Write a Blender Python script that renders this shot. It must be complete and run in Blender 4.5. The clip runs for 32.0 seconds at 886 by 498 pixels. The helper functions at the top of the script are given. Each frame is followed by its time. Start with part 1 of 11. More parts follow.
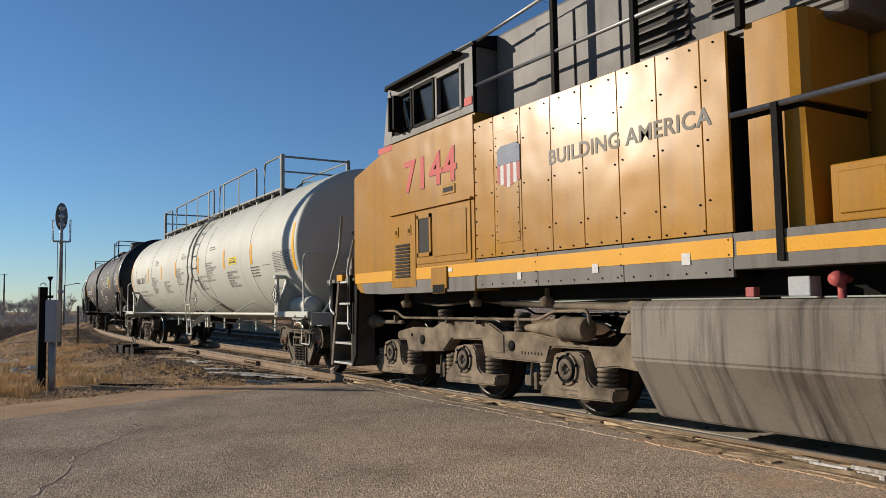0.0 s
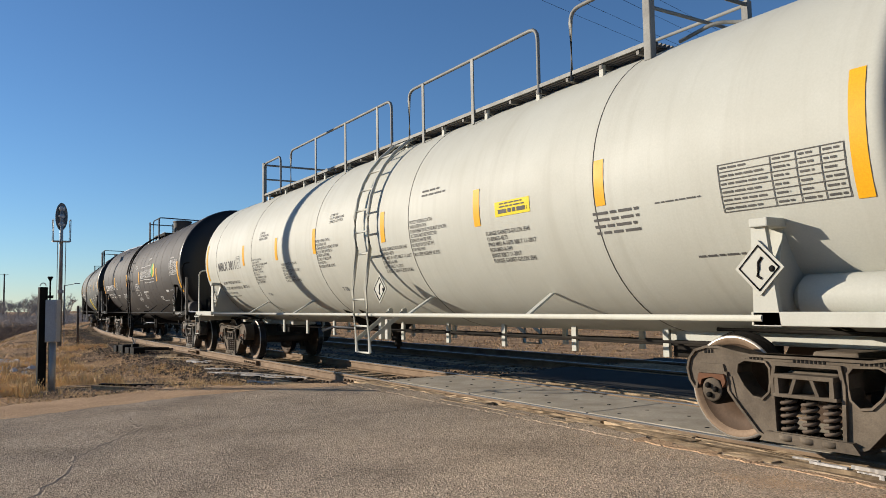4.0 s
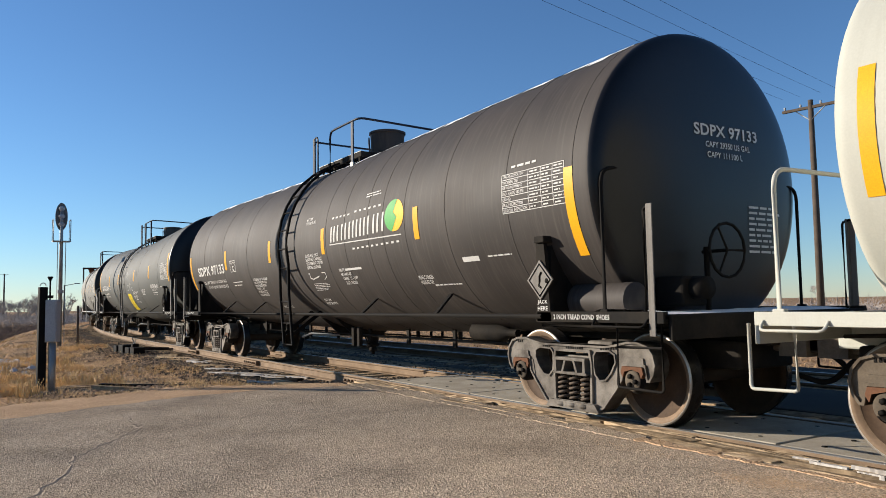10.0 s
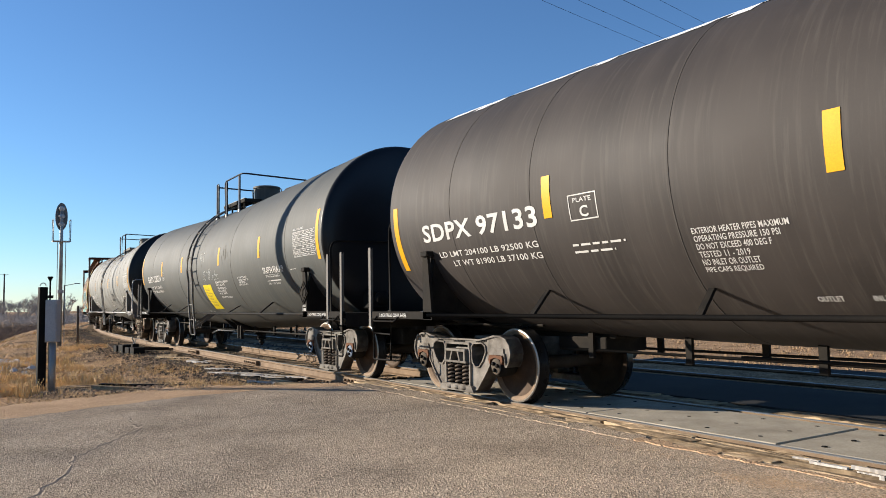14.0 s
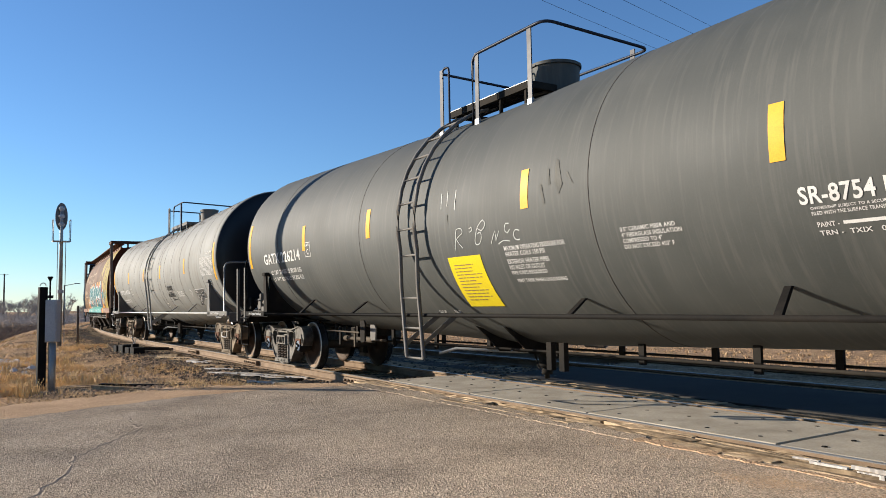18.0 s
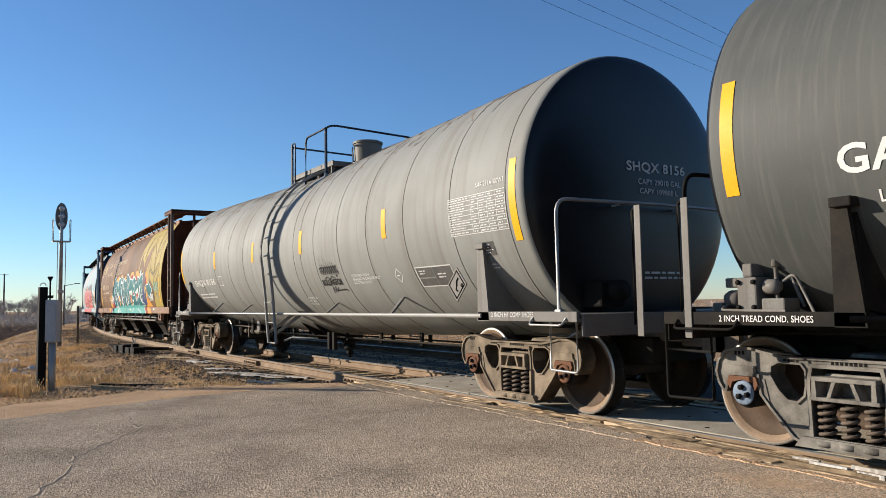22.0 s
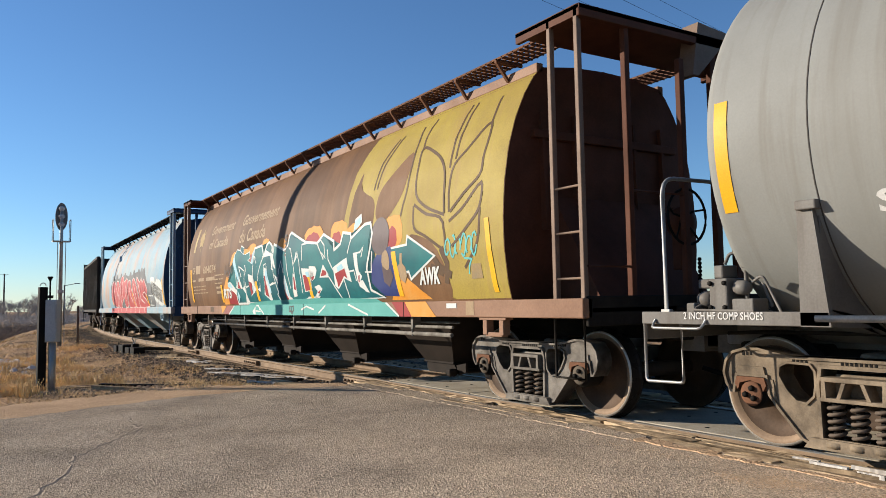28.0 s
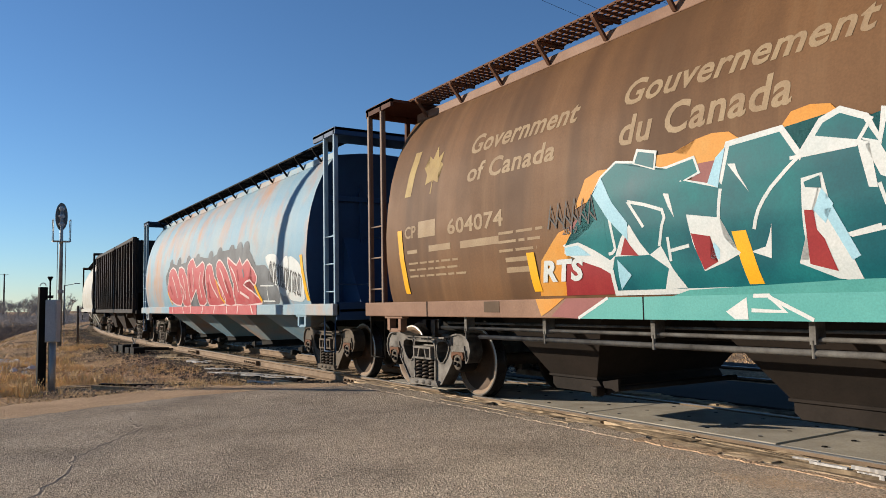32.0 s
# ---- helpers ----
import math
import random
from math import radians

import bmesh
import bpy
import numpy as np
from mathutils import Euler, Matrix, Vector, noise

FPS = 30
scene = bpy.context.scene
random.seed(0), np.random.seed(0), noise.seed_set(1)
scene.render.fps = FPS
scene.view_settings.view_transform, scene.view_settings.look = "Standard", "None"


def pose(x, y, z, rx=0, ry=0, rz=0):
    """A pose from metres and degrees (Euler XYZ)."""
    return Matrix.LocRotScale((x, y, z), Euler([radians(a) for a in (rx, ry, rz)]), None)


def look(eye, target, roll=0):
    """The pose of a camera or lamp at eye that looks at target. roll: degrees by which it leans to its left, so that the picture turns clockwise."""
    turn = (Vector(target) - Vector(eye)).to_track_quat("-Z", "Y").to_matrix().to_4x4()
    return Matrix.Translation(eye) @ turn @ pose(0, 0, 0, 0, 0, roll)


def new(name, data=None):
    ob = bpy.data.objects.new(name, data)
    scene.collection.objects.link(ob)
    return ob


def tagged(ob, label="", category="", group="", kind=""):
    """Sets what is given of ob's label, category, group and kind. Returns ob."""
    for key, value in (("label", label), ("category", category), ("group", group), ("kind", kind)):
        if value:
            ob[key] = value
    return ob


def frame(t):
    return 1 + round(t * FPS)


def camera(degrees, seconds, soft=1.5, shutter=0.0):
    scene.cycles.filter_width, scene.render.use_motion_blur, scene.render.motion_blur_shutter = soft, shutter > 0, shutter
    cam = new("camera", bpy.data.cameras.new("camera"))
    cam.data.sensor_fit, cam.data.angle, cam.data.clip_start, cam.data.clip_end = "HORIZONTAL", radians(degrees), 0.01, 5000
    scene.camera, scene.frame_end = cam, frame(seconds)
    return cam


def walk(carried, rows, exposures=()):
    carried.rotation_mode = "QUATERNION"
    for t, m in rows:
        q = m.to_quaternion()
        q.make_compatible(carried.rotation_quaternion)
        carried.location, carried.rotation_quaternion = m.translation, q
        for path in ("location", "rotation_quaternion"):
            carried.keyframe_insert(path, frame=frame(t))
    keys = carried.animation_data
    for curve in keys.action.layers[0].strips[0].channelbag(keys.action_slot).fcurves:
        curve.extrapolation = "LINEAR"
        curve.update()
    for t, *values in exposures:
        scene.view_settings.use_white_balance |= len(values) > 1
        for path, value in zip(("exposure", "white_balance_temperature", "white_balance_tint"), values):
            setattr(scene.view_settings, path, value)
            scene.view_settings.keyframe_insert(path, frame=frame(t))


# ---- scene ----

# Camera: stands still beside the level crossing. Rail tops lie at z = 0, the train runs along +x.
cam = camera(60.98, 32.0, soft=0.9, shutter=0.0)
EYE = Vector((0.0, 0.0, 1.279))
YAW, PITCH = radians(57.94), radians(4.09)
AIM = Vector((-math.sin(YAW) * math.cos(PITCH), math.cos(YAW) * math.cos(PITCH), math.sin(PITCH)))
STAND = look(EYE, EYE + AIM, -1.025)
walk(cam, [(0.0, STAND), (32.0, STAND)], exposures=[(0.0, 0.28, 6200, 10), (2.0, 0.34, 6200, 10), (3.0, 0.50, 6200, 10), (5.0, 0.44, 6200, 10), (7.0, 0.38, 6200, 10), (9.0, 0.62, 6200, 10), (11.0, 0.78, 6200, 10), (14.0, 0.90, 6200, 10), (20.0, 0.92, 6200, 10), (24.0, 0.72, 6200, 10), (26.0, 0.76, 6200, 10), (29.0, 0.74, 6200, 10), (30.0, 0.58, 6200, 10), (32.0, 0.54, 6200, 10)])

# ---- light ----
SUN_WAY = Vector((-0.693, -0.666, 0.272)).normalized()
SUN_EL = math.asin(SUN_WAY.z)
SUN_BEARING = math.atan2(SUN_WAY.x, SUN_WAY.y)
world = bpy.data.worlds.new("sky")
scene.world = world
world.use_nodes = True
wn = world.node_tree
sky = wn.nodes.new("ShaderNodeTexSky")
sky.sky_type = "NISHITA"
sky.sun_disc = False
sky.sun_elevation = SUN_EL
sky.sun_rotation = SUN_BEARING % (2 * math.pi)
sky.air_density, sky.dust_density, sky.ozone_density = 0.95, 0.0, 5.0
wn.nodes["Background"].inputs["Strength"].default_value = 0.085
wn.links.new(sky.outputs["Color"], wn.nodes["Background"].inputs["Color"])
sun_data = bpy.data.lights.new("sun", "SUN")
sun_data.energy, sun_data.angle, sun_data.color = 5.0, radians(0.55), (1.0, 0.87, 0.70)
sun = new("sun", sun_data)
sun.matrix_world = look(SUN_WAY * 60, (0, 0, 0))


# ---- materials ----
def ramp(nt, stops, fac):
    n = nt.nodes.new("ShaderNodeValToRGB")
    while len(n.color_ramp.elements) < len(stops):
        n.color_ramp.elements.new(0.5)
    for e, (at, col) in zip(n.color_ramp.elements, stops):
        e.position, e.color = at, (*col, 1) if len(col) == 3 else col
    nt.links.new(fac, n.inputs["Fac"])
    return n.outputs["Color"]


def grain(nt, scale, detail=6.0, stretch=(1, 1, 1), rough=0.6):
    tc = nt.nodes.new("ShaderNodeTexCoord")
    mp = nt.nodes.new("ShaderNodeMapping")
    mp.inputs["Scale"].default_value = stretch
    n = nt.nodes.new("ShaderNodeTexNoise")
    n.inputs["Scale"].default_value = scale
    n.inputs["Detail"].default_value = detail
    n.inputs["Roughness"].default_value = rough
    nt.links.new(tc.outputs["Object"], mp.inputs["Vector"])
    nt.links.new(mp.outputs["Vector"], n.inputs["Vector"])
    return n.outputs["Fac"]


def blend(nt, fac, a, b, mode="MIX"):
    n = nt.nodes.new("ShaderNodeMix")
    n.data_type, n.blend_type = "RGBA", mode
    for sock, v in ((n.inputs[0], fac), (n.inputs[6], a), (n.inputs[7], b)):
        if isinstance(v, (int, float)):
            sock.default_value = v
        elif isinstance(v, tuple):
            sock.default_value = (*v, 1)
        else:
            nt.links.new(v, sock)
    return n.outputs[2]


def surface(name, col, dirt=None, rough=0.6, metal=0.0, fine=40.0, coarse=1.5, amount=0.5, bump=0.15, streak=None, streak_amount=0.4, spec=0.12, vary=0.0, coat=0.0, bands=0.0, streak_scale=7.0, streak_from=0.5, streak_shape=(1, 0.06, 0.06), grit=0.22):
    """A worn surface: base colour, fine grain, coarse stains of a second colour, and vertical streaks where asked."""
    m = bpy.data.materials.new(name)
    m.use_nodes = True
    nt = m.node_tree
    b = nt.nodes["Principled BSDF"]
    dirt = dirt or tuple(c * 0.55 for c in col)
    f = grain(nt, fine, 4)
    c = grain(nt, coarse, 7)
    k = ramp(nt, [(0.38, (0, 0, 0)), (0.68, (amount,) * 3)], c)
    out = blend(nt, k, col, dirt)
    out = blend(nt, grit, out, ramp(nt, [(0.3, (0.25,) * 3), (0.7, (0.75,) * 3)], f), "OVERLAY")
    if streak:
        s = grain(nt, streak_scale, 5, streak_shape)
        out = blend(nt, ramp(nt, [(streak_from, (0, 0, 0)), (streak_from + 0.2, (streak_amount,) * 3)], s), out, streak)
    if bands:
        w = grain(nt, 1.1, 3, (1, 0.02, 0.05))
        out = blend(nt, ramp(nt, [(0.46, (0, 0, 0)), (0.58, (bands,) * 3)], w), out, dirt)
    if vary:
        oi = nt.nodes.new("ShaderNodeObjectInfo")
        hs = nt.nodes.new("ShaderNodeHueSaturation")
        mr = nt.nodes.new("ShaderNodeMapRange")
        mr.inputs["To Min"].default_value, mr.inputs["To Max"].default_value = 1 - vary, 1 + vary
        nt.links.new(oi.outputs["Random"], mr.inputs["Value"])
        nt.links.new(mr.outputs["Result"], hs.inputs["Value"])
        nt.links.new(out, hs.inputs["Color"])
        out = hs.outputs["Color"]
    nt.links.new(out, b.inputs["Base Color"])
    rr = nt.nodes.new("ShaderNodeMapRange")
    rr.inputs["To Min"].default_value, rr.inputs["To Max"].default_value = max(rough - min(0.12, rough * 0.6), 0.03), min(rough + min(0.12, rough * 0.6), 1)
    nt.links.new(c, rr.inputs["Value"])
    nt.links.new(rr.outputs["Result"], b.inputs["Roughness"])
    b.inputs["Metallic"].default_value = metal
    b.inputs["Specular IOR Level"].default_value = spec
    b.inputs["Coat Weight"].default_value = coat
    if bump:
        bn = nt.nodes.new("ShaderNodeBump")
        bn.inputs["Strength"].default_value = bump
        bn.inputs["Distance"].default_value = 0.01
        nt.links.new(f, bn.inputs["Height"])
        nt.links.new(bn.outputs["Normal"], b.inputs["Normal"])
    return m


M = {}
M["cream"] = surface("cream_tank_paint", (0.445, 0.447, 0.392), (0.37, 0.362, 0.305), 0.6, 0, 60, 0.9, 0.5, 0.01, (0.32, 0.30, 0.25), 0.3, spec=0.25, bands=0.15, grit=0.09)
M["cream_grime"] = surface("greasy_cream_paint", (0.30, 0.275, 0.22), (0.075, 0.065, 0.05), 0.6, 0, 50, 5.0, 0.9, 0.06, spec=0.2)
M["black"] = surface("black_tank_paint", (0.029, 0.0245, 0.022), (0.049, 0.041, 0.036), 0.66, 0, 60, 0.9, 0.7, 0.01, (0.08, 0.07, 0.06), 0.45, spec=0.26, bands=0.5, streak_scale=22, grit=0.09)
M["charcoal"] = surface("charcoal_tank_paint", (0.051, 0.055, 0.051), (0.076, 0.078, 0.071), 0.66, 0, 60, 1.1, 0.7, 0.01, (0.115, 0.112, 0.10), 0.4, spec=0.30, bands=0.4, streak_scale=20, grit=0.09)
M["grey"] = surface("weathered_grey_tank_paint", (0.215, 0.218, 0.203), (0.155, 0.15, 0.13), 0.7, 0, 60, 0.8, 0.5, 0.01, (0.12, 0.10, 0.075), 0.45, spec=0.28, bands=0.35, grit=0.09)
# Tar paint on grey and charcoal heads; on the black car it adds end shade.
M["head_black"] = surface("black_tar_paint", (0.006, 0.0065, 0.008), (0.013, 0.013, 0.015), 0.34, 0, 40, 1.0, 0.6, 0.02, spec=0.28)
M["brown"] = surface("brown_hopper_paint", (0.150, 0.077, 0.034), (0.060, 0.032, 0.017), 0.6, 0, 50, 0.9, 0.5, 0.04, (0.19, 0.112, 0.055), 0.35, spec=0.10, bands=0.55)
# Hopper ends face away from the sun; their shade is in this brown.
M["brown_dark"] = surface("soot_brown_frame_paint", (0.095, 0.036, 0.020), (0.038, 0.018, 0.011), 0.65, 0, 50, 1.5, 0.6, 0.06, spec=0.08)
M["blue"] = surface("pale_blue_hopper_paint", (0.165, 0.285, 0.36), (0.31, 0.345, 0.34), 0.55, 0, 50, 0.8, 0.8, 0.04, (0.40, 0.215, 0.115), 0.85, bands=0.2, streak_scale=1.05, streak_from=0.47, streak_shape=(1, 0.3, 0.55))
# Ladder posts: the pale tone of their sunlit face is put into the colour.
M["blue_post"] = surface("sun_bleached_blue_paint", (0.26, 0.37, 0.44), (0.16, 0.22, 0.27), 0.55, 0, 50, 2, 0.6, 0.04)
# Shaded counterpart of the pale blue, for end sheets and end posts.
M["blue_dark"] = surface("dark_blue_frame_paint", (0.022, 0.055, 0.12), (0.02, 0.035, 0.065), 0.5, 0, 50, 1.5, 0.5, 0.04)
M["coal"] = surface("rusty_black_hopper_paint", (0.024, 0.020, 0.018), (0.055, 0.036, 0.025), 0.65, 0, 50, 1.2, 0.6, 0.05, spec=0.1)
M["pale"] = surface("pale_grey_hopper_paint", (0.42, 0.40, 0.35), (0.30, 0.27, 0.22), 0.55, 0, 50, 1.0, 0.5, 0.04)
M["yellow"] = surface("armour_yellow_paint", (0.34, 0.165, 0.016), (0.25, 0.125, 0.022), 0.29, 0, 60, 1.1, 0.5, 0.03, (0.20, 0.105, 0.03), 0.45, spec=0.11)
M["stripe"] = surface("golden_stripe_paint", (0.60, 0.29, 0.012), (0.46, 0.22, 0.02), 0.4, 0, 60, 2, 0.4, 0.02)
M["loco_grey"] = surface("harbour_grey_paint", (0.155, 0.145, 0.13), (0.10, 0.09, 0.08), 0.5, 0, 50, 1.2, 0.6, 0.03, (0.075, 0.06, 0.048), 0.6, spec=0.12)
# These two are lowered in colour to deepen the shade under the train.
M["dark"] = surface("grimy_dark_steel", (0.008, 0.0075, 0.007), (0.02, 0.017, 0.014), 0.7, 0, 30, 2.0, 0.6, 0.1, spec=0.06)
M["under"] = surface("dusty_underframe_paint", (0.013, 0.012, 0.011), (0.036, 0.030, 0.023), 0.75, 0, 30, 2.5, 0.7, 0.1, spec=0.06)
M["truck"] = surface("dusty_cast_steel", (0.135, 0.11, 0.082), (0.04, 0.032, 0.025), 0.8, 0, 60, 3.0, 0.7, 0.25, vary=0.18)
M["truck_pale"] = surface("sand_dusted_cast_steel", (0.23, 0.18, 0.125), (0.05, 0.04, 0.03), 0.8, 0, 60, 3.5, 0.85, 0.3)
M["truck_grey"] = surface("grey_cast_steel", (0.20, 0.185, 0.16), (0.04, 0.034, 0.028), 0.7, 0, 60, 4.0, 0.85, 0.25, vary=0.15)
M["truck_grey2"] = surface("worn_grey_cast_steel", (0.20, 0.18, 0.155), (0.04, 0.033, 0.027), 0.7, 0, 60, 4.0, 0.85, 0.25, vary=0.15)
M["cap_blue"] = surface("blue_bearing_cap", (0.17, 0.22, 0.29), (0.07, 0.07, 0.08), 0.6, 0, 60, 9.0, 0.7, 0.1)
M["spring"] = surface("dusty_spring_steel", (0.11, 0.085, 0.065), (0.035, 0.028, 0.022), 0.7, 0, 60, 4.0, 0.6, 0.15)
# Oily plate, darkened further in colour for the side frame's shadow.
M["wheel"] = surface("oily_wheel_plate", (0.085, 0.055, 0.036), (0.028, 0.021, 0.016), 0.65, 0.1, 40, 2.0, 0.6, 0.1)
M["tread"] = surface("polished_tread_steel", (0.34, 0.32, 0.29), (0.20, 0.17, 0.14), 0.45, 0.5, 80, 4.0, 0.4, 0.02)
# Rim is paled in colour where sun catches it beside the shaded plate.
M["wheel_rim"] = surface("tan_dusted_wheel_rim", (0.25, 0.175, 0.115), (0.12, 0.085, 0.058), 0.6, 0.1, 40, 3.0, 0.6, 0.08)
M["wheel_tread"] = surface("polished_wheel_tread", (0.46, 0.43, 0.38), (0.24, 0.21, 0.18), 0.36, 0.6, 80, 4.0, 0.6, 0.02)
# Tread colour carries the shade on its side away from the sun.
M["tread_dark"] = surface("oily_dark_tread", (0.022, 0.020, 0.018), (0.009, 0.008, 0.008), 0.28, 0.3, 80, 4.0, 0.6, 0.02)
M["rust"] = surface("red_rust", (0.15, 0.07, 0.038), (0.075, 0.04, 0.026), 0.8, 0, 60, 6, 0.6, 0.2)
M["galv"] = surface("galvanised_steel", (0.30, 0.30, 0.29), (0.19, 0.185, 0.17), 0.5, 0.5, 60, 3, 0.5, 0.05)
M["walk_grey"] = surface("dull_grey_walkway_steel", (0.22, 0.22, 0.205), (0.14, 0.135, 0.125), 0.6, 0.1, 60, 3, 0.5, 0.05)
M["navy"] = surface("navy_handrail_paint", (0.018, 0.022, 0.035), (0.03, 0.03, 0.035), 0.45, 0, 60, 3, 0.4, 0.03)
M["tape"] = surface("yellow_reflective_tape", (0.70, 0.35, 0.010), (0.5, 0.23, 0.016), 0.45, 0, 90, 2, 0.3, 0.0)
M["decal_yellow"] = surface("bright_yellow_sheet", (0.66, 0.52, 0.015), (0.56, 0.43, 0.025), 0.5, 0, 90, 3, 0.3, 0.0)
M["white"] = surface("white_lettering_paint", (0.58, 0.57, 0.545), (0.38, 0.37, 0.35), 0.6, 0, 90, 3, 0.5, 0.0)
M["ink"] = surface("dark_lettering_paint", (0.07, 0.068, 0.065), (0.16, 0.15, 0.14), 0.6, 0, 90, 3, 0.5, 0.0)
M["red"] = surface("faded_red_paint", (0.42, 0.05, 0.05), (0.5, 0.14, 0.1), 0.55, 0, 90, 3, 0.5, 0.0)
M["glass"] = surface("dark_cab_glass", (0.012, 0.014, 0.016), (0.025, 0.025, 0.025), 0.14, 0, 60, 2, 0.0, 0.0, spec=0.35)
M["seam"] = surface("weld_seam_grime", (0.055, 0.05, 0.045), (0.09, 0.08, 0.07), 0.8, 0, 60, 4, 0.5, 0.05)


# ---- mesh helpers ----
def part(name, bm, material, parent, label="", smooth=False):
    """Links a bmesh as one mesh object under a thing or under a part."""
    me = bpy.data.meshes.new(name)
    if smooth:
        for f in bm.faces:
            f.smooth = True
    bm.to_mesh(me)
    bm.free()
    for mt in (material if isinstance(material, (list, tuple)) else [material]):
        me.materials.append(mt)
    ob = new(name, me)
    ob.parent = parent
    if smooth:
        me.set_sharp_from_angle(angle=radians(40))
    return tagged(ob, label)


def again(ob, x=0.0, y=0.0, z=0.0, rz=0.0, parent=None):
    """One more part on the same mesh, moved and turned."""
    o = new(ob.name.split(".")[0], ob.data)
    o.parent = parent or ob.parent
    o.matrix_basis = pose(x, y, z, 0, 0, rz)
    if "label" in ob:
        o["label"] = ob["label"]
    return o


def box(bm, x0, x1, y0, y1, z0, z1, bevel=0.0, mi=0):
    vs = [bm.verts.new((x, y, z)) for z in (z0, z1) for y in (y0, y1) for x in (x0, x1)]
    fs = [bm.faces.new([vs[i] for i in q]) for q in ((0, 2, 3, 1), (4, 5, 7, 6), (0, 1, 5, 4), (2, 6, 7, 3), (0, 4, 6, 2), (1, 3, 7, 5))]
    for f in fs:
        f.material_index = mi
    if bevel:
        es = list({e for f in fs for e in f.edges})
        bmesh.ops.bevel(bm, geom=es, offset=bevel, segments=2, affect="EDGES", profile=0.5)
    return fs


def prism(bm, poly, axis, a, b, mi=0):
    """A polygon in the plane across an axis, drawn out from a to b. axis y takes (x, z), axis x takes (y, z), axis z takes (x, y)."""
    put = {"y": lambda p, k: (p[0], k, p[1]), "x": lambda p, k: (k, p[0], p[1]), "z": lambda p, k: (p[0], p[1], k)}[axis]
    lo = [bm.verts.new(put(p, a)) for p in poly]
    hi = [bm.verts.new(put(p, b)) for p in poly]
    n = len(poly)
    fs = [bm.faces.new(lo), bm.faces.new(hi[::-1])]
    for i in range(n):
        fs.append(bm.faces.new((lo[i], hi[i], hi[(i + 1) % n], lo[(i + 1) % n])))
    bmesh.ops.recalc_face_normals(bm, faces=fs)
    for f in fs:
        f.material_index = mi
    return fs


def tube(bm, pts, r=0.02, seg=8, closed=False, mi=0):
    """A round pipe along a line of points."""
    pts = [Vector(p) for p in pts]
    n = len(pts)
    rings = []
    up = Vector((0, 0, 1))
    for i, p in enumerate(pts):
        a = pts[(i - 1) % n] if (closed or i > 0) else p
        c = pts[(i + 1) % n] if (closed or i < n - 1) else p
        d = ((p - a).normalized() + (c - p).normalized()) if (p - a).length and (c - p).length else (c - a)
        d = d.normalized() if d.length > 1e-6 else Vector((1, 0, 0))
        s = d.cross(up)
        s = s.normalized() if s.length > 1e-3 else d.cross(Vector((1, 0.03, 0))).normalized()
        t = s.cross(d).normalized()
        rings.append([bm.verts.new(p + s * math.cos(2 * math.pi * k / seg) * r + t * math.sin(2 * math.pi * k / seg) * r) for k in range(seg)])
    m = n if closed else n - 1
    for i in range(m):
        A, B = rings[i], rings[(i + 1) % n]
        for k in range(seg):
            f = bm.faces.new((A[k], A[(k + 1) % seg], B[(k + 1) % seg], B[k]))
            f.material_index, f.smooth = mi, True
    if not closed:
        for q in (rings[0], rings[-1][::-1]):
            f = bm.faces.new(q)
            f.material_index = mi


def bent(pts, r=0.1, n=4):
    """Rounds the inner corners of a line of points."""
    pts = [Vector(p) for p in pts]
    out = [pts[0]]
    for a, b, c in zip(pts, pts[1:], pts[2:]):
        u, v = (a - b), (c - b)
        k = min(r, u.length * 0.45, v.length * 0.45)
        p, q = b + u.normalized() * k, b + v.normalized() * k
        for i in range(n + 1):
            s = i / n
            out.append(p * (1 - s) ** 2 + b * 2 * s * (1 - s) + q * s * s)
    return out + [pts[-1]]


def lathe(bm, prof, axis="x", at=(0, 0, 0), seg=48, mi=0):
    """Turns a profile of (along, radius) about an axis through a point."""
    at = Vector(at)
    rings = []
    for a, r in prof:
        ring = []
        for k in range(seg):
            c, s = math.cos(2 * math.pi * k / seg), math.sin(2 * math.pi * k / seg)
            v = {"x": (a, c * r, s * r), "y": (s * r, a, c * r), "z": (c * r, s * r, a)}[axis]
            ring.append(bm.verts.new(at + Vector(v)))
        rings.append(ring)
    for i, (A, B) in enumerate(zip(rings, rings[1:])):
        m = mi[i] if isinstance(mi, (list, tuple)) else mi
        for k in range(seg):
            f = bm.faces.new((A[k], A[(k + 1) % seg], B[(k + 1) % seg], B[k]))
            f.smooth, f.material_index = True, m
    for q in (rings[0][::-1], rings[-1]):
        if prof[0][1] > 1e-4:
            f = bm.faces.new(q)
            f.material_index = mi[0] if isinstance(mi, (list, tuple)) else mi


def rod(bm, a, b, r=0.02, seg=8):
    tube(bm, [a, b], r, seg)


# ---- the track's line ----
Y0, BEND_X, BEND_R = 6.68, -28.5, 290.0


def track(s, y0=Y0):
    """Place and heading of the track's middle at s metres along it."""
    if s >= BEND_X:
        return Vector((s, y0, 0)), 0.0
    a = (BEND_X - s) / BEND_R
    r = BEND_R - (y0 - Y0)
    return Vector((BEND_X - r * math.sin(a), y0 + r * (1 - math.cos(a)), 0)), -a


def run(t):
    """How far the train has come at t seconds."""
    return 2.6568 * t + 0.0129315 * t * t - 2.95037e-05 * t ** 3 - 3.65207e-06 * t ** 4 + 0.0511 * math.exp(-t)


def car_pose(q, half, t):
    """Pose at t of a car whose middle lies at q in the train and whose trucks stand half a spacing off it."""
    a, b = track(q - half + run(t))[0], track(q + half + run(t))[0]
    d = b - a
    return Matrix.Translation((a + b) / 2) @ Matrix.Rotation(math.atan2(d.y, d.x), 4, "Z")


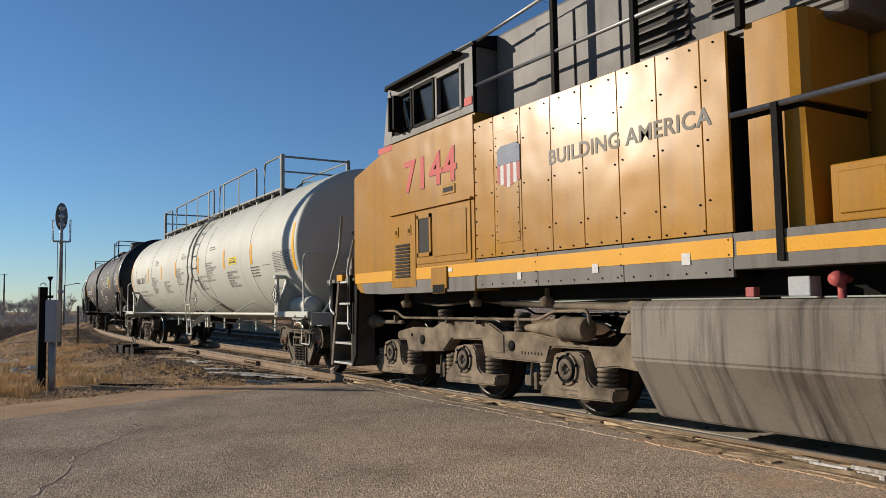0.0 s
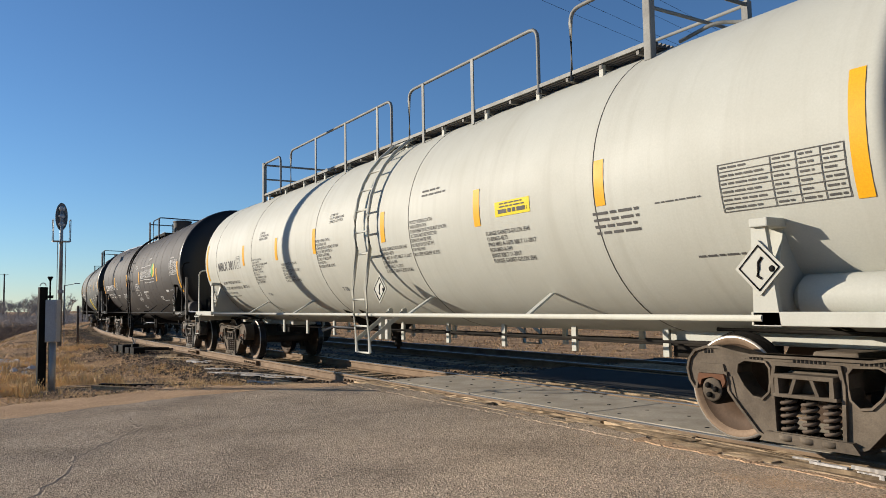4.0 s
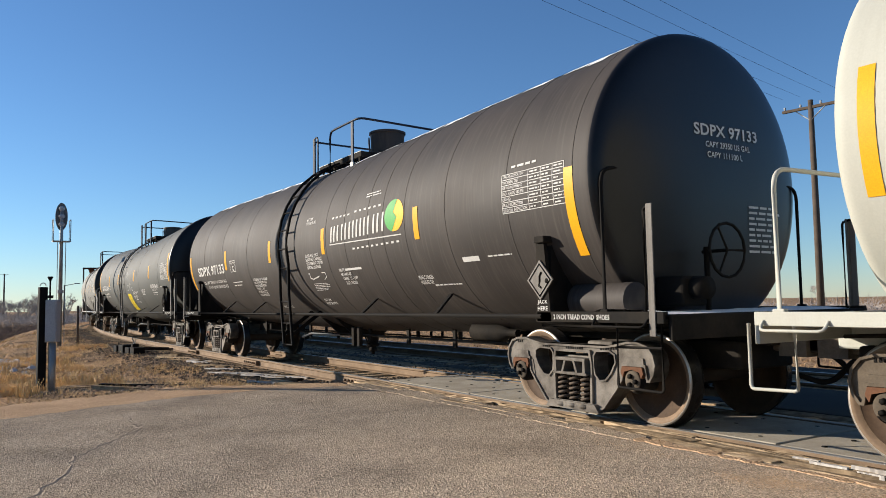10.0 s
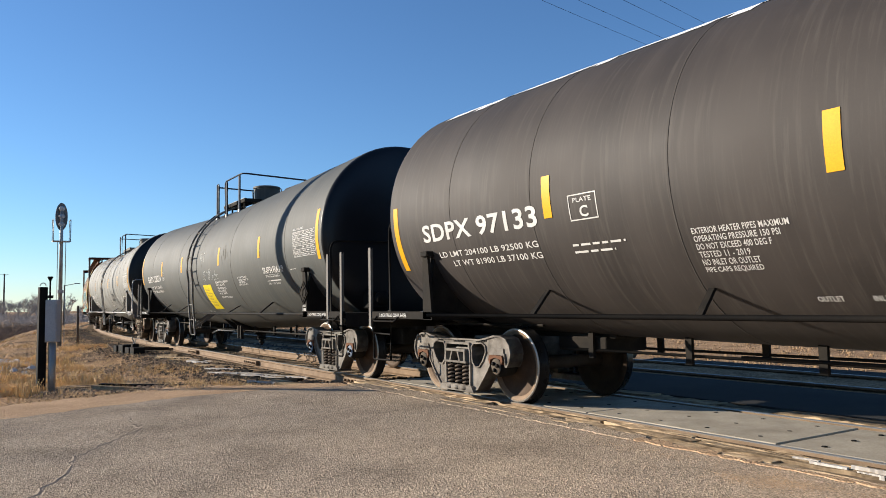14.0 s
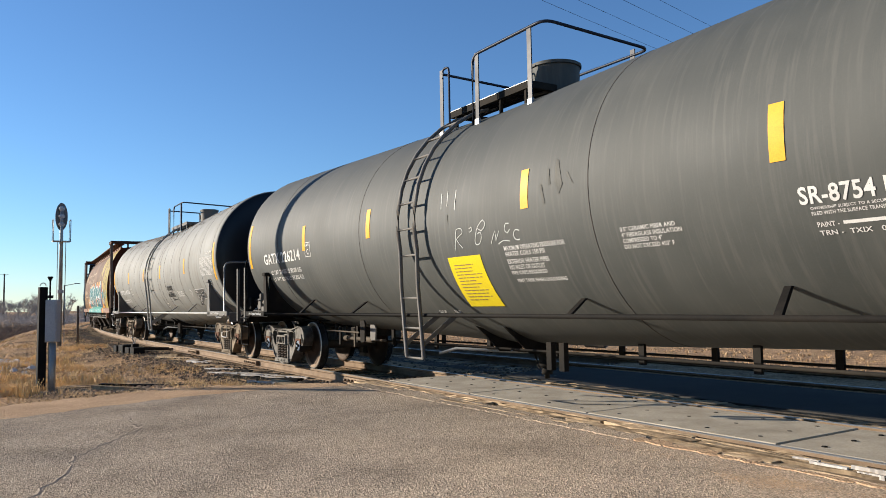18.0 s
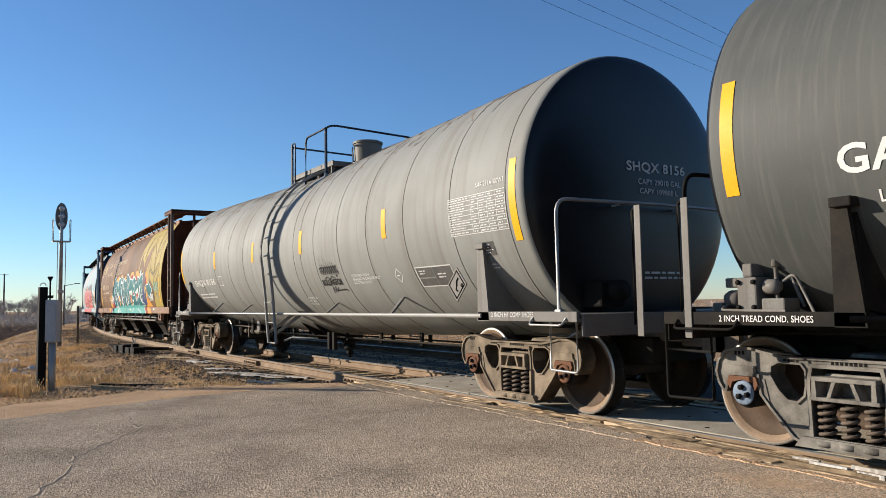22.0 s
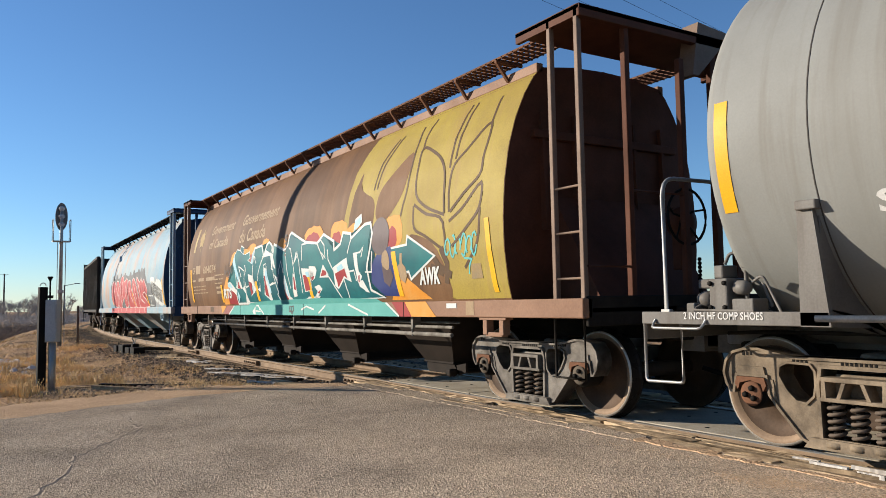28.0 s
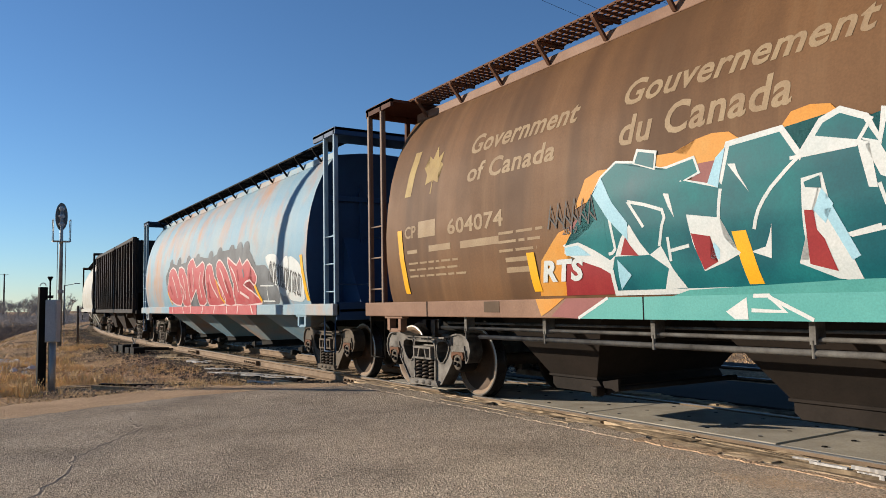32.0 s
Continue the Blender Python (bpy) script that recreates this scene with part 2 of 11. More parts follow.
CARS = []     # (thing, place in the train, half the truck spacing)
WHEELS = []   # (wheelset, x in its truck, radius)


# ---- ground, road, tracks ----
M["dirt"] = surface("sandy_dirt", (0.62, 0.405, 0.235), (0.25, 0.16, 0.095), 0.95, 0, 25, 0.9, 0.9, 0.6, spec=0.02)
M["shoulder"] = surface("packed_sandy_shoulder", (0.56, 0.385, 0.24), (0.38, 0.25, 0.15), 0.95, 0, 40, 2.2, 0.7, 0.6, spec=0.02)
# Far asphalt is darkened in its colour for the shade the train casts.
M["asphalt_shade"] = surface("dark_asphalt", (0.036, 0.035, 0.034), (0.062, 0.058, 0.053), 0.92, 0, 55, 0.8, 0.8, 0.5, spec=0.05)
M["asphalt"] = surface("worn_asphalt", (0.31, 0.26, 0.205), (0.47, 0.38, 0.275), 0.92, 0, 55, 0.45, 0.8, 0.7, spec=0.03)
M["rail"] = surface("rusty_rail_web", (0.22, 0.155, 0.10), (0.11, 0.075, 0.05), 0.7, 0.1, 60, 3, 0.6, 0.15)
M["tie"] = surface("weathered_timber", (0.42, 0.315, 0.20), (0.12, 0.085, 0.055), 0.9, 0, 40, 6, 0.9, 0.6, vary=0.4, spec=0.03)
M["panel"] = surface("concrete_crossing_panel", (0.43, 0.385, 0.31), (0.27, 0.235, 0.185), 0.85, 0, 50, 1.9, 0.8, 0.3, spec=0.03)
M["frost"] = surface("bleached_frosty_timber", (0.52, 0.49, 0.45), (0.2, 0.165, 0.13), 0.9, 0, 30, 2.5, 0.8, 0.3)
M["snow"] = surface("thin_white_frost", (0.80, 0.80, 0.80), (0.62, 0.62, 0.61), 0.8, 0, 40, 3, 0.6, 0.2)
M["ballast"] = surface("dusty_ballast", (0.105, 0.08, 0.058), (0.045, 0.036, 0.028), 0.95, 0, 14, 1.2, 0.8, 0.9)
M["straw"] = surface("dry_straw_grass", (0.76, 0.52, 0.25), (0.58, 0.37, 0.16), 0.9, 0, 20, 1.0, 0.7, 0.0, vary=0.0)
# Far trees and brush: the paleness of haze is put into this colour.
M["brush"] = surface("bare_winter_brush", (0.42, 0.37, 0.33), (0.28, 0.24, 0.215), 0.95, 0, 10, 0.5, 0.7, 0.0)
M["bark"] = surface("grey_pole_timber", (0.11, 0.085, 0.065), (0.06, 0.048, 0.04), 0.9, 0, 40, 3, 0.6, 0.3)
M["cabinet"] = surface("grey_cabinet_paint", (0.36, 0.37, 0.38), (0.27, 0.27, 0.26), 0.5, 0, 50, 3, 0.4, 0.03)


def speckle(m, scale, lo, hi, mix, depth, patch_mix=0.5, worn=0.0):
    """Adds stone chips of lighter and darker tone, with relief, to a ground material."""
    nt = m.node_tree
    b = nt.nodes["Principled BSDF"]
    src = b.inputs["Base Color"].links[0].from_socket
    tc = nt.nodes.new("ShaderNodeTexCoord")
    v = nt.nodes.new("ShaderNodeTexVoronoi")
    v.inputs["Scale"].default_value = scale
    nt.links.new(tc.outputs["Object"], v.inputs["Vector"])
    sep = nt.nodes.new("ShaderNodeSeparateColor")
    nt.links.new(v.outputs["Color"], sep.inputs["Color"])
    tone = ramp(nt, [(0.0, lo), (0.55, tuple((p + q) / 2 for p, q in zip(lo, hi))), (1.0, hi)], sep.outputs["Red"])
    nt.links.new(blend(nt, mix, src, tone), b.inputs["Base Color"])
    big = grain(nt, 0.8, 5)
    nt.links.new(blend(nt, ramp(nt, [(0.45, (0, 0, 0)), (0.7, (patch_mix,) * 3)], big), b.inputs["Base Color"].links[0].from_socket, lo, "MIX"), b.inputs["Base Color"])
    bn = nt.nodes.new("ShaderNodeBump")
    bn.inputs["Strength"].default_value = 1.0
    bn.inputs["Distance"].default_value = depth
    if worn:
        nt.links.new(blend(nt, worn, v.outputs["Distance"], grain(nt, scale * 0.6, 3, rough=0.55)), bn.inputs["Height"])
    else:
        nt.links.new(v.outputs["Distance"], bn.inputs["Height"])
    nt.links.new(bn.outputs["Normal"], b.inputs["Normal"])


M["crack_fill"] = surface("sand_filled_crack", (0.37, 0.30, 0.225), (0.26, 0.21, 0.155), 0.95, 0, 60, 5, 0.5, 0.3, spec=0.02)
M["sand"] = surface("orange_sand", (0.50, 0.33, 0.19), (0.30, 0.22, 0.15), 0.95, 0, 60, 9, 0.9, 0.5, spec=0.02)
speckle(M["asphalt"], 82, (0.075, 0.062, 0.048), (0.80, 0.66, 0.51), 0.58, 0.034, 0.42, 0.75)
speckle(M["ballast"], 24, (0.018, 0.014, 0.011), (0.24, 0.18, 0.13), 0.7, 0.04)
speckle(M["dirt"], 20, (0.07, 0.045, 0.026), (0.58, 0.38, 0.21), 0.6, 0.045)
speckle(M["shoulder"], 60, (0.22, 0.14, 0.08), (0.62, 0.44, 0.28), 0.4, 0.03, 0.3, 0.8)


def lane_tone(m):
    """The asphalt's tone climbs along x from darker to paler, broken up by noise."""
    nt = m.node_tree
    b = nt.nodes["Principled BSDF"]
    src = b.inputs["Base Color"].links[0].from_socket
    tc = nt.nodes.new("ShaderNodeTexCoord")
    sx = nt.nodes.new("ShaderNodeSeparateXYZ")
    nt.links.new(tc.outputs["Object"], sx.inputs["Vector"])
    ad = nt.nodes.new("ShaderNodeMath")
    ad.operation = "MULTIPLY_ADD"
    ad.inputs[1].default_value = 2.4
    nt.links.new(grain(nt, 0.5, 4), ad.inputs[0])
    nt.links.new(sx.outputs["X"], ad.inputs[2])
    mr = nt.nodes.new("ShaderNodeMapRange")
    mr.inputs["From Min"].default_value, mr.inputs["From Max"].default_value = -6.4, 0.4
    nt.links.new(ad.outputs[0], mr.inputs["Value"])
    tone = ramp(nt, [(0.0, (0.47, 0.46, 0.45)), (1.0, (0.74, 0.68, 0.62))], mr.outputs["Result"])
    nt.links.new(blend(nt, 1.0, src, blend(nt, 1.0, tone, (2.0, 2.0, 2.0), "MULTIPLY"), "MULTIPLY"), b.inputs["Base Color"])


lane_tone(M["asphalt"])
ROAD_LEFT = -10.6


def lateral(x, y):
    """Distance across from the first track's middle line."""
    if x >= BEND_X:
        return y - Y0
    return BEND_R - math.hypot(x - BEND_X, y - (Y0 + BEND_R))


def smooth_step(a, b, v):
    k = min(max((v - a) / (b - a), 0), 1)
    return k * k * (3 - 2 * k)


def ground_z(x, y):
    c = lateral(x, y)
    flat = -0.06
    d = max(-c - 2.0, c - 6.6, 0)                     # metres beyond the shoulder of the two-track bed
    bed = -0.21 - 0.16 * smooth_step(0, 2.2, d) - 1.5 * smooth_step(3.0, 7.5, d if c < 0 else 0) * smooth_step(-19, -36, x)
    wob = 0.06 * noise.noise((x * 0.5, y * 0.5, 3)) + 0.03 * noise.noise((x * 2.1, y * 2.1, 7))
    m = smooth_step(0.2, 1.6, d) if c < 0 else 0.0
    k = smooth_step(ROAD_LEFT - 0.3 - 2.4 * m, ROAD_LEFT - 3.2 - 4.5 * m, x)
    bank = -0.55 * smooth_step(12.9, 15.5, y) + 0.8 * smooth_step(24, 60, y)
    far = 1.0 if y > Y0 + 6 else 0.0
    return (flat * (1 - k) + (bed + wob * min(1, d + 0.35)) * k) * (1 - far * (1 - k)) + far * (1 - k) * (-0.1 + wob) + bank


def axis_steps(lo, hi, near_lo, near_hi, fine):
    out, v, st = [], near_lo, fine
    while v > lo:
        out.append(v)
        v -= st
        st *= 1.16
    out = [lo] + out[::-1]
    v = near_lo + fine
    while v < near_hi:
        out.append(v)
        v += fine
    st = fine
    while v < hi:
        out.append(v)
        v += st
        st *= 1.16
    return out + [hi]


def make_ground():
    xs, ys = axis_steps(-1500, 900, -34, 4, 0.22), axis_steps(-900, 1500, -3, 20, 0.22)
    verts = [(x, y, ground_z(x, y)) for y in ys for x in xs]
    n = len(xs)
    faces = [(j * n + i, j * n + i + 1, j * n + n + i + 1, j * n + n + i) for j in range(len(ys) - 1) for i in range(n - 1)]
    me = bpy.data.meshes.new("ground")
    me.from_pydata(verts, [], faces)
    me.materials.append(M["dirt"])
    for p in me.polygons:
        p.use_smooth = True
    return tagged(new("ground", me), "dry sandy ground with sparse straw-coloured grass", "ground", kind="structure")


ground = make_ground()


def strip(name, pts_a, pts_b, z, thick, material, label, category):
    bm = bmesh.new()
    poly = pts_a + pts_b[::-1]
    prism(bm, poly, "z", z - thick, z)
    return tagged(part(name, bm, material, None), label, category, kind="structure")


def make_roads():
    rng = random.Random(4)
    edge, rim = [], []
    y = -40.0
    while y < 5.32:
        e = float(np.interp(y, [-40, -2, 0.3, 1.3, 2.6, 3.85, 4.7, 5.3], [-10.2, -10.4, -10.65, -11.05, -11.55, -11.6, -11.35, -11.3]))
        edge.append((e + rng.uniform(-0.05, 0.05), y))
        rim.append((float(np.interp(y, [-40, 0.3, 1.4, 2.75, 4.1, 4.9, 5.3], [-12.2, -12.45, -12.85, -13.5, -13.3, -12.7, -12.2])) + rng.uniform(-0.12, 0.12), y))
        y += 0.2 if y > -3 else 2.0
    strip("road", edge + [(-11.3, 5.32)], [(40.0, -40.0), (40.0, 5.32)], -0.018, 0.12, M["asphalt"], "worn grey asphalt road meeting the rails", "road")
    bm = bmesh.new()
    rows = []
    for (ex, v), (rx, _) in zip(edge, rim):
        line = []
        for i in range(9):
            q = i / 8
            x = ex + 0.14 + (rx - ex - 0.14) * q
            z = -0.0165 - 0.012 * q + 0.016 * noise.noise((x * 2.3, v * 2.3, 1)) * min(1, 3 * q)
            z += (ground_z(x, v) + 0.012 - z) * smooth_step(0.35, 1.0, q) - 0.03 * (q == 1.0)
            line.append(bm.verts.new((x, v, z)))
        rows.append(line)
    for a, b in zip(rows, rows[1:]):
        for k in range(8):
            bm.faces.new((a[k], a[k + 1], b[k + 1], b[k]))
    bmesh.ops.recalc_face_normals(bm, faces=bm.faces[:])
    tagged(part("road_shoulder", bm, M["shoulder"], None, "", True), "packed sandy shoulder along the asphalt edge", "shoulder", kind="structure")
    # sealed crack that wanders over the asphalt
    for line, w in ((((-9.99, 1.59), (-9.18, 1.58), (-8.79, 1.57), (-8.19, 1.25), (-7.83, 1.0), (-7.39, 0.78), (-6.74, 0.64), (-6.22, 0.44), (-5.6, 0.2)), 0.021), (((-9.4, 1.62), (-10.1, 1.25), (-10.3, 0.8)), 0.016)):
        left, right = [], []
        pts = [Vector((*a, 0)).lerp(Vector((*b, 0)), k / 6) for a, b in zip(line, line[1:]) for k in range(6)] + [Vector((*line[-1], 0))]
        for a, b in zip(pts, pts[1:] + [pts[-1] * 2 - pts[-2]]):
            d = (b - a).normalized()
            c = a + Vector((-d.y, d.x, 0)) * rng.uniform(-0.03, 0.03)
            k = w * rng.uniform(0.5, 1.4)
            left.append((c.x - d.y * k, c.y + d.x * k))
            right.append((c.x + d.y * k, c.y - d.x * k))
        bm = bmesh.new()
        rows = [[bm.verts.new((*p, -0.0185)), bm.verts.new(((p[0] + q[0]) / 2, (p[1] + q[1]) / 2, -0.0135)), bm.verts.new((*q, -0.0185))] for p, q in zip(left, right)]
        for p, q in zip(rows, rows[1:]):
            for k in (0, 1):
                bm.faces.new((p[k + 1], p[k], q[k], q[k + 1]))
        bmesh.ops.recalc_face_normals(bm, faces=bm.faces[:])
        tagged(part("road_crack", bm, M["crack_fill"], None), "sand-filled crack in the asphalt", "crack", kind="structure")
    verts, faces = [], []
    for sx, sy, sa, sb, n in ((-3.36, 4.79, 0.16, 0.13, 1500), (-3.1, 4.9, 0.1, 0.07, 350), (-3.65, 4.7, 0.1, 0.07, 350), (-2.6, 4.95, 0.3, 0.07, 500), (-4.6, 4.95, 0.6, 0.1, 600)):
        for _ in range(n):
            x, v, r = sx + rng.gauss(0, sa), sy + rng.gauss(0, sb), rng.uniform(0.003, 0.008)
            i, a = len(verts), rng.uniform(0, 6.28)
            verts += [(x + r * math.cos(a + 2.09 * k), v + r * math.sin(a + 2.09 * k), -0.0185) for k in range(3)] + [(x, v, -0.018 + r * 0.55)]
            faces += [(i, i + 1, i + 3), (i + 1, i + 2, i + 3), (i + 2, i, i + 3)]
    me = bpy.data.meshes.new("road_sand")
    me.from_pydata(verts, [], faces)
    me.materials.append(M["sand"])
    tagged(new("road_sand", me), "orange sand spilled on the asphalt", "sand", kind="stuff")
    strip("road_far", [(-11.0, 8.05), (-11.4, 10.1)], [(40.0, 8.05), (40.0, 10.1)], -0.02, 0.1, M["asphalt_shade"], "asphalt between the two tracks", "road")
    strip("road_beyond", [(-11.6, 12.2), (-11.8, 13.0)], [(40.0, 12.2), (40.0, 13.0)], -0.02, 0.1, M["asphalt_shade"], "asphalt road beyond the tracks", "road")


make_roads()

RAIL_PROFILE = [(-0.076, -0.18), (0.076, -0.18), (0.076, -0.168), (0.012, -0.145), (0.010, -0.05), (0.036, -0.035), (0.036, -0.006), (0.028, 0.0), (-0.028, 0.0), (-0.036, -0.006), (-0.036, -0.035), (-0.010, -0.05), (-0.012, -0.145), (-0.076, -0.168)]


def sweep_rail(name, y0, off, s0, s1, label):
    bm = bmesh.new()
    s, rings = s0, []
    while True:
        p, a = track(s, y0)
        side = Vector((-math.sin(a), math.cos(a), 0))
        rings.append([bm.verts.new(p + side * (off + u) + Vector((0, 0, w))) for u, w in RAIL_PROFILE])
        if s >= s1:
            break
        s = min(s + (4.0 if s < BEND_X else 30.0), s1)
    n = len(RAIL_PROFILE)
    for A, B in zip(rings, rings[1:]):
        for k in range(n):
            f = bm.faces.new((A[k], A[(k + 1) % n], B[(k + 1) % n], B[k]))
            f.material_index = 1 if k in (6, 7, 8) else 0
    bmesh.ops.recalc_face_normals(bm, faces=bm.faces[:])
    return tagged(part(name, bm, [M["rail"], M["tread"]], None), label, "rail", "rails", "structure")


for y0, word in ((Y0, "near"), (11.35, "far")):
    for off in (-0.76, 0.76):
        sweep_rail("rail", y0, off, -130.0, 40.0, "rusty steel rail with a polished head")


def make_ties():
    for y0 in (Y0, 11.35):
        bed = tagged(new("track_bed"), "row of weathered timber ties in dusty ballast", "track", kind="structure")
        first = None
        rng = random.Random(9)
        s = -11.9
        while s > -95:
            p, a = track(s, y0)
            if first is None:
                bm = bmesh.new()
                box(bm, -0.115, 0.115, -1.3, 1.3, -0.36, -0.182, 0.012)
                first = part("tie", bm, M["tie"], bed)
                o = first
            else:
                o = again(first)
            o.matrix_basis = Matrix.Translation(p + Vector((0, rng.uniform(-0.08, 0.08), rng.uniform(-0.012, 0.0)))) @ Matrix.Rotation(a + rng.uniform(-0.02, 0.02), 4, "Z")
            s -= 0.55


make_ties()


def make_ballast_beds():
    for y0 in (Y0, 11.35):
        bm = bmesh.new()
        s, rows = -11.35, []
        while s > -125:
            p, a = track(s, y0)
            side = Vector((-math.sin(a), math.cos(a), 0))
            line = []
            for u in (-2.25, -1.95, -1.5, -0.9, -0.3, 0.3, 0.9, 1.5, 1.95, 2.2):
                q = p + side * (u + 0.18 * noise.noise((s * 0.8, u * 3, y0)) * (abs(u) > 1.6))
                z = -0.212 + 0.02 * noise.noise((q.x * 2, q.y * 2, 9)) if abs(u) < 1.8 else ground_z(q.x, q.y) + (0.012 if abs(u) < 2 else -0.04)
                line.append(bm.verts.new((q.x, q.y, z)))
            rows.append(line)
            s -= 0.35 if s > -40 else 1.5
        for a, b in zip(rows, rows[1:]):
            for k in range(9):
                bm.faces.new((a[k], b[k], b[k + 1], a[k + 1]))
        bmesh.ops.recalc_face_normals(bm, faces=bm.faces[:])
        tagged(part("ballast_bed", bm, M["ballast"], None, "", True), "bed of dark dusty ballast under the ties", "ballast", kind="structure")


make_ballast_beds()


def make_crossing():
    rng = random.Random(12)
    root = tagged(new("crossing_surface"), "concrete crossing panels edged by split weathered timbers", "crossing", kind="structure")
    # long split timbers outside the rails
    for y, w in ((5.40, 0.13), (5.53, 0.10), (5.65, 0.12), (5.78, 0.10), (7.62, 0.2), (7.84, 0.22)):
        x = -11.6
        while x < 12:
            ln = rng.uniform(0.8, 2.6)
            n = max(int(ln / 0.13), 4)
            bm = bmesh.new()
            a = [(x + ln * i / n, y - w / 2 + rng.uniform(-0.022, 0.016)) for i in range(n + 1)]
            b = [(x + ln * i / n, y + w / 2 + rng.uniform(-0.012, 0.014)) for i in range(n, -1, -1)]
            prism(bm, a + b, "z", -0.2, -0.012)
            top = [v for v in bm.verts if v.co.z > -0.1]
            tilt = rng.uniform(-0.02, 0.012)
            for v in top:
                v.co.z += tilt + rng.uniform(-0.016, 0.008)
            part("timber", bm, M["tie"], root)
            x += ln + rng.uniform(0.005, 0.05)
    # dried mud packed against the asphalt, narrowing along the road
    x = -11.2
    while x < 6:
        ln = rng.uniform(0.35, 1.0)
        n = max(int(ln / 0.07), 4)
        lo = float(np.interp(x, [-11, -9.2, -7.6, -5.5, -4.4, -2.9, 6], [5.66, 5.62, 5.57, 5.44, 5.33, 5.25, 5.25]))
        bm = bmesh.new()
        a = [(x + ln * i / n, 5.20 + rng.uniform(-0.03, 0.03)) for i in range(n + 1)]
        b = [(x + ln * i / n, max(lo - rng.uniform(0.0, 0.07), 5.245)) for i in range(n, -1, -1)]
        prism(bm, a + b, "z", -0.05, -0.0085 + rng.uniform(-0.002, 0.002))
        part("asphalt_edge", bm, M["asphalt"] if lo > 5.4 else M["shoulder"], root)
        x += ln
    # whitish frost on the split timbers
    for fx, fy, fl, fw in ((-3.62, 5.62, 0.22, 0.035), (-3.40, 5.56, 0.30, 0.05), (-3.15, 5.66, 0.26, 0.03), (-3.05, 5.50, 0.20, 0.035), (-2.82, 5.58, 0.30, 0.06), (-2.6, 5.48, 0.35, 0.05), (-2.35, 5.62, 0.3, 0.04)):
        bm = bmesh.new()
        n = 9
        prism(bm, [(fx + fl * (i / n - 0.5), fy - fw * (0.3 + 0.7 * rng.random()) / 2) for i in range(n + 1)] + [(fx + fl * (0.5 - i / n), fy + fw * (0.3 + 0.7 * rng.random()) / 2) for i in range(n + 1)], "z", -0.03, 0.0035)
        part("frost_patch", bm, M["frost"], root, "thin whitish frost on the timber")
    # concrete panels between the rails
    bm = bmesh.new()
    box(bm, -1.2, 1.2, -0.655, 0.655, -0.2, -0.008, 0.012)
    first = part("panel", bm, M["panel"], root)
    first.matrix_basis = pose(-10.2, Y0, 0)
    for i in range(1, 10):
        again(first, -10.2 + 2.42 * i, Y0, rng.uniform(-0.006, 0.002))
    bm = bmesh.new()
    lathe(bm, [(-0.004, 0.0001), (-0.004, 0.028), (0.004, 0.022), (0.005, 0.0001)], "z", seg=8)
    bolt = part("bolt", bm, M["dark"], root)
    bolt.matrix_basis = pose(-11.1, Y0 - 0.45, -0.008)
    for i in range(10):
        for u in (-0.9, -0.3, 0.3, 0.9):
            for v in (-0.45, 0.0, 0.45):
                again(bolt, -10.2 + 2.42 * i + u, Y0 + v, -0.008)


make_crossing()


# ---- trucks ----
def band(bm, loop, w, y0, y1):
    """A raised lip of width w along the inside of a closed line of (x, z); a negative width runs outside it."""
    n = len(loop)
    area = sum(loop[i][0] * loop[(i + 1) % n][1] - loop[(i + 1) % n][0] * loop[i][1] for i in range(n))
    turn = 1 if area > 0 else -1
    inner = []
    for i in range(n):
        a, b, c = (Vector(loop[k % n]) for k in (i - 1, i, i + 1))
        u, v = (b - a).normalized(), (c - b).normalized()
        m = Vector((-(u + v).y, (u + v).x)) * turn
        m = m.normalized() if m.length > 0.1 else Vector((-u.y, u.x)) * turn
        k = w / max(abs(m.dot(Vector((-u.y, u.x)) * turn)), 0.6)
        inner.append(b + m * k)
    rows = [[bm.verts.new((p[0], y, p[1])) for p in line] for line, y in ((loop, y0), (inner, y0), (inner, y1), (loop, y1))]
    fs = []
    for i in range(n):
        k = (i + 1) % n
        for a, b in zip(rows, rows[1:] + rows[:1]):
            fs.append(bm.faces.new((a[i], a[k], b[k], b[i])))
    bmesh.ops.recalc_face_normals(bm, faces=fs)


